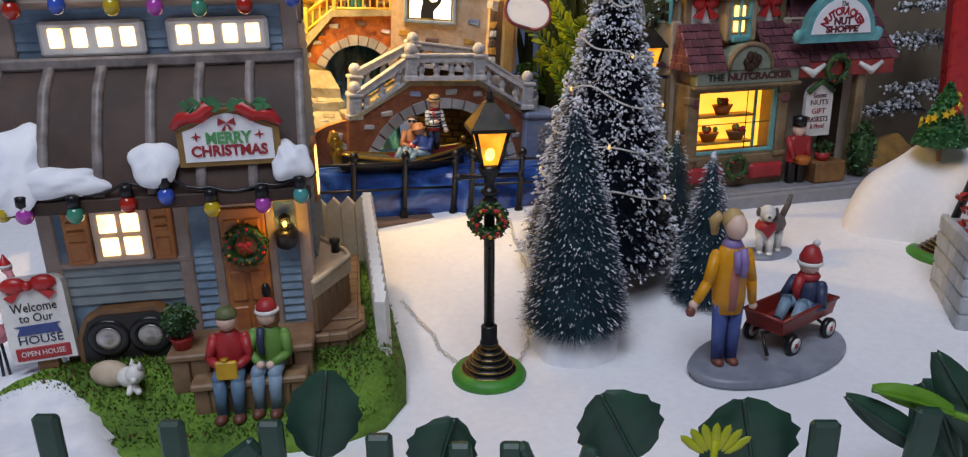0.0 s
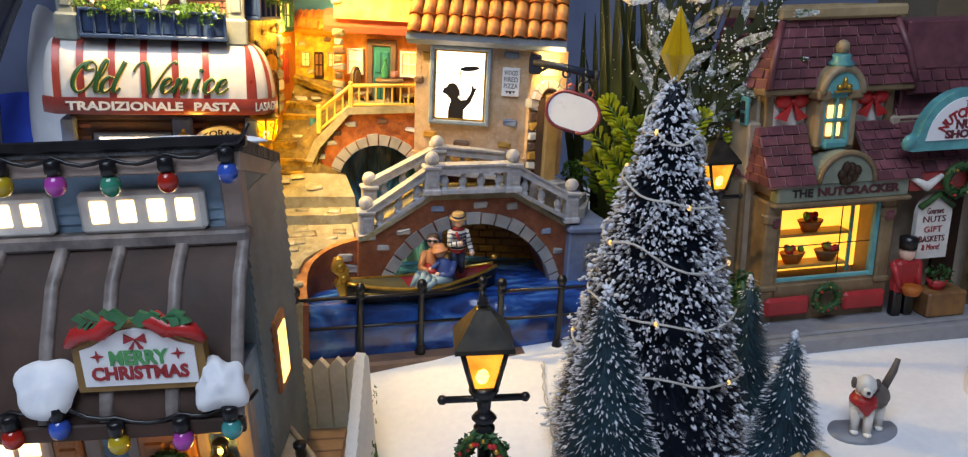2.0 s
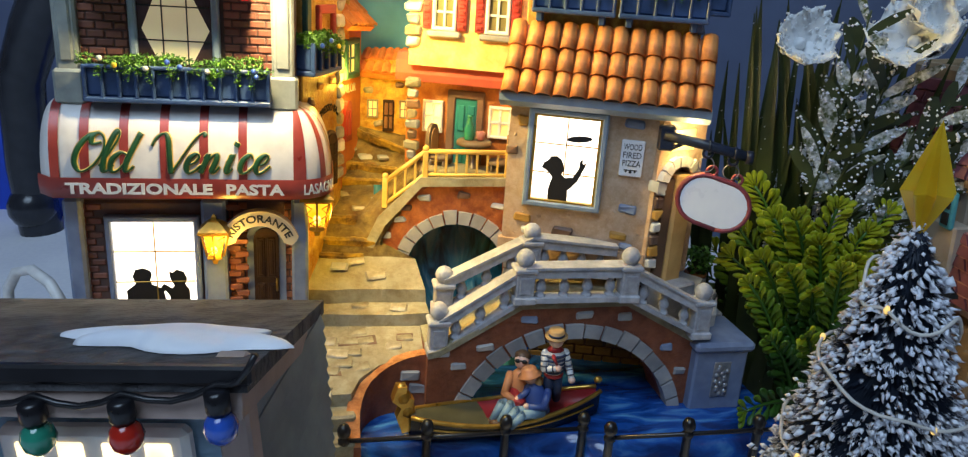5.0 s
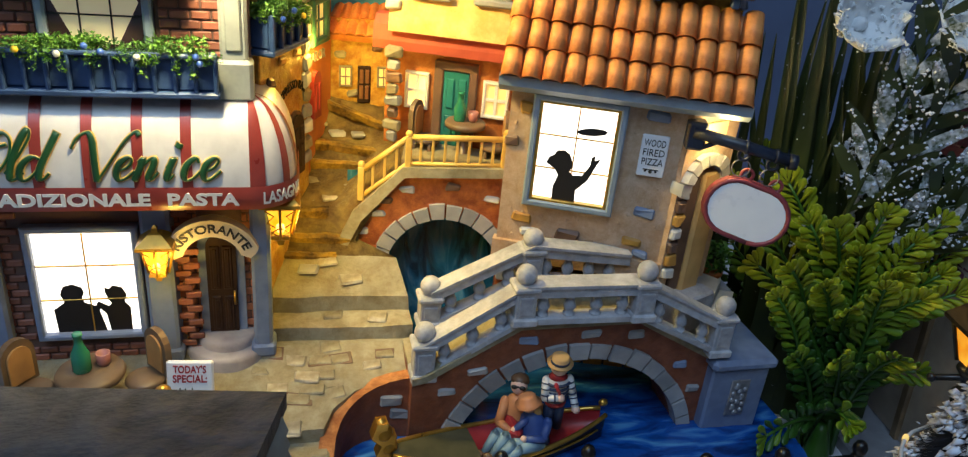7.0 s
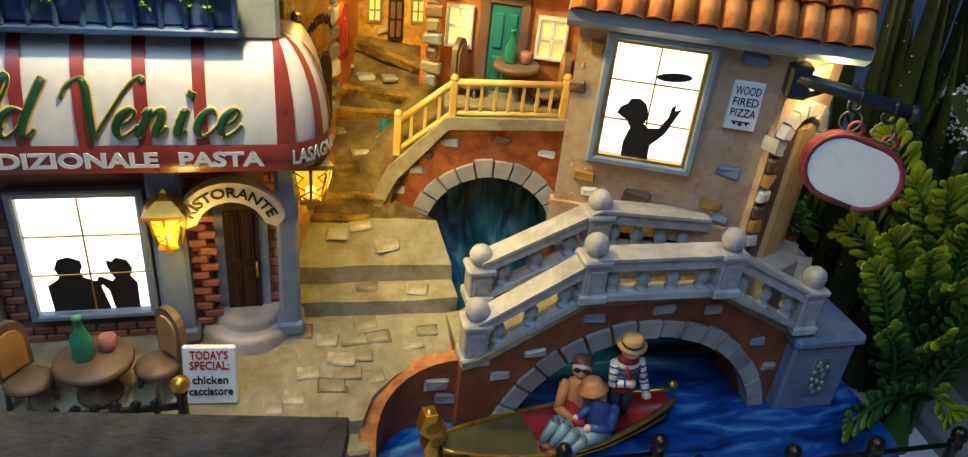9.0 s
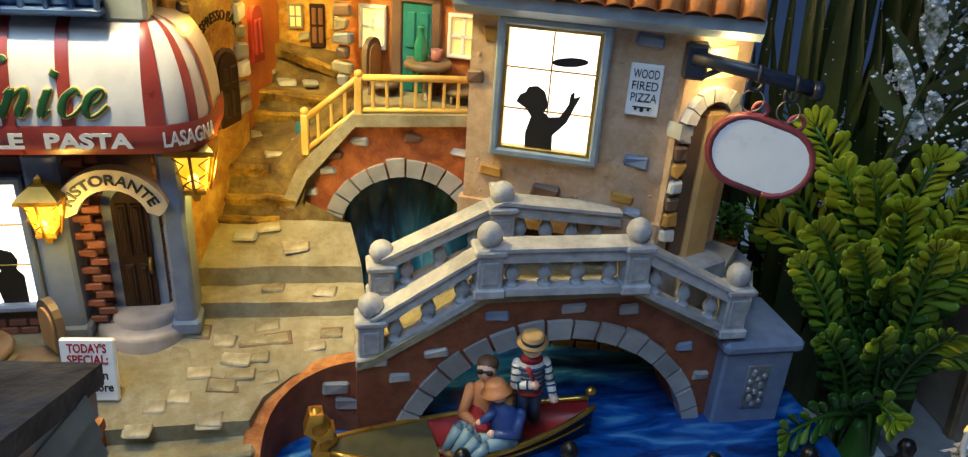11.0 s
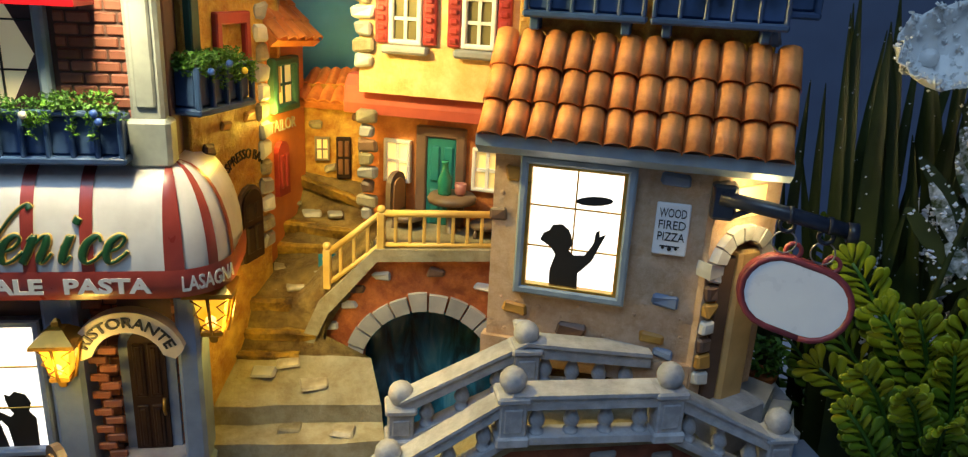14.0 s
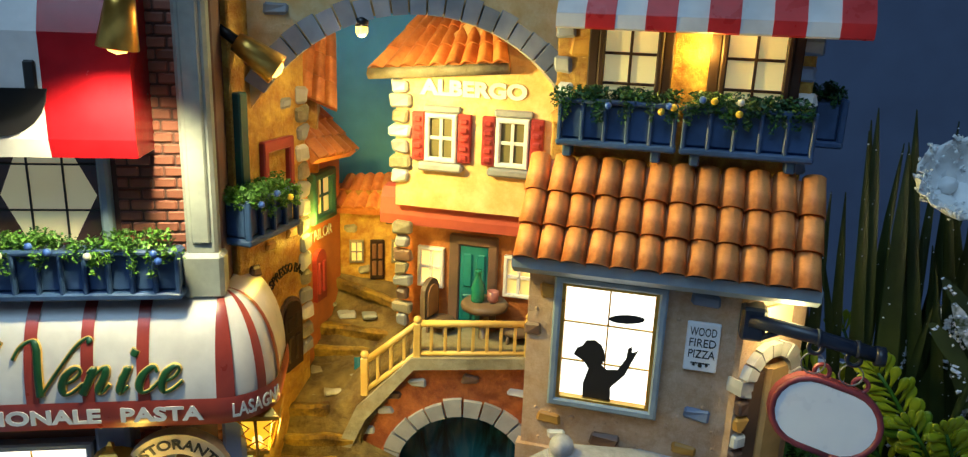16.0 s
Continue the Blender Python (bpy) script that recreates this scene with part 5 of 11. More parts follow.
for c in range(NT):
    for r in range(3):
        x = -1.35 + 9.2 * (c + 0.5) / NT
        s = r / 3
        part("roof_tile", TILE, None, rf, at=T(x, -0.92 + 1.83 * s + random.uniform(-0.04, 0.04), 18.28 + 2.9 * s) @ RX(ang - 3) @ RZ(random.uniform(-2, 2)) @ Matrix.Diagonal((0.88, 1, 1, 1)))
# upper storey
part("upper_wall", Geo().box(-0.7, 1.2, 19.5, 7.1, 5.0, 29, 0.05), M_OCHRE, pz, "warm ochre upper wall")
M_GRIDPANE = glow("cream_pane", (0.80, 0.68, 0.36), 0.42, (0.74, 0.6, 0.28))
for x0, x1 in ((0.85, 2.45), (4.55, 6.2)):
    w_ = frame_window(pz, x0, x1, 22.9, 26.6, 1.15, 0.2, M_DARKWOOD, M_GRIDPANE, (1, 3), 0.09, M_DARKWOOD, 0.3, "dark framed window with cream panes")
    part("shutter", Geo().box(x0 - 0.52, 0.95, 22.8, x0 - 0.2, 1.2, 26.6, 0.04).box(x1 + 0.2, 0.95, 22.8, x1 + 0.5, 1.2, 26.6, 0.04), M_DARKWOOD, w_)
stone_patch(pz, [(-0.45, 1.2, 25.4, 0.6, 0.5), (0.1, 1.2, 24.9, 0.7, 0.55), (-0.5, 1.2, 24.3, 0.55, 0.5), (-0.4, 1.2, 23.5, 0.5, 0.45), (-0.5, 1.2, 22.6, 0.5, 0.45), (6.9, 1.2, 25.2, 0.7, 0.5), (6.8, 1.2, 24.4, 0.6, 0.5), (6.9, 1.2, 23.6, 0.7, 0.45), (6.9, 1.2, 21.6, 0.6, 0.5)],
            [M_STONEG, M_STONEO, M_STONEG, M_STONEW, M_STONEO, M_GREYP, M_GREYP, M_STONEW, M_GREYP])
planter(FP, -0.35, 3.2, 0.35, 1.15, 21.95, 23.35, "dark blue flower box with garland and baubles", 2.0, leaf=M_LEAFD)
planter(FP, 3.5, 7.2, 0.35, 1.15, 21.95, 23.35, "dark blue flower box with garland and baubles", 2.0, leaf=M_LEAFD)
planter(FP @ T(7.2, 1.5, 0) @ RZ(90), 0.1, 2.4, -1.0, -0.1, 22.3, 23.7, "dark flower box with garland on the side wall", 1.2, leaf=M_LEAFD, berries=False)
for x in (-0.1, 2.7, 3.9, 6.7):
    part("planter_bracket", Geo().box(x - 0.15, 0.55, 21.45, x + 0.15, 1.2, 21.95, 0.05), M_PLANTER, pz)
aw2 = part("top_awning", Geo().prism([(1.2, 27.6), (0.0, 25.9), (0.05, 25.65), (1.2, 27.2)], -0.6, 8.3, "x"), M_AWNW, pz, "red and white striped awning")
for i in range(10):
    if i % 2:
        part("awning_stripe", Geo().prism([(1.2, 27.66), (-0.05, 25.9), (-0.05, 25.5), (0.05, 25.45), (0.1, 25.75), (1.2, 27.4)], -0.6 + 0.89 * i, -0.6 + 0.89 * (i + 1), "x"), M_BRIGHTRED, aw2)
    else:
        part("awning_stripe", Geo().prism([(-0.02, 25.9), (-0.04, 25.5), (0.05, 25.45), (0.08, 25.75)], -0.6 + 0.89 * i, -0.6 + 0.89 * (i + 1), "x"), M_AWNW, aw2)
# arched side entrance
FS = FP @ T(5.8, 0.0) @ RZ(46)
en = thing("side_entrance", FS, "arched stone doorway on the side of the pizza house", "doorway")
M_TIMBER = paint("ochre_timber", (0.52, 0.28, 0.10), (0.36, 0.17, 0.06), 0.5, 190, 45, 0.4)
M_JAMB = paint("yellow_plaster_jamb", (0.70, 0.46, 0.19), (0.55, 0.33, 0.12), 0.55, 190, 45, 0.5)
poly = [(0.0, 10.0), (0.0, 17.6), (3.0, 17.6), (3.0, 10.0), (2.3, 10.0), (2.3, 14.6)] + arch_pts(1.4, 14.6, 0.9, 0, 180, 10) + [(0.5, 14.6), (0.5, 10.0)]
part("surround", Geo().prism(poly, -0.25, 0.5, "y"), M_CREAM, en)
voussoirs(en, 1.4, 14.6, 0.9, 1.4, -10, 190, 9, -0.5, 0.1, M_STONEW)
for i in range(7):
    part("jamb_stone", Geo().box(0.05, -0.48, 10.6 + i * 0.6, 0.55, 0.1, 11.1 + i * 0.6, 0.07, jit=0.06), (M_STONEW, M_STONEO, M_STONEB)[i % 3], en)
part("door", Geo().box(0.5, 0.15, 10.0, 2.3, 0.4, 15.4, 0.05), M_JAMB, en, "ochre plaster door panel")
part("door_jamb", Geo().box(1.35, -0.42, 9.0, 2.55, 0.2, 15.1, 0.12), M_JAMB, en)
part("dark_gap", Geo().box(0.62, -0.3, 9.8, 1.3, 0.18, 14.9, 0.05), M_STONEB, en)
# glowing panel added to imitate the lamplit stone edges above the arch
part("lit_stone_glow", Geo().box(0.7, -0.32, 16.2, 2.2, -0.25, 17.2, 0.02), M_DIMPANE, en)
part("threshold", Geo().box(0.7, -1.2, 8.0, 2.9, 0.1, 9.75, 0.1, jit=0.05), M_BALU, en, "grey stone threshold")
# hanging sign
hs = thing("hanging_sign", FP @ T(6.25, -0.3, 16.92), "blank white oval sign in a maroon frame on a black bracket", "sign")
part("wall_plate", Geo().box(-0.45, -0.3, -0.55, 0.3, 0.5, 0.55, 0.1), M_BLUEBLACK, hs)
part("bracket", Geo().tube([(-0.2, -0.2, 0.15), (1.7, -0.3, -0.1), (3.55, -0.4, -0.42)], 0.23, 12).tube([(0.1, -0.2, -0.45), (0.9, -0.25, 0.0)], 0.1, 6).lathe([(0.3, -0.14), (0.3, 0.14)], 12, m=Matrix.Translation((3.5, -0.4, -0.42)) @ Matrix.Rotation(radians(90), 4, "Y")).lathe([(0.27, -0.06), (0.27, 0.06)], 12, m=Matrix.Translation((1.8, -0.3, -0.12)) @ Matrix.Rotation(radians(90), 4, "Y")).lathe([(0.27, -0.06), (0.27, 0.06)], 12, m=Matrix.Translation((2.9, -0.36, -0.3)) @ Matrix.Rotation(radians(90), 4, "Y")), M_BLUEBLACK, hs)
def ring(g, cx, cy, cz, r, t, rx=0.0, slot=0):
    pts = [(cx + r * math.cos(a * math.pi / 8), cy, cz + r * math.sin(a * math.pi / 8)) for a in range(17)]
    return g.tube(pts, t, 6, slot, caps=False)
def stadium(w, h, n=10, cx=0.0, cz=0.0):
    r = h / 2
    return arch_pts(cx + w / 2 - r, cz, r, -90, 90, n) + arch_pts(cx - w / 2 + r, cz, r, 90, 270, n)
bd = T(2.3, -0.35, -2.62) @ RX(-8) @ RY(14)
board = part("board", Geo().prism(stadium(3.35, 2.35), -0.22, 0.22, "y"), M_MAROON, hs, at=bd)
part("blank_face", Geo().prism(stadium(2.95, 1.95), -0.27, 0.2, "y"), M_PLATE, board)
part("rim", Geo().tube([(x, -0.22, z) for x, z in stadium(3.15, 2.15)] + [(stadium(3.15, 2.15)[0][0], -0.22, stadium(3.15, 2.15)[0][1])], 0.1, 6), M_MAROON, board)
for x in (-0.55, 0.6):
    part("hook", ring(Geo(), x, 0, 1.3, 0.22, 0.07), M_MAROON, board)
for x, z in ((1.75, -0.42), (2.85, -0.64)):
    part("eye_ring", ring(Geo(), x, -0.34, z, 0.2, 0.07), M_BLUEBLACK, hs)
    part("chain_link", ring(Geo(), x, -0.34, z - 0.52, 0.34, 0.025), M_RELIEF, hs, "thin steel ring")
# flower pot by the entrance
ld = thing("stone_landing", FV, "grey stone landing beside the side entrance", "step")
part("slab", Geo().box(10.3, 8.2, 0.5, 12.7, 10.5, 7.95, 0.12, jit=0.05), M_BALU, ld)
part("lower_tread", Geo().box(9.9, 7.0, 0.5, 12.5, 8.25, 7.2, 0.12, jit=0.05), M_BALU, ld)
M_POT = paint("terracotta_pot", (0.52, 0.17, 0.05), None, 0.55)
pt = thing("potted_shrub", FV @ T(11.45, 8.75, 7.95) @ Matrix.Diagonal((0.95, 0.95, 0.95, 1)), "round green shrub in a terracotta pot", "potted plant")
part("pot", Geo().lathe([(0.42, 0), (0.55, 0.8), (0.62, 0.8), (0.62, 1.0), (0.4, 1.0)], 14), M_POT, pt)
g = Geo()
for _ in range(260):
    v = Vector((random.gauss(0, 1), random.gauss(0, 1), random.gauss(0, 1))).normalized() * random.uniform(0.5, 0.85)
    leaf_clump(g, v.x, v.x, v.y, v.y, v.z * 1.1 + 1.7, v.z * 1.1 + 1.7, 1, 0.3)
part("foliage", g, M_LEAF, pt, kind="stuff")

# ---------------------------------------------------------------- Venice: hotel
ho = thing("hotel", FP, "pale yellow hotel front with red shutters", "building")
EYELINE = T(3.9, -23.3, 25.1)
DEEPER = EYELINE @ Matrix.Diagonal((1.042, 1.042, 1.042, 1)) @ EYELINE.inverted()
part("lower_wall", Geo().box(-6.6, 2.4, 13.4, 0.2, 5.5, 19.0, 0.05), M_TERRAL, ho, "orange lower wall", at=DEEPER)
part("upper_wall", Geo().prism([(-6.65, 18.8), (0.3, 18.8), (0.3, 26.5), (-2.8, 26.5), (-6.65, 23.4)], 2.3, 5.5, "y"), M_YELLOW, ho, "pale yellow upper wall")
pr_ = [(2.45, 19.6), (1.95, 19.55), (1.65, 19.2), (1.55, 18.6), (1.6, 18.25), (2.45, 18.25)]
part("awning", Geo().prism(pr_, -6.95, -1.0, "x"), paint("dusty_red_awning", (0.48, 0.09, 0.05), (0.36, 0.06, 0.04), 0.5), ho, "plain dusty red awning", at=DEEPER)
M_OLIVEPANE = glow("dim_olive_pane", (0.16, 0.13, 0.05), 0.05, (0.08, 0.065, 0.025))
for x0 in (-5.48, -2.86):
    w_ = frame_window(ho, x0 + 0.18, x0 + 1.02, 20.75, 22.15, 2.28, 0.18, M_WHITE, M_OLIVEPANE, (1, 1), 0.12, None, 0.22, "small white window")
    part("sill", Geo().box(x0 - 0.25, 1.95, 20.25, x0 + 1.45, 2.35, 20.55, 0.08), M_STONEG, w_)
    part("lintel", Geo().box(x0 - 0.1, 2.15, 22.35, x0 + 1.3, 2.35, 22.6, 0.06), M_STONEG, w_)
    for sx in (x0 - 0.5, x0 + 1.24):
        sh = part("shutter", Geo().box(sx, 2.1, 20.6, sx + 0.47, 2.35, 22.35, 0.04), M_RED, w_, "red louvred shutter")
        g = Geo()
        for k in range(5):
            g.box(sx + 0.08, 2.0, 20.7 + 0.32 * k, sx + 0.39, 2.14, 20.92 + 0.32 * k, 0.06)
        part("louvre_slat", g, M_RED, w_)
for i in range(7):
    part("quoin", Geo().box(-6.75 - 0.1 * (i % 2), 2.05, 19.7 + i * 0.55, -6.15 + 0.12 * (i % 2), 2.5, 20.15 + i * 0.55, 0.08, jit=0.05), (M_STONEW, M_STONE, M_STONEG)[i % 3], ho)
for i in range(8):
    part("quoin", Geo().box(-6.6 - 0.1 * (i % 2), 2.1, 14.0 + i * 0.53, -6.1 + 0.12 * (i % 2), 2.5, 14.45 + i * 0.53, 0.08, jit=0.05), (M_STONEG, M_STONE, M_STONEB)[i % 3], ho)
words("ALBERGO", 0.72, T(-3.75, 2.26, 23.2) @ FRONT, M_WHITE, ho, width=3.9, fat=0.035, depth=0.08)
for x0, x1 in ((-5.55, -4.8), (-2.2, -1.35)):
    frame_window(ho, x0, x1, 15.85, 17.15, 2.38, 0.14, M_WHITE, M_WARMPANE if x0 < -4 else M_DIMPANE, (1, 1), 0.13, None, 0.2, "lit cream ground floor window").matrix_local = DEEPER
g = Geo().box(-4.45, 2.2, 13.9, -4.05, 2.45, 17.8, 0.05).box(-2.95, 2.2, 13.9, -2.6, 2.45, 17.8, 0.05).box(-4.45, 2.2, 17.5, -2.6, 2.45, 17.9, 0.05)
part("door_frame", g, M_STONEB, ho, at=DEEPER)
dr = part("door", Geo().box(-4.05, 2.3, 13.9, -2.95, 2.4, 17.5, 0.03), M_TEAL, ho, "teal double door", at=DEEPER)
part("door_panel", Geo().box(-3.9, 2.22, 14.3, -3.55, 2.32, 15.6, 0.05).box(-3.4, 2.22, 14.3, -3.05, 2.32, 15.6, 0.05).box(-3.9, 2.22, 15.9, -3.55, 2.32, 17.2, 0.05).box(-3.4, 2.22, 15.9, -3.05, 2.32, 17.2, 0.05), M_TEAL, dr)


def tiled_slope(parent, p00, p10, p01, p11, nc, nr, mat, r=0.3, name="roof_tile"):
    """A small pantile slope between four corners (lower left, lower right, upper left, upper right), joined tiles over a slab."""
    a, b, c, d = (Vector(p) for p in (p00, p10, p01, p11))
    nrm = (b - a).cross(c - a).normalized()
    g = Geo()
    g.add([a, b, d, c, a - nrm * 0.35, b - nrm * 0.35, d - nrm * 0.35, c - nrm * 0.35], [(0, 1, 2, 3), (4, 7, 6, 5), (0, 4, 5, 1), (1, 5, 6, 2), (2, 6, 7, 3), (3, 7, 4, 0)])
    slope = part("tile_slope", g, mat, parent)
    for i in range(nc):
        for j in range(nr):
            def at(u, v):
                return a.lerp(b, u).lerp(c.lerp(d, u), v)
            u0, u1 = i / nc, (i + 1) / nc
            v0, v1 = j / nr, (j + 1.12) / nr
            g = Geo()
            rows = []
            for v, k in ((v0, 0.09), (v1, 0.0)):
                L0, L1 = at(u0, v), at(u1, v)
                rows.append([tuple(L0.lerp(L1, q / 6) + nrm * (k + r * math.sin(math.pi * q / 6))) for q in range(7)])
            g.sheet(rows)
            rows2 = [[tuple(Vector(p) - nrm * 0.08) for p in rows[0]], rows[0]]
            g.sheet(rows2)
            part(name, g, mat, slope)


tiled_slope(ho, (-7.5, 1.75, 23.75), (-2.4, 1.75, 24.2), (-5.9, 3.0, 25.8), (-3.0, 3.0, 26.0), 9, 3, M_ROOFT, 0.24)
part("roof_eave", Geo().tube([(-7.5, 1.8, 23.6), (-2.4, 1.8, 24.05)], 0.22, 6), M_STONE, ho)
# terrace furniture
def cafe_table(F, r, h, label):
    t = thing("cafe_table", F, label, "table", "cafe tables")
    part("tabletop", Geo().lathe([(r, h - 0.25), (r + 0.03, h - 0.12), (r - 0.05, h), (0.01, h)], 24), M_TABLE, t)
    part("pedestal", Geo().lathe([(r * 0.6, 0), (r * 0.6, 0.12), (0.2, 0.3), (0.16, h - 0.25)], 14), M_TABLE, t)
    return t


def cafe_chair(F, label, s=1.0):
    t = thing("cafe_chair", F @ Matrix.Diagonal((s, s, s, 1)), label, "chair", "cafe chairs")
    M_CANE = M_TIMBER
    part("backrest", Geo().prism([(-0.55, 0.9), (-0.55, 1.9)] + arch_pts(0, 1.9, 0.55, 180, 0, 8) + [(0.55, 0.9)], 0.4, 0.6, "y"), M_TABLE, t)
    part("cane_panel", Geo().prism([(-0.38, 1.05), (-0.38, 1.85)] + arch_pts(0, 1.85, 0.38, 180, 0, 8) + [(0.38, 1.05)], 0.34, 0.64, "y"), M_CANE, t)
    part("seat", Geo().lathe([(0.55, 0.75), (0.6, 0.85), (0.5, 0.95), (0.01, 0.95)], 14), M_TABLE, t)
    for x in (-0.4, 0.4):
        for y in (-0.35, 0.4):
            part("leg", Geo().tube([(x, y, 0), (x * 0.9, y * 0.9, 0.8)], 0.07, 6), M_TABLE, t)
    return t


def bottle(F, s=1.0):
    t = thing("wine_bottle", F @ Matrix.Diagonal((s, s, s, 1)), "small green wine bottle on a cafe table", "bottle", "wine bottles")
    part("glass", Geo().lathe([(0.22, 0), (0.25, 0.05), (0.25, 0.55), (0.12, 0.85), (0.1, 1.1), (0.13, 1.12), (0.13, 1.2), (0.02, 1.2)], 12), M_BOTTLE, t)
    return t


M_CUP = paint("pink_cup", (0.42, 0.16, 0.14), None, 0.35)
def cup(F, s=1.0):
    t = thing("cup", F @ Matrix.Diagonal((s, s, s, 1)), "small reddish cup on a cafe table", "cup", "cups")
    part("bowl", Geo().lathe([(0.14, 0), (0.2, 0.1), (0.22, 0.42), (0.18, 0.42), (0.16, 0.2), (0.01, 0.18)], 12), M_CUP, t)
    return t


cafe_table(FP @ DEEPER @ T(-2.85, 1.6, 13.82), 0.85, 1.85, "round brown table on the hotel terrace")
bottle(FP @ DEEPER @ T(-3.1, 1.5, 15.68))
cup(FP @ DEEPER @ T(-2.55, 1.6, 15.68))
cafe_chair(FP @ DEEPER @ T(-4.5, 1.6, 13.82) @ RZ(80), "dark round-backed chair on the hotel terrace")
cafe_chair(FP @ DEEPER @ T(-1.6, 1.7, 13.82) @ RZ(-80), "dark round-backed chair on the hotel terrace")

# ---------------------------------------------------------------- Venice: alley, back house, sky
M_DKTEAL = paint("dark_green_shutter", (0.015, 0.085, 0.07), (0.008, 0.045, 0.04), 0.45, 170, 50, 0.4)
al = thing("alley_house", FA, "ochre alley house with arched doors and quoins", "building")
part("wall", Geo().box(-0.2, 0.0, 7.5, 4.2, 3.0, 27, 0.05), M_OCHRE, al, "glowing ochre plaster wall")
poly = [(1.95, 12.9), (1.95, 14.9)] + arch_pts(2.7, 14.9, 0.75, 180, 0, 8) + [(3.45, 14.9), (3.45, 12.9)]
part("door_recess", Geo().prism(poly, -0.12, 0.1, "y"), M_STONEB, al)
poly = [(2.1, 12.9), (2.1, 14.9)] + arch_pts(2.7, 14.9, 0.6, 180, 0, 8) + [(3.3, 14.9), (3.3, 12.9)]
dr = part("door", Geo().prism(poly, -0.2, 0.1, "y"), M_DARKWOOD, al, "dark arched door")
part("door_panel", Geo().box(2.25, -0.27, 13.2, 2.62, -0.15, 14.2, 0.05).box(2.78, -0.27, 13.2, 3.15, -0.15, 14.2, 0.05).box(2.25, -0.27, 14.4, 2.62, -0.15, 15.0, 0.05).box(2.78, -0.27, 14.4, 3.15, -0.15, 15.0, 0.05), M_DARKWOOD, dr)
poly = [(0.85, 13.6), (0.85, 15.4)] + arch_pts(1.3, 15.4, 0.45, 180, 0, 8) + [(1.75, 15.4), (1.75, 13.6)]
part("arched_window", Geo().prism(poly, -0.15, 0.1, "y"), M_INK, al)
words("ESPRESSO BAR", 0.5, T(2.5, -0.06, 16.75) @ FRONT, M_INK, al, bend=1.8, width=2.6)
for i in range(15):
    part("quoin", Geo().box(3.6 - 0.12 * (i % 2), -0.16, 13.0 + i * 0.68, 4.25, 0.4, 13.58 + i * 0.68, 0.1, jit=0.06), (M_STONEG, M_STONE, M_STONEW)[i % 3], al)
stone_patch(al, [(0.6, -0.02, 17.3), (1.6, -0.02, 17.9), (2.9, -0.02, 22.6), (0.8, -0.02, 24.2), (3.0, -0.02, 18.0), (1.0, -0.02, 12.6)], [M_STONEB, M_STONEO, M_STONEG], 0.6, 0.35)
g = Geo().box(1.2, -0.2, 19.6, 1.5, 0.1, 21.4, 0.05).box(2.8, -0.2, 19.6, 3.1, 0.1, 21.4, 0.05).box(1.2, -0.2, 21.1, 3.1, 0.1, 21.5, 0.05)
part("red_window_frame", g, M_RED, al)
part("green_shutter", Geo().box(-0.15, -0.25, 19.2, 0.3, 0.1, 23.2, 0.05), M_DKTEAL, al)
planter(FA @ T(-0.65, -0.4, 0.65), -0.2, 2.6, -0.5, 0.4, 18.1, 19.4, "slate flower box with green garland on the alley wall", 3.0)
ta = thing("tailor_shop", FA, "small orange tailor shop with a red door", "building")
part("wall", Geo().box(4.2, 0.25, 10.5, 7.4, 2.6, 21.0, 0.05), paint("orange_wall", (0.62, 0.22, 0.06), (0.44, 0.14, 0.04), 0.55, 170, 38, 0.6), ta)
dr = part("door", Geo().prism([(4.95, 14.6), (4.95, 16.3)] + arch_pts(5.35, 16.3, 0.4, 180, 0, 6) + [(5.75, 16.3), (5.75, 14.6)], 0.05, 0.3, "y"), M_RED, ta, "red arched door")
part("door_panel", Geo().box(5.08, -0.01, 14.9, 5.3, 0.1, 16.2, 0.04).box(5.42, -0.01, 14.9, 5.62, 0.1, 16.2, 0.04), M_RED, dr)
frame_window(ta, 5.0, 6.2, 18.1, 19.5, 0.22, 0.3, M_DKTEAL, M_DIMPANE, (1, 1), 0.1, None, 0.3, "dark green framed window")
words("TAILOR", 0.62, T(5.6, 0.2, 17.25) @ FRONT, M_STONEW, ta, width=1.9)
tiled_slope(ta, (4.2, -0.5, 20.5), (7.4, -0.5, 20.3), (4.3, 1.0, 22.3), (7.0, 1.0, 22.0), 5, 3, M_ROOFT, 0.22)
bk = thing("back_house", FV @ T(-5.0, 15.4), "small ochre house at the end of the alley", "building")
part("wall", Geo().box(-1.4, 0, 13.6, 2.2, 1.5, 18.6, 0.05), M_OCHRE, bk)
dr = part("door", Geo().box(0.02, -0.12, 14.75, 0.62, 0.05, 16.5, 0.04), M_DARKWOOD, bk, "brown panelled door")
part("door_panel", Geo().box(0.1, -0.18, 14.95, 0.28, -0.08, 15.6, 0.03).box(0.36, -0.18, 14.95, 0.54, -0.08, 15.6, 0.03).box(0.1, -0.18, 15.7, 0.28, -0.08, 16.35, 0.03).box(0.36, -0.18, 15.7, 0.54, -0.08, 16.35, 0.03), M_WOOD, dr)
for x in (-0.75, 1.0):
    frame_window(bk, x, x + 0.42, 15.6, 16.4, -0.02, 0.09, M_STONE, M_DIMPANE, (1, 1), 0.05, None, 0.12, "tiny yellow window")
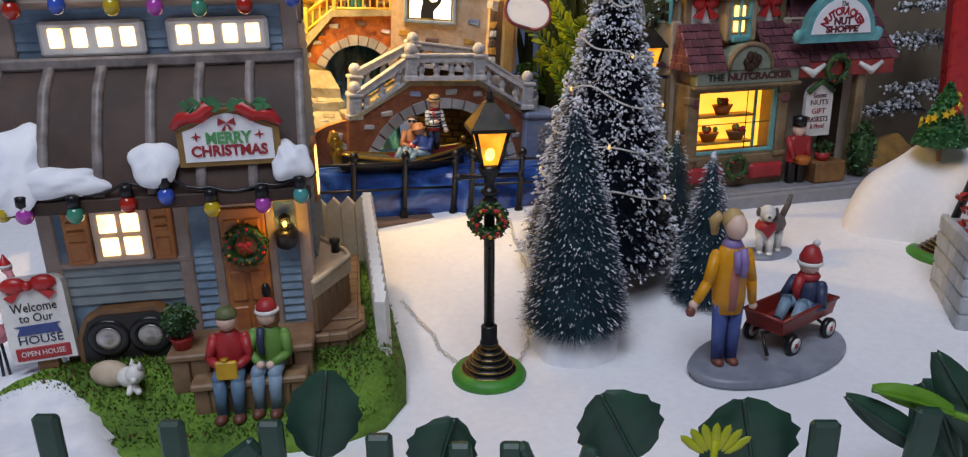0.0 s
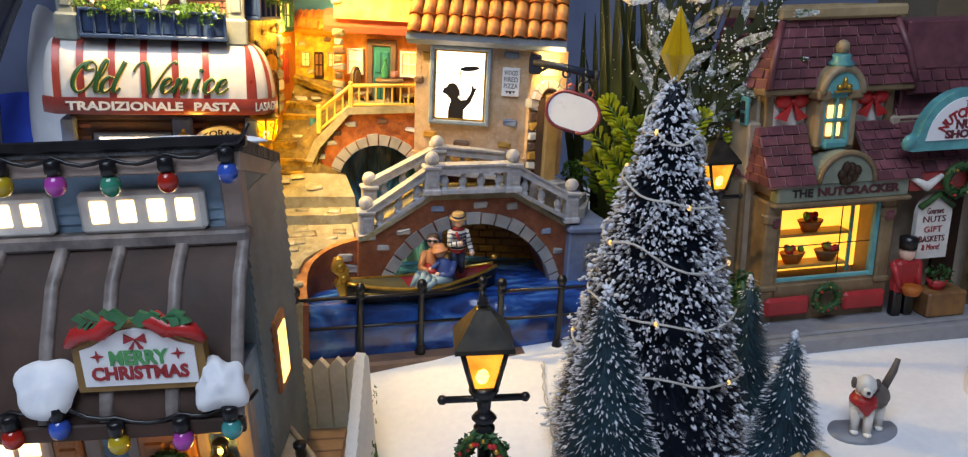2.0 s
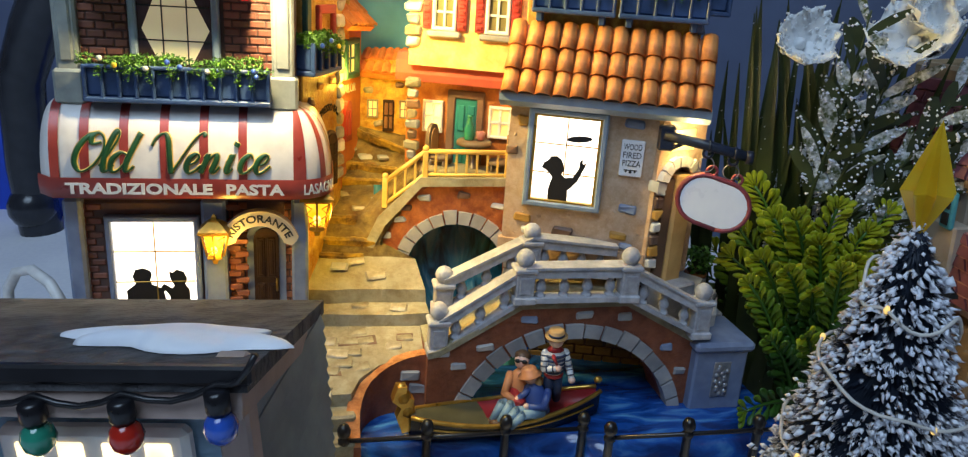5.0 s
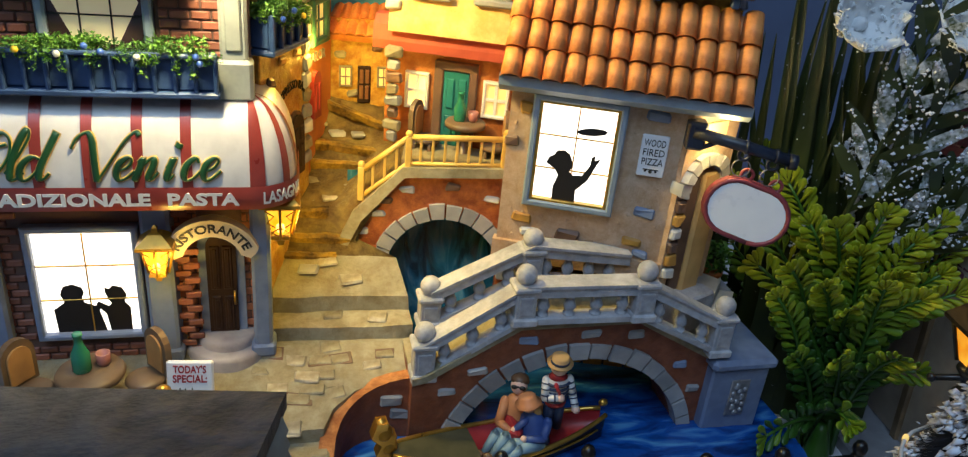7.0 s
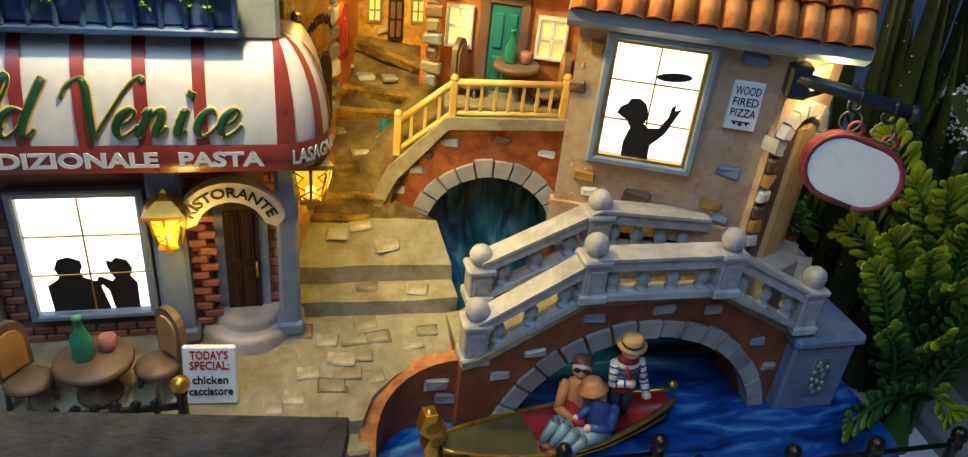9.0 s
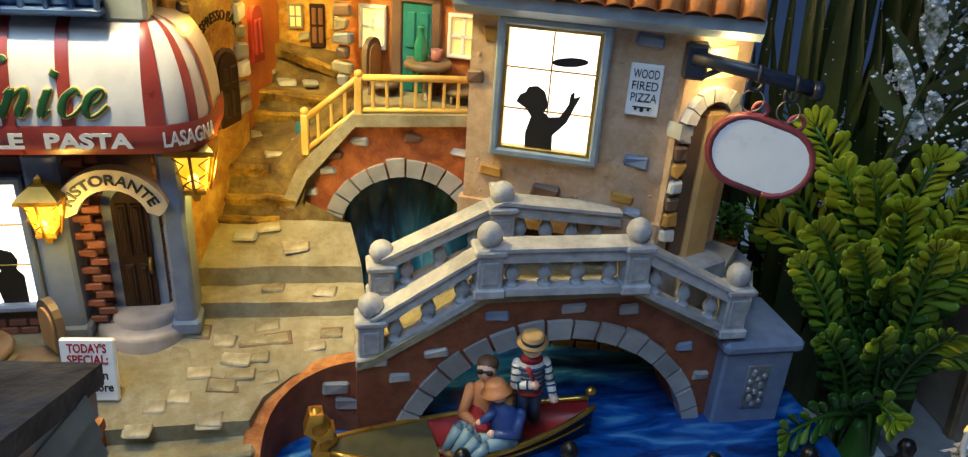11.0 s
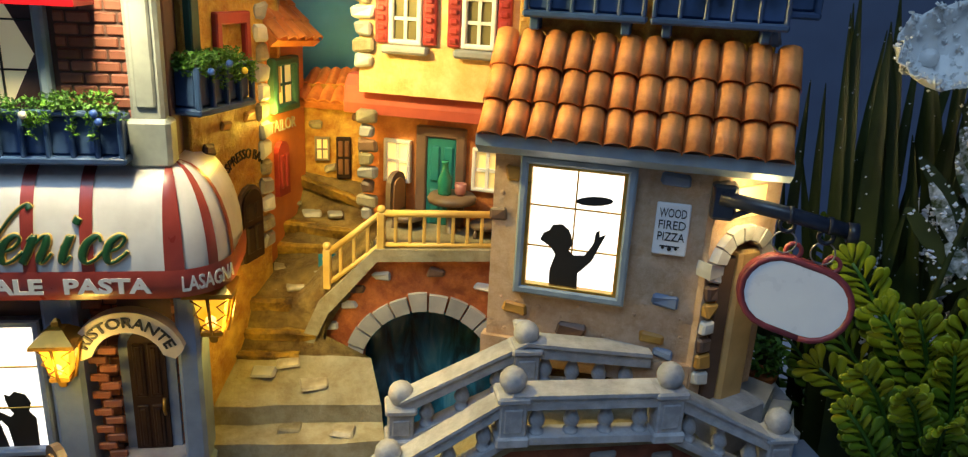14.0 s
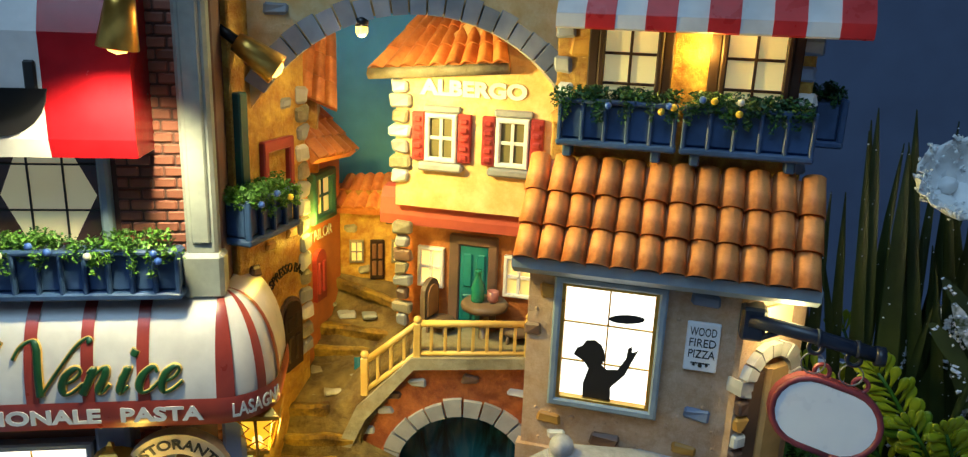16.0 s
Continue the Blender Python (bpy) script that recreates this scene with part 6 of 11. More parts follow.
stone_patch(bk, [(-0.8, 0, 17.0), (0.9, 0, 17.3), (-0.2, 0, 15.2), (1.6, 0, 15.0), (-1.1, 0, 14.6)], [M_STONE, M_STONEB], 0.5, 0.3)
tiled_slope(bk, (-1.6, -0.5, 18.0), (2.2, -0.5, 17.8), (-1.0, 0.8, 19.0), (2.2, 0.8, 19.1), 8, 2, M_ROOFT, 0.16)
tiled_slope(bk, (-3.0, -2.6, 23.0), (-1.15, -2.6, 22.2), (-2.6, -1.8, 25.4), (-1.2, -1.8, 24.8), 4, 3, M_ROOFT, 0.2)
part("upper_gable", Geo().box(-3.4, -2.3, 18.5, -1.9, -0.6, 23.6, 0.05), M_OCHRE, bk)
g = Geo()
g.sheet([[(-9.5 + 11.5 * i / 12, 16.6 + 0.9 * math.sin(math.pi * i / 12), z) for i in range(13)] for z in (12, 18, 22, 26, 30)])
solo("backdrop", g, M_SKY, FV, "painted blue sky panel behind the hotel", "backdrop", kind="structure")

# the big stone arch between the houses
ar_ = thing("street_arch", FV, "cream street arch edged with grey stone blocks", "arch")
ccx, ccz, rr = -3.4, 19.85, 5.9
poly = [(-9.2, 21.8), (-9.2, 29.5), (2.2, 29.5), (2.2, 22.6)] + arch_pts(ccx, ccz, rr, 32, 146, 20)
part("spandrel", Geo().prism(poly, 9.25, 10.2, "y"), M_YELLOW, ar_, "pale yellow plastered spandrel")
voussoirs(ar_, ccx, ccz, rr - 0.08, rr + 0.62, 30, 146, 22, 9.0, 9.6, M_STONEG)
lb = thing("arch_bulb", FV @ T(-5.2, 9.1, 25.15), "tiny lit bulb under the crown of the street arch", "bulb")
part("socket", Geo().lathe([(0.2, 0.1), (0.22, 0.3), (0.1, 0.4)], 10), M_BLACK, lb)
part("lamp_glass", Geo().ball(0, 0, 0, 0.2, n=10, sz=1.2), M_FLAME, lb)
stone_patch(ar_, [(-6.4, 9.25, 26.6), (-7.8, 9.25, 25.7), (-1.0, 9.25, 26.9)], [M_STONEG], 0.7, 0.35)

# ---------------------------------------------------------------- Venice: cafe furniture on the plaza
cafe_table(FV @ T(-15.15, 5.0, plaza_z(5.0)), 1.15, 1.5, "round brown table in front of the restaurant window")
bottle(FV @ T(-15.4, 5.0, plaza_z(5.0) + 1.5), 1.3)
cup(FV @ T(-14.75, 5.3, plaza_z(5.0) + 1.5), 1.2)
cafe_chair(FV @ T(-17.0, 4.8, plaza_z(4.8) - 0.05) @ RZ(55), "cane-backed chair beside a plaza table", 1.2)
cafe_chair(FV @ T(-13.35, 5.0, plaza_z(5.0) - 0.05) @ RZ(-50), "cane-backed chair beside a plaza table", 1.2)
sp = thing("menu_board", FV @ T(-11.75, 4.35, plaza_z(4.35)) @ RZ(-6) @ RX(-8), "white menu board reading TODAY'S SPECIAL: chicken cacciatore", "sign")
part("board", Geo().box(-0.82, -0.1, 0, 0.82, 0.1, 2.15, 0.06), M_PLATE, sp)
part("leg", Geo().box(-0.5, 0.05, 0, 0.5, 0.75, 0.12, 0.03), M_PLATE, sp)
for s_, z, m_, w_ in (("TODAY'S", 1.83, M_INKRED, 1.15), ("SPECIAL:", 1.45, M_INKRED, 1.2), ("chicken", 0.92, M_INK, 1.1), ("cacciatore", 0.5, M_INK, 1.35)):
    words(s_, 0.42, T(0, -0.11, z) @ FRONT, m_, sp, width=w_, depth=0.02, fat=0.008)
ir = thing("plaza_railing", FV, "black iron railing with a gold ball post at the quay edge", "railing")
part("kerb", Geo().box(-19.2, 2.85, 5.3, -11.9, 3.5, 5.95, 0.06), M_STONE, ir)
for i in range(11):
    part("post", Geo().lathe([(0.15, 5.9), (0.11, 6.1), (0.11, 7.1), (0.17, 7.2), (0.001, 7.4)], 8), M_BLACK, ir, at=T(-18.7 + i * 0.55, 3.2, 0))
for z in (6.2, 7.0):
    part("rail", Geo().tube([(-19.1, 3.2, z), (-12.45, 3.2, z)], 0.12, 6), M_BLACK, ir)
part("end_post", Geo().lathe([(0.22, 5.5), (0.16, 6.0), (0.16, 7.4), (0.22, 7.6)], 10), M_BLACK, ir, at=T(-12.45, 3.2, 0))
part("gold_ball", Geo().ball(0, 0, 7.85, 0.29, n=12), M_GOLD, ir, at=T(-12.45, 3.2, 0))

# ---------------------------------------------------------------- Venice: gondola and its figures
M_SEATRED = paint("seat_red", (0.36, 0.025, 0.03), None, 0.4)
gd = thing("gondola", FV @ T(-0.25, 3.05, 3.75) @ RZ(6.5), "black gondola with gold trim and a red interior", "gondola")
def hull(s):
    """Half width and sheer height of the boat at s from 0 (bow) to 1 (stern)."""
    w = 1.15 * math.sin(math.pi * min(1, max(0, 0.06 + 0.9 * s))) ** 0.75
    return w, 0.75 + 1.0 * abs(s - 0.45) ** 1.7 * 1.7
g, gi, gt = Geo(), Geo(), Geo()
outer, inner = [], []
for i in range(25):
    s = i / 24
    w, z = hull(s)
    x = -4.3 + 9.1 * s
    keel = -0.15 + 0.9 * max(0, s - 0.75) * 2 + 0.5 * max(0, 0.12 - s) * 6
    outer.append([(x, -w, z), (x, -w * 0.95, z * 0.6), (x, -w * 0.6, keel * 0.5), (x, 0, keel), (x, w * 0.6, keel * 0.5), (x, w * 0.95, z * 0.6), (x, w, z)])
    inner.append([(x, -w * 0.93, z), (x, -w * 0.8, z * 0.55 + 0.15), (x, 0, max(keel + 0.25, 0.3)), (x, w * 0.8, z * 0.55 + 0.15), (x, w * 0.93, z)])
g.sheet(outer)
part("hull", g, M_BLACK, gd)
part("interior", Geo().sheet(inner[9:]), M_SEATRED, gd, "red lined interior")
M_BOARD = paint("dark_boards", (0.09, 0.085, 0.05), (0.05, 0.05, 0.03), 0.35)
part("foredeck", Geo().sheet([[(a[0][0], a[0][1], a[0][2] + 0.01), (a[2][0], 0, a[0][2] + 0.12), (a[4][0], a[4][1], a[4][2] + 0.01)] for a in inner[:10]]), M_BOARD, gd)
for k in (0, -1):
    part("gunwale", Geo().tube([a[k] for a in outer], 0.11, 6), M_GOLD, gd)
part("side_trim", Geo().tube([(a[1][0], a[1][1] - 0.03, a[1][2]) for a in outer[1:-1]], 0.05, 5), M_GOLD, gd)
g = Geo().prism([(-0.35, 0), (-0.5, 0.9), (-0.2, 1.4), (-0.55, 1.9), (-0.2, 2.6), (0.25, 2.5), (0.1, 2.0), (0.5, 1.7), (0.3, 1.2), (0.5, 0.6), (0.4, 0)], -0.28, 0.28, "y")
part("bow_ornament", g.ball(0.0, 0, 1.9, 0.42, n=10).ball(0.1, 0, 1.1, 0.42, n=10).ball(0, 0, 2.4, 0.28, n=8), M_GOLD, gd, at=T(-4.3, 0.15, 0.35) @ RY(-10) @ Matrix.Diagonal((0.9, 0.9, 0.88, 1)))
part("stern_tip", Geo().ball(0, 0, 0, 0.17, n=8, sx=1.3), M_GOLD, gd, at=T(4.72, 0, 1.85))
part("seat", Geo().box(0.35, -0.75, 0.4, 0.9, 0.75, 1.75, 0.2), M_SEATRED, gd)


def figurine(name, F, label, build, mats, cat="figurine", group=""):
    g = Geo()
    build(g)
    return solo(name, g, mats, F, label, cat, group)


def limb(g, a, b, r0, r1, slot):
    A_, B_ = Vector(a), Vector(b)
    g.tube([A_, A_.lerp(B_, 0.5), B_], [r0, (r0 + r1) / 2, r1], 8, slot)
    g.ball(*a, r0, slot, 8)
    g.ball(*b, r1, slot, 8)


M_STRAW = paint("straw", (0.52, 0.33, 0.14), (0.4, 0.24, 0.1), 0.6)
M_NAVY = paint("navy_cloth", (0.03, 0.05, 0.11), (0.02, 0.03, 0.07), 0.5)
M_DENIM = paint("denim", (0.20, 0.32, 0.42), (0.13, 0.22, 0.30), 0.5)
M_BLUEJ = paint("blue_jacket", (0.05, 0.10, 0.32), (0.03, 0.06, 0.2), 0.5)
M_PEACH = paint("peach_jacket", (0.66, 0.26, 0.09), (0.45, 0.18, 0.09), 0.5)
M_HAIR = paint("brown_hair", (0.12, 0.06, 0.03), None, 0.5)
M_REDSC = paint("red_cloth", (0.50, 0.03, 0.035), None, 0.45)


def fig_gondolier(g):
    for x in (-0.2, 0.2):
        limb(g, (x, 0, 0.1), (x * 0.9, 0, 1.5), 0.19, 0.24, 0)
    g.lathe([(0.36, 1.4), (0.4, 1.7), (0.44, 2.3), (0.42, 2.7), (0.2, 2.95), (0.14, 3.0)], 14, 1, sy=0.75)
    for i in range(5):
        r = 0.415 + 0.012 * i
        g.lathe([(r, 1.66 + 0.22 * i), (r + 0.03, 1.68 + 0.22 * i), (r + 0.03, 1.75 + 0.22 * i), (r, 1.77 + 0.22 * i)], 14, 0, sy=0.8)
    for a_, b_, n_ in (((-0.42, 0, 2.65), (-0.5, -0.3, 2.0), 3), ((-0.5, -0.3, 2.0), (0.0, -0.45, 2.1), 2), ((0.42, 0, 2.65), (0.6, -0.15, 1.9), 3), ((0.6, -0.15, 1.9), (0.65, -0.45, 1.55), 2)):
        for k in range(n_):
            A_, B_ = Vector(a_), Vector(b_)
            c_, d_ = A_.lerp(B_, (k + 0.35) / n_), A_.lerp(B_, (k + 0.55) / n_)
            g.tube([c_, d_], 0.185, 8, 0)
    g.lathe([(0.4, 1.4), (0.42, 1.52), (0.38, 1.6)], 14, 3, sy=0.8)
    limb(g, (-0.42, 0, 2.65), (-0.5, -0.3, 2.0), 0.17, 0.15, 1)
    limb(g, (-0.5, -0.3, 2.0), (0.0, -0.45, 2.1), 0.15, 0.14, 1)
    limb(g, (0.42, 0, 2.65), (0.6, -0.15, 1.9), 0.17, 0.15, 1)
    limb(g, (0.6, -0.15, 1.9), (0.65, -0.45, 1.55), 0.15, 0.14, 1)
    g.ball(0.05, -0.48, 2.12, 0.16, 2, 8)
    g.ball(0.66, -0.5, 1.48, 0.17, 2, 8)
    g.ball(0, -0.02, 3.3, 0.32, 2, 12, sz=1.15)
    g.lathe([(0.36, 2.8), (0.2, 2.98)], 12, 3, sy=0.8)
    limb(g, (-0.15, -0.34, 2.7), (0.0, -0.42, 2.3), 0.08, 0.06, 3)
    g.lathe([(0.47, 3.48), (0.48, 3.54), (0.34, 3.56), (0.33, 3.8), (0.25, 3.86), (0.01, 3.86)], 16, 4)
    g.lathe([(0.35, 3.57), (0.35, 3.68)], 16, 0)


figurine("gondolier_figurine", FV @ T(2.1, 3.15, 4.9) @ RZ(-4) @ RX(6) @ RY(-3) @ Matrix.Diagonal((1.08, 1.08, 0.99, 1)), "painted figurine in a striped shirt standing in the gondola", fig_gondolier, [M_NAVY, M_WHITE, M_SKIN, M_REDSC, M_STRAW], group="gondola figurines")


def fig_couple(g):
    # an upright figure in a peach jacket, and one in a blue jacket with a peach hat leaning on it
    g.lathe([(0.5, 0.45), (0.5, 0.9), (0.47, 1.45), (0.36, 1.8), (0.14, 2.0)], 14, 0, m=Matrix.Translation((-0.42, 0.25, 0)), sy=0.75)
    g.ball(-0.45, 0.2, 2.33, 0.3, 2, 14, sz=1.15)
    g.ball(-0.45, 0.3, 2.5, 0.33, 4, 14, sz=0.72)
    g.ball(-0.45, 0.42, 2.33, 0.29, 4, 10)
    for sx in (-1, 1):
        g.ball(-0.45 + sx * 0.14, -0.08, 2.39, 0.12, 5, 8, sy=0.5, sz=0.75)
    g.box(-0.62, -0.12, 2.39, -0.28, -0.02, 2.44, 0.01, 5)
    limb(g, (-0.85, 0.15, 1.65), (-0.95, -0.25, 1.0), 0.19, 0.16, 0)
    limb(g, (-0.95, -0.25, 1.0), (-0.5, -0.55, 0.95), 0.16, 0.13, 0)
    limb(g, (-0.02, 0.25, 1.7), (0.55, 0.35, 1.5), 0.18, 0.15, 0)
    lean = Matrix.Translation((0.42, -0.15, 0.4)) @ Matrix.Rotation(radians(-16), 4, "Y")
    g.lathe([(0.5, 0.0), (0.5, 0.4), (0.46, 0.85), (0.34, 1.15), (0.13, 1.32)], 14, 1, m=lean, sy=0.8)
    g.ball(0, -0.02, 1.55, 0.29, 2, 14, m=lean, sz=1.12)
    g.ball(0.06, 0.14, 1.45, 0.31, 6, 12, m=lean, sz=1.3)
    g.ball(0.22, 0.02, 1.25, 0.17, 6, 10, m=lean, sz=1.6)
    g.lathe([(0.46, 1.62), (0.48, 1.66), (0.33, 1.72), (0.31, 1.92), (0.2, 2.0), (0.01, 2.02)], 16, 7, m=lean @ Matrix.Rotation(radians(4), 4, "X"))
    limb(g, (0.72, -0.2, 1.35), (0.68, -0.55, 0.85), 0.17, 0.15, 1)
    limb(g, (0.68, -0.55, 0.85), (0.1, -0.72, 0.85), 0.15, 0.12, 1)
    limb(g, (0.05, -0.3, 1.4), (-0.3, -0.6, 1.1), 0.15, 0.12, 1)
    g.ball(0.02, -0.76, 0.86, 0.13, 2, 8)
    g.ball(-0.36, -0.62, 1.06, 0.12, 2, 8)
    for x, y, kx, kz, fx, fz in ((-0.55, 0.0, -0.95, 0.75, -1.25, 0.05), (-0.2, -0.1, -0.6, 0.8, -0.95, 0.08), (0.3, -0.35, -0.3, 0.72, -0.75, 0.12), (0.55, -0.4, -0.05, 0.6, -0.5, 0.05)):
        limb(g, (x, y - 0.05, 0.55), (kx, y - 0.6, kz), 0.24, 0.19, 3)
        limb(g, (kx, y - 0.6, kz), (fx, y - 0.85, fz), 0.19, 0.14, 3)
        g.ball(fx - 0.12, y - 0.92, fz, 0.16, 4, 8, sx=1.5, sz=0.7)


figurine("seated_couple_figurine", FV @ T(0.95, 3.0, 4.1) @ RZ(-24) @ RX(-6) @ Matrix.Diagonal((1.16, 1.16, 1.14, 1)), "painted figurine of two seated figures in peach and blue jackets", fig_couple, [M_PEACH, M_BLUEJ, M_SKIN, M_DENIM, M_HAIR, M_INK, paint("blond_hair", (0.55, 0.33, 0.12), None, 0.5), paint("peach_hat", (0.62, 0.27, 0.12), (0.46, 0.18, 0.08), 0.5)], group="gondola figurines")

# ---------------------------------------------------------------- iron fences by the canal
def iron_fence(posts, zb, zt, rails, label):
    t = thing("iron_fence", FV @ T(posts[0][0], posts[0][1], 0), label, "fence", "canal fences")
    x0, y0 = posts[0]
    for x, y in posts:
        h = zt - zb
        part("post", Geo().lathe([(0.32, 0), (0.3, 0.25), (0.2, 0.5), (0.19, h - 0.95), (0.26, h - 0.9), (0.26, h - 0.75), (0.19, h - 0.7), (0.19, h - 0.6), (0.28, h - 0.52), (0.3, h - 0.3), (0.2, h - 0.08), (0.001, h)], 10), M_BLACK, t, at=T(x - x0, y - y0, zb))
    for z in rails:
        part("rail", Geo().tube([(0, 0, z), (posts[-1][0] - x0, posts[-1][1] - y0, z + (0.25 if zb > 1 else 0))], 0.1, 6), M_BLACK, t)


iron_fence([(-7.35, 1.65), (-3.86, 1.6), (-0.39, 1.65), (3.15, 1.55)], 0.6, 5.2, (4.35, 2.6), "black cast iron fence along the canal")
iron_fence([(3.84, 0.15), (7.47, 0.12), (10.82, 0.03), (14.44, 0.0)], 0.95, 5.55, (4.75, 3.05), "black cast iron fence past the bridge")

# ---------------------------------------------------------------- trailer house
M_SIDING = paint("blue_siding", (0.28, 0.44, 0.57), (0.15, 0.26, 0.37), 0.5, 180, 50, 0.4)
M_SIDINGG = paint("grey_green_siding", (0.26, 0.32, 0.34), (0.18, 0.23, 0.25), 0.5, 180, 50, 0.4)
M_ROOFBR = paint("brown_metal_roof", (0.082, 0.043, 0.033), (0.04, 0.021, 0.016), 0.62, 160, 36, 0.6, spec=0.35)
M_RIB = paint("taupe_rib", (0.27, 0.23, 0.22), (0.13, 0.105, 0.10), 0.45, 180, 90, 0.6)
M_FLATROOF = paint("grey_brown_roof", (0.085, 0.084, 0.09), (0.03, 0.03, 0.035), 0.8, 230, 110, 1.0, relief=0.003)
M_SHUT = paint("orange_wood_shutter", (0.66, 0.25, 0.07), (0.40, 0.12, 0.04), 0.5, 190, 45, 0.4)
M_DOORW = paint("orange_wood_door", (0.62, 0.24, 0.075), (0.36, 0.115, 0.045), 0.45, 190, 45, 0.4)
M_DECK = paint("brown_deck_boards", (0.32, 0.19, 0.105), (0.19, 0.10, 0.055), 0.55, 190, 45, 0.5)
M_BEIGE = paint("beige_cover", (0.66, 0.53, 0.38), (0.48, 0.37, 0.26), 0.55, 190, 45, 0.4)
M_GRASS = paint("flocked_grass", (0.12, 0.26, 0.03), (0.055, 0.13, 0.016), 0.9, 500, 60, 1.0)
M_EARTH = paint("brown_earth", (0.20, 0.09, 0.04), None, 0.9, 300, 80, 0.8)
M_HOUSEPANE = glow("house_window_glow", (1.0, 0.88, 0.60), 1.9, (1.0, 0.74, 0.30))

# grass bank under it
def bank_z(x, y):
    """Height of the grass bank in the house's own frame."""
    s = min(1, max(0, (y + 3.0) / 3.6))
    return 0.75 + 1.75 * s * s * (3 - 2 * s)


g = Geo()
rows = []
edge = [(-11.2, -1.2), (-9.4, -3.0), (-6.9, -3.9), (-3.2, -4.2), (0.5, -4.4), (3.4, -4.3), (5.4, -3.4), (6.4, -1.6), (6.55, 1.0), (6.3, 5.0), (6.0, 10.0), (5.6, 15.0)]
for j in range(15):
    s = j / 14
    row = []
    for i, (x, y) in enumerate(edge):
        ix, iy = -2.5 + (x + 2.5) * 0.05, 3.0
        px, py = x + (ix - x) * s * 0.93, y + (iy - y) * s * 0.93
        z = bank_z(px, py) if j else 0.0
        if j == 1:
            px, py, z = x, y, 0.6
        row.append((px, py, z + (0.14 * noise.noise(Vector((px * 1.6, py * 1.6, 0))) if j else 0)))
    rows.append(row)
gb = thing("grass_bank", FH, "rough green flocked grass bank under the house", "grass", kind="structure")
part("turf", Geo().sheet(rows), M_GRASS, gb)
g = Geo()
for _ in range(13000):
    j = random.random() ** 0.8
    k = random.randrange(len(edge) - 1)
    u = random.random()
    x, y = edge[k][0] * (1 - u) + edge[k + 1][0] * u, edge[k][1] * (1 - u) + edge[k + 1][1] * u
    x, y = x + (-2.4 - x) * j * 0.75, y + (3 - y) * j * 0.75
    if y > 0.9 and x < 4.6:
        continue
    z = bank_z(x, y) - 0.05 if j > 0.03 else random.uniform(0.1, 0.7)
    a, s = random.uniform(0, 6.28), random.uniform(0.1, 0.22)
    p = Vector((x, y, z))
    d = Vector((math.cos(a), math.sin(a), 0))
    top = p + Vector((random.uniform(-0.12, 0.12), random.uniform(-0.16, 0.06), random.uniform(0.1, 0.28)))
    g.add([p - d * s * 0.4, p + d * s * 0.4, top], [(0, 1, 2)], 1 if random.random() < 0.13 else 0)
part("tufts", g, [M_GRASS, M_EARTH], gb, kind="stuff")

hs_ = thing("trailer_house", FH, "blue tiny house on wheels with a brown metal porch roof", "house")
part("body", Geo().prism([(3.05, 2.2), (3.05, 17.75), (9.3, 15.9), (9.3, 2.2)], -8.35, 2.75, "x"), M_SIDINGG, hs_)
part("front_wall", Geo().box(-7.9, 1.05, 2.3, 2.7, 3.2, 10.6, 0.05), M_SIDING, hs_)
part("lower_front", Geo().box(-7.9, 0.9, 2.2, 2.7, 1.3, 2.9, 0.05), M_TAUPE, hs_)


def siding(parent, x0, x1, z0, z1, y, mat, h=0.36, m=None):
    n = max(1, int(round((z1 - z0) / h)))
    h = (z1 - z0) / n
    for i in range(n):
        z = z0 + i * h
        gg = Geo().prism([(y, z), (y - 0.13, z + 0.02), (y - 0.03, z + h), (y + 0.05, z + h)], x0, x1, "x")
        part("siding_board", gg, mat, parent, at=m)


siding(hs_, -7.45, -2.75, 4.85, 6.55, 1.05, M_SIDINGG, 0.42)
siding(hs_, -2.25, -1.2, 3.0, 9.6, 1.05, M_SIDING, 0.36)
siding(hs_, 1.15, 2.35, 3.0, 9.6, 1.05, M_SIDING, 0.36)
siding(hs_, -7.6, -7.1, 6.6, 9.6, 1.05, M_SIDING, 0.36)
siding(hs_, -8.3, 2.4, 14.9, 17.4, 3.05, M_SIDING, 0.36)
# right side boards
FSIDE = T(2.75, 3.1) @ RZ(90)
siding(hs_, 0.0, 6.2, 3.0, 15.9, 0.0, M_SIDINGG, 0.42, FSIDE)
for x0, x1, z0, z1, y in ((-8.05, -7.4, 2.6, 10.3, 0.98), (-2.75, -2.15, 2.6, 10.3, 0.98), (2.25, 2.85, 2.6, 10.3, 0.95), (-1.35, -0.9, 2.8, 9.2, 0.95), (0.95, 1.35, 2.8, 9.2, 0.95), (-1.35, 1.35, 8.75, 9.25, 0.92),
                          (-8.95, -8.2, 14.6, 17.8, 2.95), (2.25, 2.95, 14.6, 17.8, 2.95), (-8.9, 2.9, 14.5, 14.95, 2.85), (-7.5, -2.2, 6.5, 6.8, 0.95)):
    part("trim", Geo().box(x0, y - 0.12, z0, x1, y + 0.5, z1, 0.07), M_TAUPE, hs_)
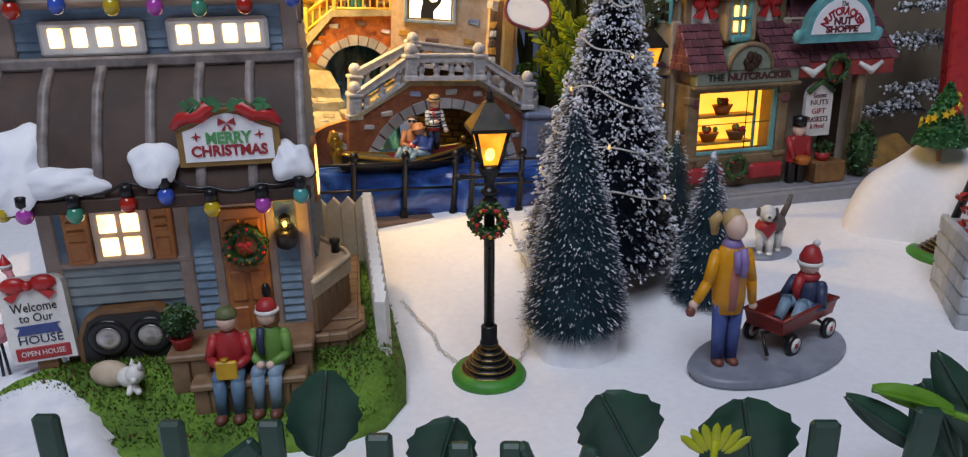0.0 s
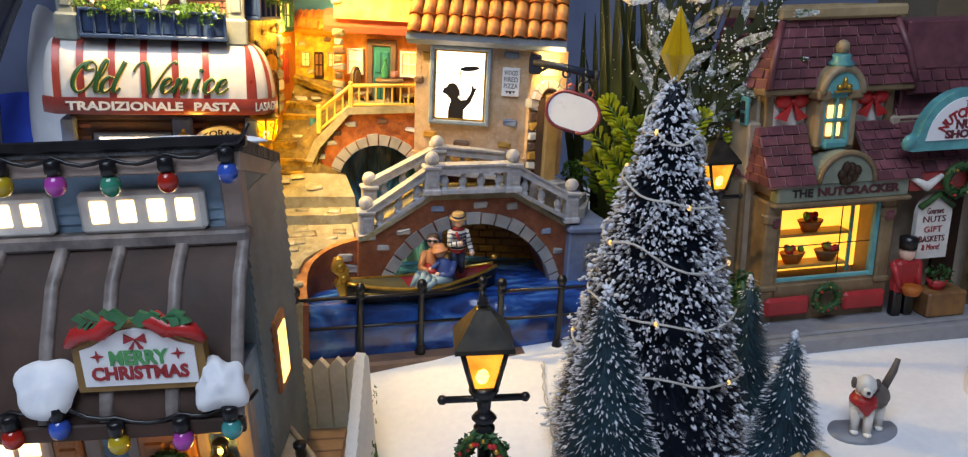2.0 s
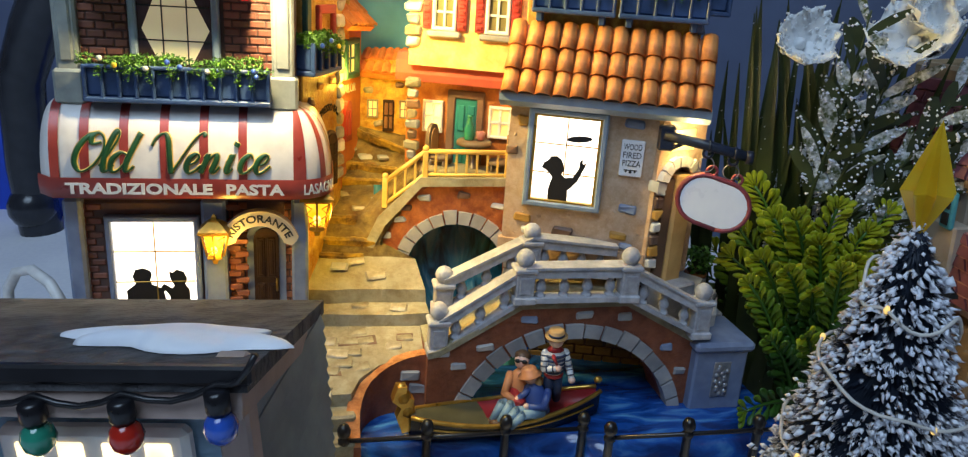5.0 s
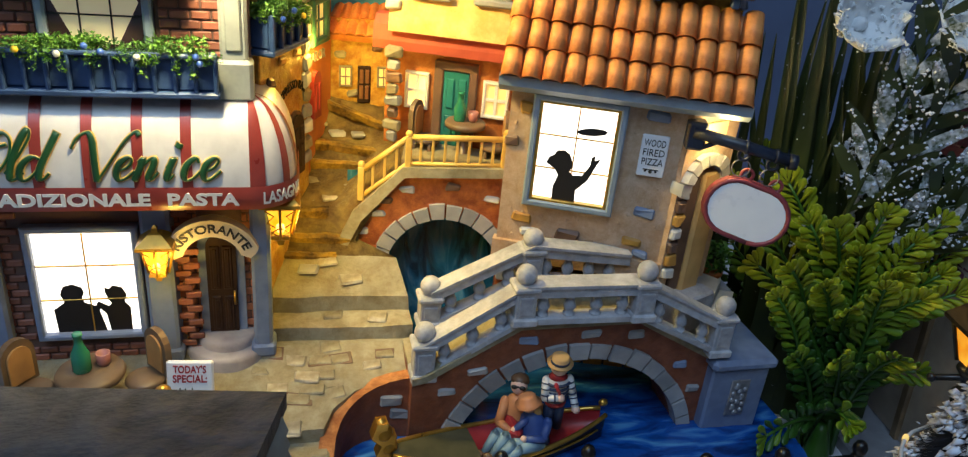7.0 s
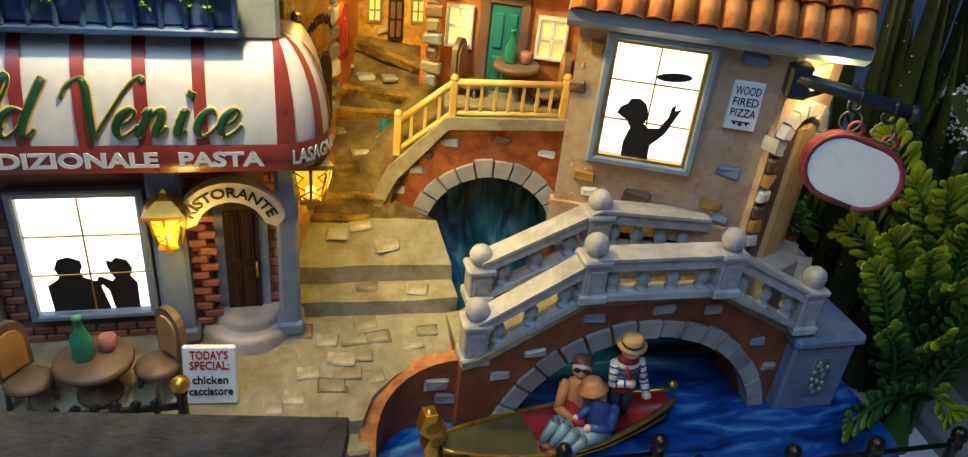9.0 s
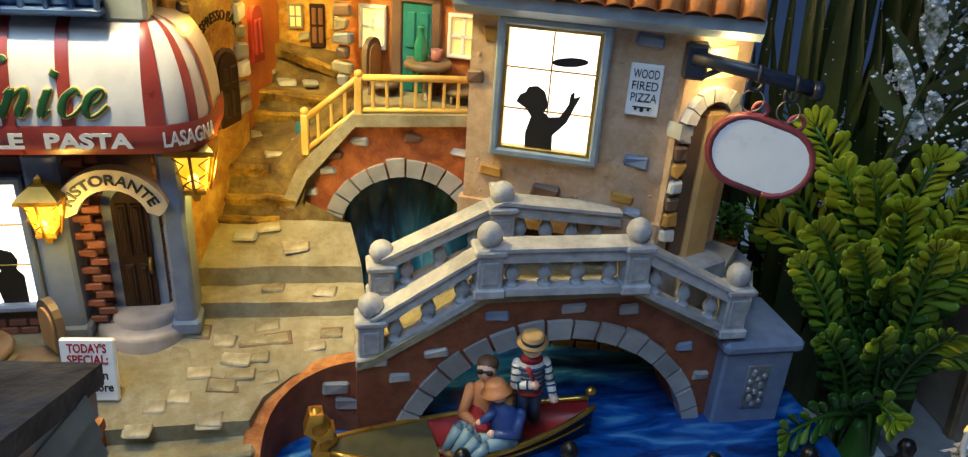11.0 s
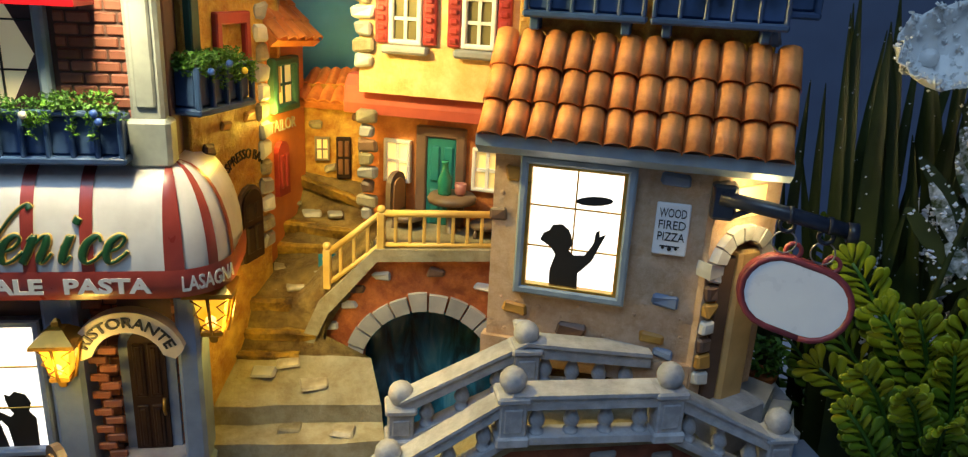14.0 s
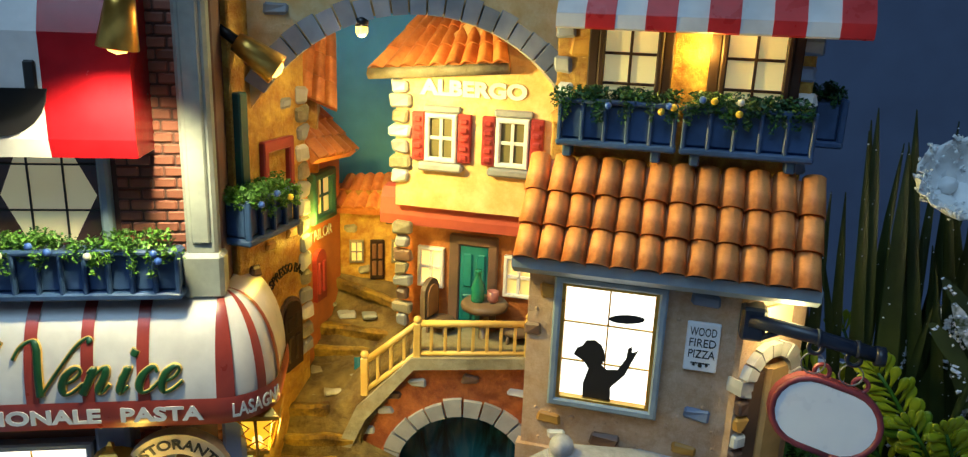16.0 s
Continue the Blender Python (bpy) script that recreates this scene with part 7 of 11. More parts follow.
# window with shutters
M_PEACHW = paint("peach_cream_frame", (0.74, 0.56, 0.44), (0.6, 0.42, 0.32), 0.45, 190, 45, 0.3)
w_ = part("window", Geo().box(-5.95, 0.7, 6.75, -3.7, 1.1, 9.15, 0.09), M_PEACHW, hs_, "cream window with four glowing panes")
for x in (-5.62, -4.72):
    for z in (7.05, 8.05):
        part("pane", Geo().box(x, 0.64, z, x + 0.68, 0.73, z + 0.78, 0.03), M_HOUSEPANE, w_)
for x0, x1 in ((-7.05, -6.0), (-3.65, -2.75)):
    sh = part("shutter", Geo().box(x0, 0.72, 6.7, x1, 1.1, 9.25, 0.06), M_SHUT, hs_, "orange brown louvred shutter")
    for k in range(3):
        part("louvre", Geo().box(x0 + 0.15, 0.64, 7.95 + 0.38 * k, x1 - 0.15, 0.8, 8.25 + 0.38 * k, 0.07), M_SHUT, sh)
    part("louvre", Geo().box(x0 + 0.15, 0.66, 6.9, x1 - 0.15, 0.8, 7.75, 0.1), M_SHUT, sh)
# door
dr = part("door", Geo().box(-0.9, 0.72, 2.9, 0.95, 1.05, 8.75, 0.05), M_DOORW, hs_, "orange brown panelled door")
for x in (-0.72, 0.1):
    for z0, z1 in ((3.2, 4.3), (4.55, 5.95), (6.2, 8.3)):
        part("door_panel", Geo().box(x, 0.64, z0, x + 0.66, 0.78, z1, 0.09), M_DOORW, dr)
part("door_handle", Geo().ball(0.72, 0.55, 5.0, 0.2, n=10, sz=2.0), M_BLACK, dr)
# fender and wheels
poly = [(-7.2, 2.3), (-7.15, 3.6), (-6.8, 4.4), (-6.2, 4.75), (-3.9, 4.8), (-3.4, 4.5), (-3.1, 3.7), (-3.05, 2.3)]
part("fender", Geo().prism(poly, 0.35, 1.3, "y"), M_WOOD, hs_, "brown curved fender")
part("wheel_well", Geo().prism([(-7.0, 2.2), (-6.96, 3.55), (-6.65, 4.28), (-6.15, 4.56), (-3.95, 4.6), (-3.5, 4.34), (-3.24, 3.6), (-3.2, 2.2)], 0.3, 0.9, "y"), M_INK, hs_)
M_HUB = paint("grey_hub", (0.62, 0.58, 0.55), (0.3, 0.28, 0.27), 0.3, metal=0.7)
for x in (-5.9, -4.2):
    q = Matrix.Translation((x, 0.5, 3.5)) @ Matrix.Rotation(radians(90), 4, "X")
    wh = part("wheel", Geo().lathe([(0.4, -0.3), (0.82, -0.28), (0.88, -0.1), (0.88, 0.2), (0.8, 0.3), (0.55, 0.26), (0.5, 0.2)], 20, m=q), M_BLACK, hs_)
    part("rim", Geo().lathe([(0.52, 0.2), (0.5, 0.26), (0.35, 0.22), (0.18, 0.28), (0.01, 0.3)], 16, m=q), M_HUB, wh)
# porch roof
prof = [(-0.55, 9.75), (-0.45, 10.1), (0.35, 11.9), (1.4, 13.6), (2.9, 14.85)]
def roof_row(x):
    return [(x, y, z) for y, z in prof]
g = Geo()
g.sheet([roof_row(-9.0), roof_row(-6), roof_row(-3), roof_row(0), roof_row(3.0)])
g.sheet([[(x, y, z - 0.35) for y, z in prof] for x in (-9.0, 3.0)])
g.add([(-9, -0.55, 9.4), (3, -0.55, 9.4), (3, -0.55, 9.75), (-9, -0.55, 9.75)], [(0, 1, 2, 3)])
g.add([(3.0, y, z) for y, z in prof] + [(3.0, y, z - 0.35) for y, z in prof[::-1]], [tuple(range(10))])
pr = part("porch_roof", g, M_ROOFBR, hs_, "dark brown standing seam roof")
part("eave_board", Geo().box(-9.1, -0.65, 9.3, 3.1, -0.4, 9.85, 0.06), M_ROOFBR, pr)
for x in (-8.9, -6.95, -4.95, -2.95, -1.1, 0.9, 2.9):
    part("seam_rib", Geo().sheet([[(x + d, y - 0.1 * k, z + 0.18 * k) for y, z in prof] for d, k in ((-0.2, 0), (-0.17, 1), (0.17, 1), (0.2, 0))]), M_RIB, pr)
part("top_flashing", Geo().box(-9.1, 2.35, 14.5, 3.1, 3.05, 15.0, 0.1), M_RIB, pr, "grey worn flashing")
# upper windows
for x0 in (-7.2, -2.3):
    w_ = part("window", Geo().box(x0, 2.5, 15.0, x0 + 4.05, 2.95, 16.42, 0.14), M_WHITE, hs_, "white strip window with four glowing panes")
    for dx in (0.42, 1.3, 2.25, 3.15):
        part("pane", Geo().box(x0 + dx, 2.44, 15.38, x0 + dx + 0.56, 2.53, 16.14, 0.1), M_HOUSEPANE, w_)
# flat roof
SLOPE = T(0, 1.9, 17.8) @ RX(-14.3)
rt = part("flat_roof", Geo().prism([(-10.0, 0.0), (3.4, 0.0), (2.7, 8.3), (-10.0, 8.3)], -0.1, 0.3, "z"), M_FLATROOF, hs_, "grey brown felt roof", at=SLOPE)
part("fascia", Geo().prism([(-9.9, 0.1), (3.25, 0.1), (2.6, 8.2), (-9.9, 8.2)], -0.65, -0.08, "z"), M_TAUPE, hs_, at=SLOPE)
part("roof_edge", Geo().box(-10.05, -0.12, 0.05, 3.5, 0.2, 0.42, 0.06), M_BLACK, hs_, at=SLOPE)
# side window and bulkhead
w_ = part("side_window", Geo().box(1.6, -0.25, 7.6, 3.4, 0.1, 10.6, 0.1), M_SHUT, hs_, "small glowing side window", at=FSIDE)
part("pane", Geo().box(1.9, -0.3, 7.95, 3.1, -0.2, 10.2, 0.04), M_WARMPANE, w_)
dk = thing("wooden_deck", FH, "brown plank deck beside the house", "deck")
part("platform", Geo().prism([(2.6, 0.2), (4.0, 0.1), (4.7, 0.9), (4.6, 9.5), (2.6, 9.5)], 2.8, 3.1, "z"), M_DECK, dk)
for i in range(9):
    part("deck_board", Geo().box(2.75, 1.0 + 0.95 * i, 3.1, 4.55, 1.88 + 0.95 * i, 3.2, 0.04), M_DECK, dk)
for i, (a, b) in enumerate((((2.4, 0.05), (3.2, 0.02)), ((3.25, 0.02), (4.0, 0.08)), ((4.03, 0.1), (4.65, 0.85)), ((4.67, 0.9), (4.66, 1.7)), ((4.66, 1.75), (4.65, 2.6)))):
    d = Vector((b[0] - a[0], b[1] - a[1]))
    part("skirt_board", Geo().box(0, -0.1, 1.2, d.length, 0.1, 2.8, 0.05), M_DECK, dk, at=T(*a) @ RZ(math.degrees(math.atan2(d.y, d.x))))
    part("skirt_rail", Geo().box(0, -0.2, 2.6, d.length + 0.1, 0.12, 3.0, 0.06), M_DECK, dk, at=T(*a) @ RZ(math.degrees(math.atan2(d.y, d.x))))
# the planked box under the cover
bc = thing("bulkhead_cover", FH, "beige wedge-shaped cover with a black knob", "cover")
part("slab", Geo().prism([(2.75, -0.3), (4.35, 2.75), (4.2, 3.6), (2.75, 6.0)], 4.75, 5.45, "z"), M_BEIGE, bc)
part("rim", Geo().tube([(2.8, -0.25, 5.5), (4.3, 2.8, 5.5), (4.15, 3.6, 5.5), (2.8, 5.9, 5.5)], 0.13, 6), M_BEIGE, bc)
part("panel_below", Geo().prism([(2.75, 0.3), (4.1, 2.9), (4.0, 3.5), (2.75, 5.6)], 3.1, 4.8, "z"), M_DECK, bc)
for i in range(5):
    a, b = Vector((2.75, -0.05)).lerp(Vector((4.2, 2.8)), i / 5), Vector((2.75, -0.05)).lerp(Vector((4.2, 2.8)), (i + 1) / 5)
    part("plank", Geo().box(0.03, -0.08, 3.1, (b - a).length - 0.03, 0.12, 4.8, 0.05), M_DECK, bc, at=T(*a) @ RZ(math.degrees(math.atan2(b.y - a.y, b.x - a.x))))
part("knob", Geo().lathe([(0.2, 5.4), (0.2, 5.9), (0.26, 5.95), (0.26, 6.1), (0.01, 6.1)], 12), M_BLACK, bc, at=T(3.65, 3.7, 0))
# front steps
st = thing("front_steps", FH, "brown stone steps under the door", "steps")
for x0, x1, y0, z0, z1 in ((-3.2, 2.6, -1.4, 1.0, 3.25), (-2.2, 2.3, -2.3, 0.8, 2.3)):
    n = 7
    for i in range(n):
        a, b = x0 + (x1 - x0) * i / n, x0 + (x1 - x0) * (i + 1) / n
        part("step_block", Geo().box(a + 0.02, y0, z0, b - 0.02, 1.0, z1 - 0.3, 0.06, jit=0.03), M_DECK, st)
    part("tread", Geo().box(x0 - 0.08, y0 - 0.12, z1 - 0.32, x1 + 0.08, 1.0, z1, 0.08), M_DECK, st)
# snow on the porch roof
def snow_lump(g, x, y, z, rx, ry, rz, seed, amp=0.28, freq=1.4):
    n, k = 40, 14
    rows = []
    for j in range(k):
        t_ = math.pi / 2 * j / (k - 1)
        row = []
        for i in range(n + 1):
            a = 2 * math.pi * i / n
            wob = 1 + amp * noise.noise(Vector((math.cos(a) * freq + seed, math.sin(a) * freq, t_ * 0.5)))
            row.append((x + rx * max(0.0, math.cos(t_)) ** 0.8 * math.cos(a) * wob, y + ry * max(0.0, math.cos(t_)) ** 0.8 * math.sin(a) * wob, z + rz * math.sin(t_) * (1 + 0.25 * noise.noise(Vector((math.cos(a) * math.cos(t_) * 2 + seed, math.sin(a) * math.cos(t_) * 2, 7))))))
        rows.append(row)
    g.sheet(rows)


for i, (x, z, rx, rz) in enumerate(((-7.9, 10.7, 1.15, 1.7), (-6.1, 10.25, 1.6, 0.6), (-2.75, 10.75, 0.85, 0.9), (2.5, 10.65, 0.8, 0.85))):
    gg = Geo()
    snow_lump(gg, 0, 0, 0, rx, rz, 0.5, i * 3.1, 0.55, 1.1)
    solo("snow_patch", gg, M_SNOWP, FH @ T(x, 0.0 - (0.35 if i != 0 else 0.1), z + 0.25) @ RX(60), "lump of white snow on the porch roof", "snow", "roof snow")
gg = Geo()
snow_lump(gg, 0, 0, 0, 2.4, 0.95, 0.32, 7.7, 0.5, 1.5)
solo("snow_patch", gg, M_SNOWP, FH @ T(0.75, 4.4, 17.5) @ RX(-14.3) @ RZ(-4), "long patch of white snow on the flat roof", "snow", "roof snow")

# MERRY CHRISTMAS sign
mc = thing("christmas_sign", FH @ T(0.14, -0.3, 10.85), "white MERRY CHRISTMAS board in a gold frame with holly", "sign")
poly = [(-1.95, 0), (1.95, 0), (1.95, 1.45), (1.5, 1.6), (0.5, 2.15), (0, 2.25), (-0.5, 2.15), (-1.5, 1.6), (-1.95, 1.45)]
part("frame", Geo().prism(poly, -0.1, 0.35, "y"), paint("gold_brown_frame", (0.36, 0.19, 0.05), (0.24, 0.12, 0.03), 0.45), mc)
part("face", Geo().prism([(x * 0.87, 0.2 + z * 0.84) for x, z in poly], -0.16, 0.2, "y"), M_PLATE, mc)
words("MERRY", 0.62, T(0, -0.18, 1.1) @ FRONT, M_INKGREEN, mc, width=1.75, fat=0.025, depth=0.04)
words("CHRISTMAS", 0.58, T(0, -0.18, 0.6) @ FRONT, M_INKRED, mc, width=2.9, fat=0.02, depth=0.04)
g = Geo()
for sx in (-1, 1):
    g.prism([(0, 1.72), (sx * 0.3, 1.9), (sx * 0.34, 1.6)], -0.22, -0.16, "y").prism([(0, 1.7), (sx * 0.22, 1.42), (sx * 0.1, 1.4)], -0.22, -0.16, "y")
part("painted_bow", g, M_INKRED, mc, "small red painted bow")
for sx in (-1, 1):
    star = [((0.2 if k % 2 == 0 else 0.06) * math.cos(k * math.pi / 4), (0.2 if k % 2 == 0 else 0.06) * math.sin(k * math.pi / 4)) for k in range(8)]
    part("painted_star", Geo().prism([(sx * 1.2 + a, 1.2 + b) for a, b in star], -0.2, -0.16, "y"), M_INKRED, mc)
for sx in (-1, 1):
    pts = [(sx * (0.3 + 1.75 * k / 5), -0.15, 2.3 - 0.6 * (k / 5) ** 1.3 + 0.12 * math.sin(k * 2.2)) for k in range(6)]
    part("ribbon", Geo().tube(pts, [0.2, 0.32, 0.3, 0.28, 0.26, 0.12], 8), M_BRIGHTRED, mc, "red draped ribbon")
M_HOLLY = paint("holly_green", (0.03, 0.22, 0.09), (0.02, 0.13, 0.05), 0.4)
for i in range(26):
    x = random.uniform(-1.25, 1.25)
    a = random.uniform(-0.8, 0.8) + (0 if x > 0 else math.pi)
    s = random.uniform(0.4, 0.65)
    leaf_ = [(x, 2.45), (x + s * 0.5 * math.cos(a) - 0.16 * math.sin(a), 2.45 + s * 0.5 * math.sin(a) + 0.16), (x + s * math.cos(a), 2.45 + s * math.sin(a) * 0.7), (x + s * 0.5 * math.cos(a) + 0.16 * math.sin(a), 2.45 + s * 0.5 * math.sin(a) - 0.16)]
    part("holly_leaf", Geo().prism(leaf_, -0.32 - 0.01 * (i % 9), -0.2 + 0.01 * (i % 5), "y"), M_HOLLY, mc)


# wreaths
def wreath(F, R, r, label, n=260, berries=14):
    t = thing("wreath", F, label, "wreath", "wreaths")
    g = Geo()
    pts = [(R * math.cos(a * math.pi / 12), 0, R * math.sin(a * math.pi / 12)) for a in range(25)]
    g.tube(pts, r * 0.7, 8, caps=False)
    for _ in range(n):
        a, b = random.uniform(0, 6.28), random.uniform(0, 6.28)
        q = R + r * math.cos(b) * 0.85
        leaf_clump(g, q * math.cos(a), q * math.cos(a), r * math.sin(b) * 0.85, r * math.sin(b) * 0.85, q * math.sin(a), q * math.sin(a), 1, r * 0.75)
    part("garland", g, M_LEAFD, t)
    for i in range(berries):
        a = 6.28 * i / berries + random.uniform(-0.1, 0.1)
        part("berry", Geo().ball(0, 0, 0, r * random.uniform(0.22, 0.36), n=8), (M_BRIGHTRED, M_BRIGHTRED, M_GOLD)[i % 3], t, at=T((R + random.uniform(-0.4, 0.4) * r) * math.cos(a), -r * 0.85, (R + random.uniform(-0.4, 0.4) * r) * math.sin(a)))
    return t


wr_ = wreath(FH @ T(0.12, 0.45, 7.15), 0.72, 0.26, "green wreath with a red bow on the house door")
for sx in (-1, 1):
    part("bow_loop", Geo().ball(sx * 0.16, -0.2, 0.12, 0.17, n=10, sy=0.5, sz=0.75), M_BRIGHTRED, wr_)
part("bow_tail", Geo().tube([(-0.2, -0.2, -0.2), (0, -0.25, 0.12), (0.18, -0.2, -0.22)], [0.07, 0.09, 0.07], 6), M_BRIGHTRED, wr_)
# house lamp
hl = thing("porch_lamp", FH @ T(1.82, 0.55, 6.85) @ Matrix.Diagonal((0.8, 0.8, 0.8, 1)), "black porch lamp with a lit bulb", "lamp")
part("housing", Geo().lathe([(0.25, 0), (0.55, 0.2), (0.55, 1.0), (0.4, 1.15), (0.25, 1.2)], 12), M_BLACK, hl)
part("bulb", Geo().ball(0, -0.1, 1.42, 0.12, n=10, sz=1.5), M_FLAME, hl)
part("hood", Geo().lathe([(0.3, 1.2), (0.28, 1.3)], 12).tube([(-0.26, 0, 1.2), (-0.26, 0, 1.75)], 0.05, 5).tube([(0.26, 0, 1.2), (0.26, 0, 1.75)], 0.05, 5).tube([(0, 0.26, 1.2), (0, 0.26, 1.75)], 0.05, 5).lathe([(0.36, 1.72), (0.3, 1.85), (0.08, 2.0), (0.01, 2.02)], 12), M_BLACK, hl)
part("bracket", Geo().box(-0.15, 0, 0.2, 0.15, 0.5, 0.9, 0.05), M_BLACK, hl)
# potted tree by the steps
pt = thing("potted_topiary", FH @ T(-2.7, -0.75, 3.25) @ Matrix.Diagonal((0.9, 0.9, 0.9, 1)), "round green topiary in a red pot on the steps", "potted plant")
part("pot", Geo().lathe([(0.35, 0), (0.5, 0.5), (0.55, 0.6), (0.4, 0.6)], 12), M_REDSC, pt)
g = Geo()
g.ball(0, 0, 1.45, 0.6, n=10)
for _ in range(420):
    v = Vector((random.gauss(0, 1), random.gauss(0, 1), random.gauss(0, 1))).normalized() * random.uniform(0.6, 0.82)
    leaf_clump(g, v.x, v.x, v.y, v.y, v.z * 1.05 + 1.45, v.z * 1.05 + 1.45, 1, 0.22)
part("foliage", g, M_LEAFD, pt, kind="stuff")

# fairy lights
BULBS = {"yellow": (0.55, 0.38, 0.02), "pink": (0.5, 0.06, 0.4), "green": (0.01, 0.26, 0.17), "red": (0.5, 0.02, 0.01), "blue": (0.02, 0.10, 0.5), "teal": (0.02, 0.32, 0.32)}
BMAT = {k: paint(k + "_glass_bulb", v, tuple(0.6 * q for q in v), 0.12, 120, 60, 0.0, coat=0.6) for k, v in BULBS.items()}


def light_string(F, pts, cols, label, ends):
    t = thing("fairy_lights", F, label, "fairy lights", "fairy lights")
    path = [ends[0]]
    for p in pts:
        path += [(p[0], p[1] + 0.1, p[2] + 0.85)]
    path.append(ends[1])
    fine = []
    for a, b in zip(path, path[1:]):
        for k in range(4):
            s = k / 4
            fine.append((a[0] + (b[0] - a[0]) * s, a[1] + (b[1] - a[1]) * s, a[2] + (b[2] - a[2]) * s - 0.25 * math.sin(math.pi * s)))
    fine.append(path[-1])
    part("wire", Geo().tube(fine, 0.07, 6), M_BLACK, t)
    for p, c in zip(pts, cols):
        b = part("bulb", Geo().ball(0, 0, 0, 0.335, n=12, sz=1.1), BMAT[c], t, c + " glass bulb", at=T(*p))
        part("socket", Geo().lathe([(0.2, 0.3), (0.25, 0.4), (0.25, 0.75), (0.15, 0.8)], 8), M_BLACK, b)


light_string(FH, [(-8.43, -0.75, 9.55), (-7.67, -0.75, 9.4), (-5.86, -0.75, 9.3), (-3.87, -0.75, 9.6), (-2.43, -0.75, 9.85), (-0.76, -0.75, 9.22), (1.2, -0.75, 9.25), (2.72, -0.75, 9.55)],
             ["yellow", "pink", "green", "red", "blue", "yellow", "pink", "teal"], "black string of coloured bulbs along the porch roof", ((-9.4, -0.6, 10.4), (3.3, 0.4, 10.2)))
light_string(FH, [(-7.6, 1.65, 16.9), (-5.95, 1.65, 17.05), (-3.96, 1.65, 16.95), (-2.36, 1.65, 16.9), (-0.7, 1.65, 16.82), (1.04, 1.65, 16.88), (2.9, 1.65, 17.1)],
             ["red", "blue", "yellow", "pink", "green", "red", "blue"], "black string of coloured bulbs under the flat roof", ((-9.6, 1.7, 18.0), (3.7, 1.7, 18.6)))

# picket fence
M_PICKET = paint("cream_picket", (0.72, 0.64, 0.52), (0.56, 0.48, 0.38), 0.45, 200, 50, 0.3)
pf = thing("picket_fence", W, "white picket fence beside the house", "fence")
for i in range(15):
    s = i / 14
    x, y, b, hgt = 0.5 - 2.3 * s, 27.3 + 10.0 * s, 0.6 + 0.9 * s, 4.1 + 0.85 * s
    part("picket", Geo().prism([(-0.33, 0), (0.33, 0), (0.33, hgt - 0.4), (0, hgt), (-0.33, hgt - 0.4)], -0.24, 0.24, "y"), M_WHITE, pf, at=T(x, y, b) @ RZ(84))
for z in (1.0, 2.8):
    part("rail", Geo().tube([(0.3, 27.3, z + 0.7), (-2.0, 37.3, z + 1.3)], 0.15, 6), M_WHITE, pf)
for i in range(5):
    part("picket", Geo().prism([(-0.36, 0), (0.36, 0), (0.36, 4.5), (0, 4.9), (-0.36, 4.5)], -0.17, 0.17, "y"), M_PICKET, pf, at=T(-2.1 - 0.76 * i, 37.2 - 0.16 * i, 1.4))

# welcome sign
ws = thing("welcome_sign", T(-13.2, 24.6, 0.95) @ RZ(14) @ RX(-6) @ RY(-3), "white welcome sign with a red bow in a snow heap", "sign")
part("post", Geo().box(-0.42, -0.2, 0, 0.42, 0.2, 2.2, 0.05), M_WOOD, ws)
poly = [(-1.25, 1.9), (1.25, 1.9), (1.25, 5.1)] + arch_pts(0.85, 5.1, 0.4, 0, 90, 4) + arch_pts(-0.85, 5.1, 0.4, 90, 180, 4)
part("board", Geo().prism(poly, -0.35, 0.2, "y"), M_WHITE, ws)
for s_, z, m_, w_, h_ in (("Welcome", 4.25, M_INK, 1.75, 0.55), ("to Our", 3.8, M_INK, 1.3, 0.5), ("HOUSE", 2.85, M_NAVY, 1.7, 0.5)):
    words(s_, h_, T(0, -0.37, z) @ FRONT, m_, ws, width=w_, depth=0.03)
part("blue_mark", Geo().prism([(-0.85, 3.1), (0.85, 3.1), (0.7, 3.4), (0.9, 3.5), (-0.9, 3.5), (-0.7, 3.4)], -0.4, -0.33, "y"), M_BLUEJ, ws)
part("red_band", Geo().box(-1.05, -0.4, 2.0, 1.05, -0.3, 2.55, 0.03), M_REDSC, ws)
words("OPEN HOUSE", 0.32, T(0, -0.41, 2.28) @ FRONT, M_WHITE, ws, width=1.7, depth=0.02)
g = Geo()
for sx in (-1, 1):
    g.ball(sx * 0.55, -0.4, 5.25, 0.5, n=10, sx=1.1, sy=0.5, sz=0.7)
    g.prism([(sx * 0.1, 5.2), (sx * 0.7, 4.55), (sx * 1.0, 4.8)], -0.5, -0.38, "y")
part("bow", g.ball(0, -0.5, 5.2, 0.22, n=8), M_BRIGHTRED, ws, "red ribbon bow")
g = Geo()
rows = []
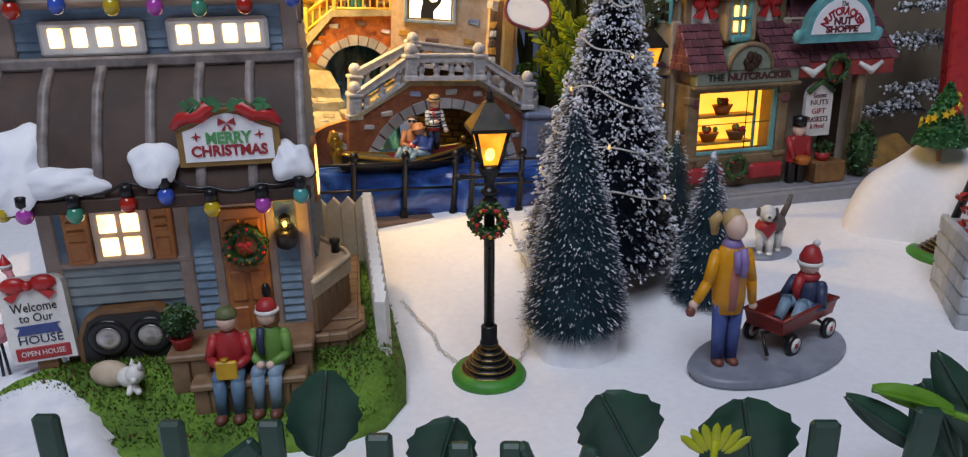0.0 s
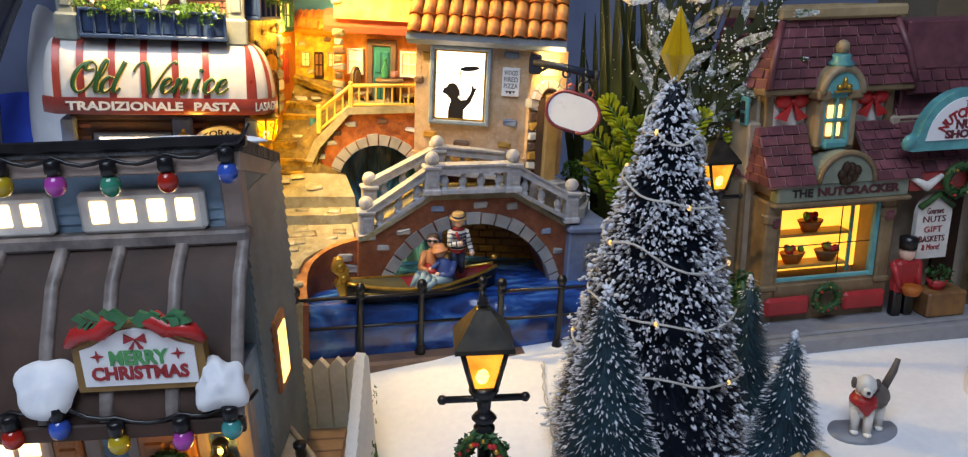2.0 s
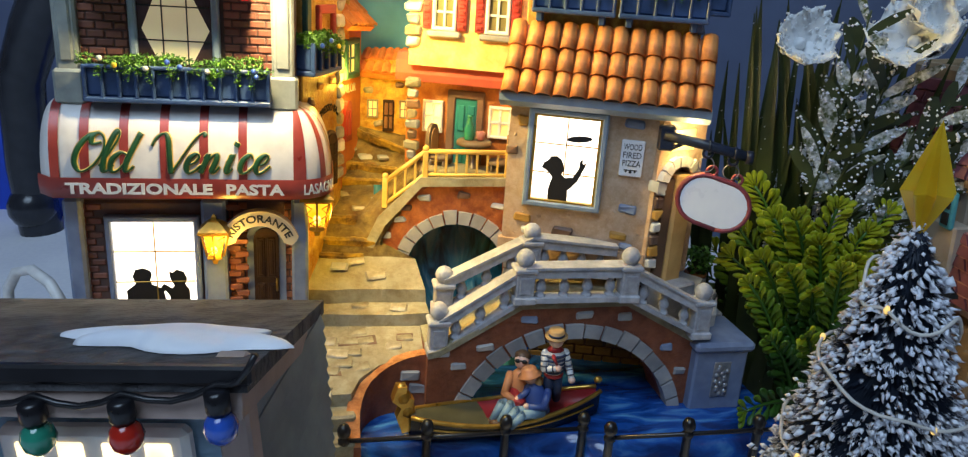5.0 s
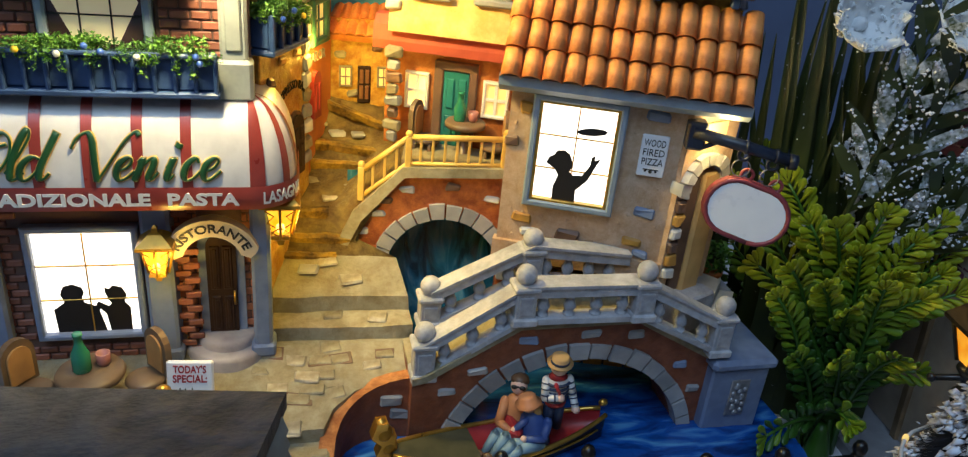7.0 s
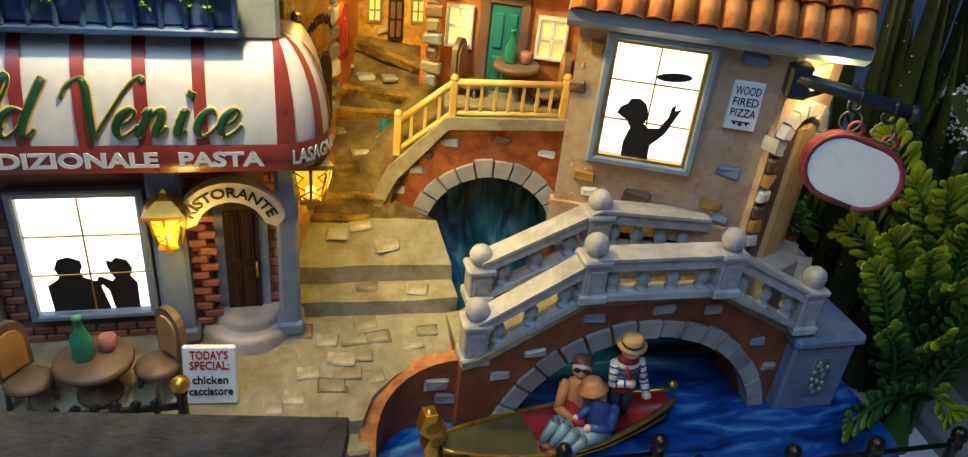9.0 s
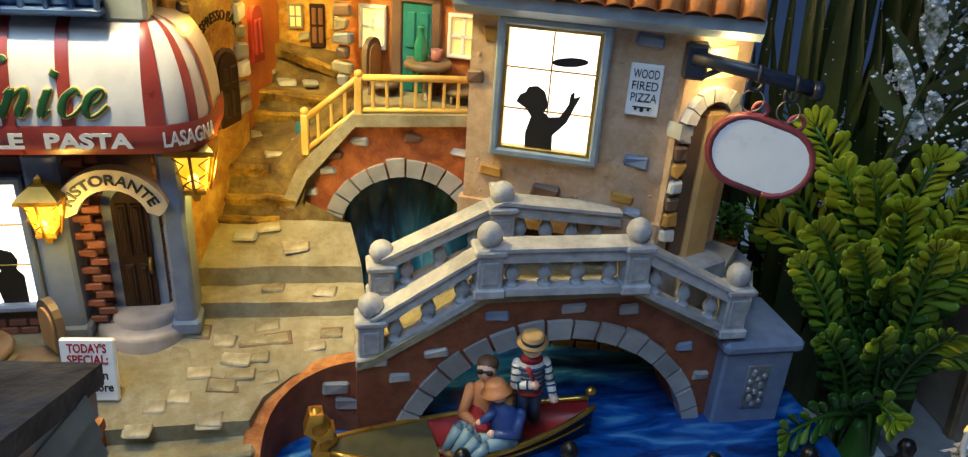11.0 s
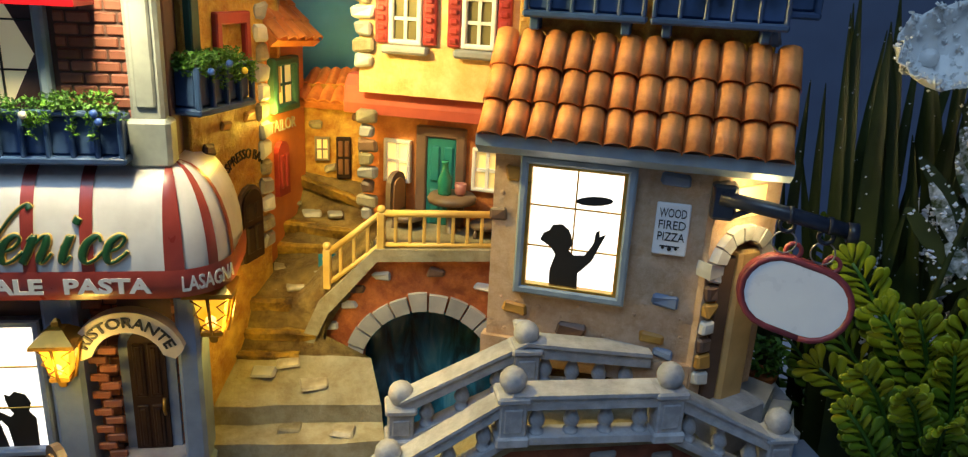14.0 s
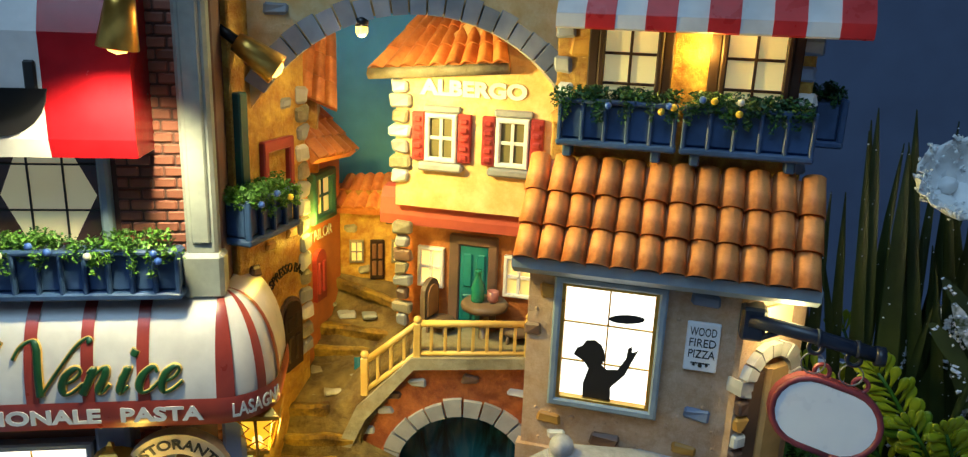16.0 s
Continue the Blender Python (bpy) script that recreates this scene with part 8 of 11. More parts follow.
for j in range(30):
    y = 15.5 + 16.5 * j / 29
    row = []
    for i in range(34):
        x = -27 + 21 * i / 33
        d = ((x + 14.3) * 0.770 + (y - 28.5) * 0.638) * -1 + 0.5 * noise.noise(Vector((x * 0.35, y * 0.35, 4)))
        e = min(1, max(0, d / 0.9)) * min(1, max(0, (31.5 - y) / 2)) * min(1, max(0, (y - 16) / 2))
        m2 = (x + 13.5) ** 2 / 4.0 + (y - 24.7) ** 2 / 2.4
        row.append((x, y, -0.15 + 1.75 * e * e * (3 - 2 * e) + 0.75 * math.exp(-m2) * e + 0.25 * e * noise.noise(Vector((x * 0.4, y * 0.4, 1)))))
    rows.append(row)
g.sheet(rows)
solo("snow_bank", g, M_SNOWP, W, "low bank of white snow round the welcome sign", "snow")
M_PINK = paint("flamingo_pink", (0.68, 0.24, 0.26), (0.52, 0.16, 0.18), 0.45)
def fig_flamingo(g):
    for x in (-0.15, 0.2):
        g.tube([(x, 0, 0), (x * 0.5, 0, 2.6)], 0.08, 6, 1)
    g.ball(0, 0, 3.0, 0.6, 0, 12, sx=1.25, sy=0.8, sz=0.9)
    g.tube([(0.5, 0, 3.2), (0.75, 0, 3.9), (0.45, 0, 4.5), (0.15, 0, 4.9)], [0.26, 0.2, 0.17, 0.2], 8, 0)
    g.ball(0.1, 0, 5.0, 0.27, 0, 8)
    g.tube([(-0.1, 0, 5.0), (-0.45, 0, 4.75)], [0.12, 0.03], 6, 1)
    g.lathe([(0.3, 5.15), (0.28, 5.2), (0.02, 5.75)], 10, 2)
    g.lathe([(0.3, 5.05), (0.34, 5.12), (0.3, 5.2)], 10, 3)
for x, y, z, a, s in ((-15.4, 24.8, 1.5, 20, 0.8), (-16.4, 27.6, 1.3, -30, 0.9)):
    figurine("flamingo_figurine", T(x, y, z) @ RZ(a) @ Matrix.Diagonal((s, s, s, 1)), "pink flamingo figurine in a red cap on black legs", fig_flamingo, [M_PINK, M_BLACK, M_BRIGHTRED, M_WHITE], group="flamingos")
M_FUR = paint("cream_fur", (0.62, 0.50, 0.38), (0.50, 0.38, 0.27), 0.6, 300, 60, 0.5)
def fig_cat(g):
    g.ball(-0.6, 0, 0.6, 0.85, 0, 14, sx=1.25, sy=0.75, sz=0.75)
    g.ball(0.5, -0.1, 0.6, 0.62, 1, 14, sx=1.0, sy=0.8, sz=0.8)
    g.ball(1.05, -0.35, 0.95, 0.45, 1, 12)
    g.ball(1.25, -0.72, 0.85, 0.16, 1, 8)
    for x, y in ((0.8, -0.1), (1.35, -0.3)):
        g.lathe([(0.2, 0), (0.01, 0.35)], 6, 1, m=Matrix.Translation((x, y, 1.25)))
    for x, y in ((1.3, -0.6), (0.9, -0.75)):
        limb(g, (0.7, -0.2, 0.3), (x, y, 0.15), 0.22, 0.15, 1)
figurine("pet_figurine", FH @ T(-5.3, -0.75, 1.75) @ RZ(-22) @ Matrix.Diagonal((0.88, 0.88, 0.88, 1)), "cream and white resin pet lying on the grass", fig_cat, [M_FUR, M_WHITE])

# seated figurines on the steps
M_GREENJ = paint("green_jumper", (0.12, 0.30, 0.06), None, 0.5)
M_OLIVE = paint("olive_cap", (0.13, 0.15, 0.06), None, 0.55)
M_JEAN = paint("blue_jeans", (0.09, 0.20, 0.30), (0.05, 0.12, 0.2), 0.5)
M_BOOT = paint("brown_boot", (0.20, 0.06, 0.04), None, 0.5)
M_YEL = paint("yellow_box", (0.70, 0.36, 0.02), None, 0.45)
M_AUBURN = paint("auburn_hair", (0.30, 0.10, 0.04), None, 0.5)


def fig_seated(g, hat, gift):
    g.lathe([(0.62, 0.0), (0.66, 0.5), (0.62, 1.2), (0.4, 1.75), (0.2, 1.9)], 14, 0, sy=0.75)
    for sx in (-1, 1):
        limb(g, (sx * 0.62, 0, 1.5), (sx * 0.8, -0.35, 0.75), 0.23, 0.2, 0)
        limb(g, (sx * 0.8, -0.35, 0.75), (sx * 0.25, -0.85, 0.5), 0.2, 0.16, 0)
        g.ball(sx * 0.2, -0.92, 0.48, 0.19, 1, 8)
        limb(g, (sx * 0.3, -0.1, 0.2), (sx * 0.36, -1.0, 0.15), 0.32, 0.3, 2)
        limb(g, (sx * 0.36, -1.0, 0.1), (sx * 0.34, -1.15, -1.3), 0.29, 0.24, 2)
        g.ball(sx * 0.36, -1.35, -1.5, 0.28, 3, 8, sy=1.5, sz=0.8)
    g.ball(0, -0.05, 2.3, 0.42, 1, 12, sz=1.12)
    if hat == "cap":
        g.lathe([(0.44, 2.45), (0.44, 2.6), (0.3, 2.82), (0.01, 2.88)], 12, 4)
        g.box(-0.42, -0.1, 0.1, 0.42, 0.1, 0.9, 0.05, 5, m=Matrix.Translation((0.05, -1.15, 0.1)))
        g.lathe([(0.1, 0), (0.16, 0.12)], 8, 5, m=Matrix.Translation((0, -1.15, 1.0)))
    else:
        g.ball(0.05, 0.08, 2.2, 0.46, 6, 10, sz=1.35)
        g.lathe([(0.45, 2.55), (0.4, 2.75), (0.25, 2.98), (0.01, 3.0)], 12, 4)
        g.lathe([(0.46, 2.42), (0.52, 2.5), (0.46, 2.6)], 12, 5)
        g.tube([(-0.2, -0.42, 1.9), (-0.25, -0.55, 1.3), (-0.18, -0.62, 0.8)], [0.16, 0.16, 0.12], 6, 7)


figurine("seated_figurine", FH @ T(-0.65, -1.5, 2.4) @ RZ(-4), "resin figurine in a red jumper holding a yellow gift", lambda g: fig_seated(g, "cap", True), [M_REDSC, M_SKIN, M_JEAN, M_BOOT, M_OLIVE, M_YEL], group="step figurines")
figurine("seated_figurine", FH @ T(0.95, -1.45, 2.45) @ RZ(-10), "resin figurine in a green jumper and red hat", lambda g: fig_seated(g, "santa", False), [M_GREENJ, M_SKIN, M_DENIM, M_BOOT, M_REDSC, M_WHITE, M_AUBURN, M_NAVY], group="step figurines")


# ---------------------------------------------------------------- street lamps
M_AMBER = glow("amber_lamp_glass", (1.0, 0.50, 0.05), 0.8, (0.62, 0.16, 0.0), 150)
M_BLKGOLD = paint("black_with_gold", (0.014, 0.013, 0.013), (0.008, 0.008, 0.008), 0.3, 200, 60, 0.2)
M_CLAYGREEN = paint("green_clay", (0.02, 0.26, 0.03), (0.015, 0.18, 0.02), 0.5, 150, 40, 0.4)
M_BRONZE = paint("rubbed_bronze", (0.05, 0.035, 0.02), (0.015, 0.013, 0.011), 0.35, 200, 60, 0.3, metal=0.5)


def street_lamp(F, label, with_wreath=True, green=True):
    t = thing("street_lamp", F, label, "street lamp", "street lamps")
    q = Matrix.Rotation(radians(45 + 12), 4, "Z")
    if green:
        part("clay_foot", Geo().lathe([(1.5, 0), (1.72, 0.12), (1.75, 0.4), (1.6, 0.62), (1.2, 0.68), (0.01, 0.68)], 24), M_CLAYGREEN, t, "green modelling clay foot")
    g = Geo()
    for k in range(6):
        r = 1.28 - 0.17 * k
        g.lathe([(r, 0.5 + 0.23 * k), (r, 0.65 + 0.23 * k), (r - 0.06, 0.73 + 0.23 * k), (0.3, 0.73 + 0.23 * k)], 24)
    part("stepped_base", g, M_BLKGOLD, t)
    for k in range(6):
        r = 1.285 - 0.17 * k
        pts = [(r * math.cos(a * math.pi / 14), r * math.sin(a * math.pi / 14), 0.68 + 0.23 * k) for a in range(29)]
        part("gold_line", Geo().tube(pts, 0.022, 5, caps=False), M_GOLD, t)
    part("collar", Geo().lathe([(0.42, 1.8), (0.42, 2.05), (0.37, 2.1), (0.37, 2.8), (0.3, 2.85)], 12), M_BLACK, t)
    part("post", Geo().lathe([(0.24, 2.8), (0.24, 8.6), (0.34, 8.65), (0.36, 8.8), (0.22, 8.9), (0.3, 9.0), (0.42, 9.15), (0.3, 9.3), (0.2, 9.4), (0.26, 9.8), (0.4, 10.0), (0.5, 10.15), (0.42, 10.35)], 14), M_BLACK, t)
    part("crossbar", Geo().tube([(-1.3, 0, 9.85), (1.3, 0, 9.85)], 0.12, 8).ball(-1.35, 0, 9.85, 0.17, n=8).ball(1.35, 0, 9.85, 0.17, n=8), M_BLACK, t, at=RZ(12))
    part("glass", Geo().lathe([(0.5, 10.4), (0.95, 11.85)], 4, m=q, smooth=False), M_AMBER, t, "glowing amber glass")
    part("flame", Geo().ball(0, -0.42, 10.95, 0.24, n=10, sz=1.5, sy=0.6), M_FLAME, t)
    for i in range(4):
        a = radians(57 + 90 * i)
        part("corner_bar", Geo().tube([(0.52 * math.cos(a), 0.52 * math.sin(a), 10.35), (1.0 * math.cos(a), 1.0 * math.sin(a), 11.9)], 0.09, 6), M_BLACK, t)
    part("lantern_roof", Geo().lathe([(1.05, 11.82), (1.32, 11.85), (1.3, 12.0), (0.32, 13.0), (0.2, 13.05), (0.16, 13.15)], 4, m=q, smooth=False), M_BRONZE, t)
    part("finial", Geo().lathe([(0.17, 13.1), (0.2, 13.2), (0.1, 13.28), (0.14, 13.38), (0.001, 13.6)], 10), M_BLACK, t)
    return t


street_lamp(T(5.15, 28.1, -0.2) @ RY(1.2), "black street lamp with amber light on a green clay foot")
wreath(T(5.3, 27.8, 7.72), 0.62, 0.3, "green and red wreath on the street lamp", 300, 22)
street_lamp(T(15.5, 48.2, 1.3), "black street lamp with amber light behind the big tree", green=False)
street_lamp(T(32.2, 41.0, 0.5) @ RY(15), "black street lamp on a green clay foot by the snow mound")

# lamp wires
M_WIRE = paint("clear_white_wire", (0.70, 0.66, 0.60), None, 0.35)
wr = thing("lamp_cable", W, "twisted clear cable lying on the snow", "cable")
for ph in (0, math.pi):
    for path in (((4.0, 28.6), (2.6, 30.6), (2.2, 32.0), (1.2, 33.5), (0.0, 35.5)), ((6.4, 28.6), (7.0, 31.0), (7.3, 34.5), (7.1, 38.5), (6.4, 42.0), (6.1, 45.0))):
        pts = []
        for a, b in zip(path, path[1:]):
            for k in range(14):
                s = k / 14
                x, y = a[0] + (b[0] - a[0]) * s, a[1] + (b[1] - a[1]) * s
                w_ = len(pts) * 0.7 + ph
                pts.append((x + 0.09 * math.cos(w_), y, ground_z(x, y) + 0.16 + 0.07 * math.sin(w_)))
        part("strand", Geo().tube(pts, 0.032, 5), M_WIRE, wr)


# ---------------------------------------------------------------- bottle-brush trees
M_NEEDLE = paint("frosted_needles", (0.027, 0.092, 0.13), (0.010, 0.036, 0.056), 0.55, 300, 60, 0.0)
M_NEEDLEB = paint("dark_needles", (0.012, 0.022, 0.045), (0.005, 0.010, 0.02), 0.55, 300, 60, 0.0)
M_FLOCK = paint("snow_flock", (0.84, 0.86, 0.92), (0.7, 0.73, 0.82), 0.9, 400, 90, 0.3)


def brush_tree(F, h, z0, r, n, snow, label, mat, base_r, clump=0.09, needle=0.03, base=True, rough=0.12, tip=0.6, bulge=0.85, base_h=0.75, patch=0.0, spike=2.3, fat=0.5):
    t = thing("bottle_brush_tree", F, label, "tree", "bottle-brush trees")
    part("trunk", Geo().lathe([(0.22, 0), (0.16, z0), (0.06, h)], 8), M_WOOD, t)
    if base:
        gg = Geo()
        snow_lump(gg, 0, 0, 0, base_r, base_r, base_h, h)
        part("snowy_base", gg, M_SNOWP, t)
    V, Fc, Vs, Fs = [], [], [], []
    rng = np.random.default_rng(int(h * 100))
    for i in range(n):
        s = rng.random() ** 0.62          # 0 at the top, 1 at the bottom
        z = h - (h - z0) * s
        R = (r * s ** bulge + 0.18) * (1 + rng.normal(0, rough))
        a = rng.random() * 6.283
        droop = -0.10 * R + rng.normal(0, 0.1)
        x, y = R * math.cos(a), R * math.sin(a)
        k = len(V)
        tx, ty = -math.sin(a) * needle, math.cos(a) * needle
        b = 0.25 + 0.3 * rng.random()
        V += [(x * b + tx, y * b + ty, z + 0.12), (x * b - tx, y * b - ty, z + 0.12), (x, y, z + droop)]
        Fc.append((k, k + 1, k + 2))
        if rng.random() < snow * (1.7 - 1.1 * s) * (1 + patch * 3.2 * noise.noise(Vector((x * 0.9, y * 0.9, z * 0.9)))):
            c = clump * (0.5 + rng.random() * 1.1)
            k = len(Vs)
            q = 0.97 if rng.random() < 0.75 else rng.uniform(0.6, 0.95)
            p = (x * q, y * q, z + droop * q + 0.02)
            o = rng.normal(0, 0.3 * c, (6, 3))
            ux, uy, lg, th = math.cos(a), math.sin(a), spike * c, fat * c
            base6 = ((ux * lg, uy * lg, -0.25 * lg), (-ux * lg, -uy * lg, 0.25 * lg), (-uy * th, ux * th, 0), (uy * th, -ux * th, 0), (0, 0, th), (0, 0, -th))
            Vs += [tuple(p[w] + base6[m][w] + o[m][w] for w in range(3)) for m in range(6)]
            Fs += [(k + u, k + v, k + w) for u, v, w in ((0, 2, 4), (2, 1, 4), (1, 3, 4), (3, 0, 4), (2, 0, 5), (1, 2, 5), (3, 1, 5), (0, 3, 5))]
    part("core", Geo().lathe([(r * 0.62, z0 + 0.1), (r * 0.3, z0 + (h - z0) * 0.5), (0.08, h - 0.3)], 14), mat, t)
    part("needles", Geo().add(V, Fc), mat, t, kind="stuff")
    part("snow_fleck", Geo().add(Vs, Fs, 0, True), M_FLOCK, t, kind="stuff")
    if tip:
        gt = Geo()
        for _ in range(70):
            u, a = rng.random(), rng.random() * 6.283
            c, q = rng.uniform(0.05, 0.12), (0.1 + 0.3 * u) * 0.6 * tip
            p = (q * math.cos(a), q * math.sin(a), h + 0.35 * tip - 1.3 * tip * u)
            gt.add([tuple(p[w] + o[w] * c * rng.uniform(0.6, 1.4) for w in range(3)) for o in ((1, 0, 0), (-1, 0, 0), (0, 1, 0), (0, -1, 0), (0, 0, 1), (0, 0, -1))],
                   [(0, 2, 4), (2, 1, 4), (1, 3, 4), (3, 0, 4), (2, 0, 5), (1, 2, 5), (3, 1, 5), (0, 3, 5)], 0, True)
        part("snowy_tip", gt, M_FLOCK, t, kind="stuff")
    return t


brush_tree(T(9.35, 31.1, 0.0), 12.0, 1.6, 2.6, 46000, 0.062, "blue-green bottle-brush tree dusted with snow", M_NEEDLE, 2.3, 0.042, 0.017, base_h=1.7, tip=1.5, rough=0.055, bulge=0.72)
brush_tree(T(17.0, 36.2, 0.25), 8.2, 0.3, 2.15, 9000, 0.09, "small blue-green bottle-brush tree with a snowy tip", M_NEEDLE, 0.8, 0.05, 0.022, base=False, rough=0.06)
big = brush_tree(T(11.3, 38.5, 0.5) @ RY(2.3), 18.0, 2.2, 4.3, 56000, 0.15, "tall dark bottle-brush tree heavy with snow and a gold star", M_NEEDLEB, 2.0, 0.088, 0.034, tip=1.2, rough=0.075, bulge=0.72, base_h=1.2, patch=0.75, spike=1.3, fat=0.72)
brush_tree(T(16.6, 43.2, 1.3), 7.0, 0.3, 1.9, 6000, 0.03, "dark green bottle-brush tree behind the tall one", M_NEEDLE, 0.8, 0.05, 0.02, base=False)
M_STAR = paint("amber_plastic", (0.95, 0.66, 0.04), (0.85, 0.50, 0.02), 0.2, 60, 30, 0.0, coat=0.8)
M_STAR.node_tree.nodes["Principled BSDF"].inputs["Transmission Weight"].default_value = 0.35
g = Geo()
for a in range(4):
    q = Matrix.Rotation(radians(45 * a), 4, "Z")
    g.add([q @ Vector(p) for p in ((0, 0, 0), (0.85, 0, 1.5), (0, 0, 3.6), (-0.85, 0, 1.5), (0, 0.3, 1.5), (0, -0.3, 1.5))], [(0, 1, 4), (1, 2, 4), (2, 3, 4), (3, 0, 4), (1, 0, 5), (2, 1, 5), (3, 2, 5), (0, 3, 5)])
part("star", g, M_STAR, big, "translucent gold star", at=T(0, 0, 17.8) @ Matrix.Diagonal((0.8, 0.8, 0.9, 1)))
tl_ = thing("tree_lights", T(11.3, 38.5, 0.5) @ RY(2.3), "clear wire of tiny warm lights wound round the tall tree", "fairy lights", "fairy lights")
pts, bl = [], []
for i in range(190):
    s = i / 189
    a = 6.283 * 5.2 * s + 1.0
    z = 17.3 - 12.5 * s
    R = 4.3 * ((18.0 - z) / 15.8) ** 0.72 + 0.3 + 0.16 * noise.noise(Vector((i * 0.31, 2, 0)))
    pts.append((R * math.cos(a), R * math.sin(a), z + 0.75 * noise.noise(Vector((i * 0.17, 5, 1)))))
    if i % 14 == 4:
        bl.append(pts[-1])
part("wire", Geo().tube(pts, 0.055, 5), M_WIRE, tl_)
M_TINY = glow("tiny_light", (1.0, 0.66, 0.2), 0.8)
for p in bl:
    part("tiny_bulb", Geo().ball(0, 0, 0, 0.085, n=6, sz=1.5), M_TINY, tl_, at=T(*p))

# ---------------------------------------------------------------- figure with a wagon
M_BASEG = paint("grey_resin_base", (0.26, 0.28, 0.33), (0.18, 0.2, 0.25), 0.4, 160, 40, 0.35)
M_MUSTARD = paint("mustard_coat", (0.74, 0.30, 0.01), (0.6, 0.22, 0.008), 0.45)
M_BLOND = paint("blond_hair", (0.55, 0.36, 0.16), (0.42, 0.26, 0.1), 0.5)
M_LILAC = paint("lilac_scarf", (0.28, 0.19, 0.42), (0.2, 0.13, 0.32), 0.5)
M_CORAL = paint("coral_top", (0.52, 0.17, 0.13), None, 0.5)
M_WAGON = paint("wagon_red", (0.30, 0.03, 0.02), (0.2, 0.018, 0.014), 0.4)
wb = thing("resin_stand", T(18.55, 29.7, 0.05) @ RZ(30), "oval grey resin stand for the wagon figures", "stand")
part("slab", Geo().lathe([(1.0, 0), (1.03, 0.2), (1.0, 0.42), (0.96, 0.46), (0.01, 0.46)], 40, sx=4.5, sy=2.35), M_BASEG, wb)


def fig_woman(g):
    for sx in (-1, 1):
        limb(g, (sx * 0.33, 0, 0.3), (sx * 0.36, 0, 2.9), 0.3, 0.42, 1)
        g.ball(sx * 0.36, -0.18, 0.15, 0.3, 6, 8, sy=1.5, sz=0.7)
    g.lathe([(0.72, 2.5), (0.8, 3.2), (0.78, 4.3), (0.82, 5.0), (0.55, 5.5), (0.25, 5.7)], 16, 0, sy=0.7)
    g.lathe([(0.62, 2.7), (0.7, 3.6), (0.62, 5.0), (0.3, 5.5)], 10, 3, m=Matrix.Translation((0, -0.16, 0)), sx=0.55, sy=0.72)
    limb(g, (-0.75, 0, 5.1), (-1.2, -0.3, 4.0), 0.3, 0.26, 0)
    limb(g, (-1.2, -0.3, 4.0), (-1.75, -0.5, 3.3), 0.26, 0.22, 0)
    g.ball(-1.9, -0.52, 3.12, 0.24, 2, 8)
    g.ball(-2.05, -0.6, 2.85, 0.25, 6, 8)
    limb(g, (0.75, 0, 5.1), (1.1, 0.1, 3.9), 0.3, 0.26, 0)
    limb(g, (1.1, 0.1, 3.9), (1.3, 0.25, 2.85), 0.26, 0.22, 0)
    g.ball(1.38, 0.28, 2.6, 0.22, 2, 8)
    g.lathe([(0.42, 5.35), (0.5, 5.55), (0.36, 5.8)], 12, 4, sy=0.85)
    g.tube([(0.25, -0.5, 5.5), (0.35, -0.68, 4.9), (0.28, -0.7, 4.3)], [0.22, 0.2, 0.16], 6, 4)
    g.tube([(0.05, -0.5, 5.4), (0.0, -0.66, 4.9), (0.05, -0.66, 4.5)], [0.2, 0.18, 0.14], 6, 4)
    g.ball(0.08, -0.06, 6.35, 0.5, 2, 14, sz=1.15)
    g.ball(0.02, 0.2, 6.58, 0.52, 5, 14, sz=1.0)
    g.tube([(-0.5, 0.35, 6.8), (-0.75, 0.5, 6.5), (-0.7, 0.5, 5.9)], [0.24, 0.28, 0.15], 8, 5)


figurine("walking_figurine", T(16.05, 28.5, 0.45) @ RZ(8) @ Matrix.Diagonal((0.96, 0.96, 1.05, 1)), "resin figurine in a mustard coat and lilac scarf", fig_woman, [M_MUSTARD, M_BLUEJ, M_SKIN, M_CORAL, M_LILAC, M_BLOND, M_BOOT])
wg = thing("toy_wagon", T(19.9, 31.0, 0.5) @ RZ(38), "dark red toy wagon with black wheels", "wagon")
g = Geo()
tub = [(-2.3, -1.05), (2.3, -1.05), (2.3, 1.05), (-2.3, 1.05)]
g.box(-2.15, -0.95, 1.05, 2.15, 0.95, 1.15, 0.04)
for a, b in zip(tub, tub[1:] + tub[:1]):
    g.add([(a[0] * 0.92, a[1] * 0.9, 1.05), (b[0] * 0.92, b[1] * 0.9, 1.05), (b[0], b[1], 1.85), (a[0], a[1], 1.85), (a[0] * 0.88, a[1] * 0.8, 1.1), (b[0] * 0.88, b[1] * 0.8, 1.1), (b[0] * 0.96, b[1] * 0.92, 1.85), (a[0] * 0.96, a[1] * 0.92, 1.85)],
          [(0, 1, 2, 3), (4, 7, 6, 5), (3, 2, 6, 7)])
part("tub", g, M_WAGON, wg)
part("rim", Geo().tube([(*p, 1.85) for p in tub + tub[:1]], 0.09, 6), M_WAGON, wg)
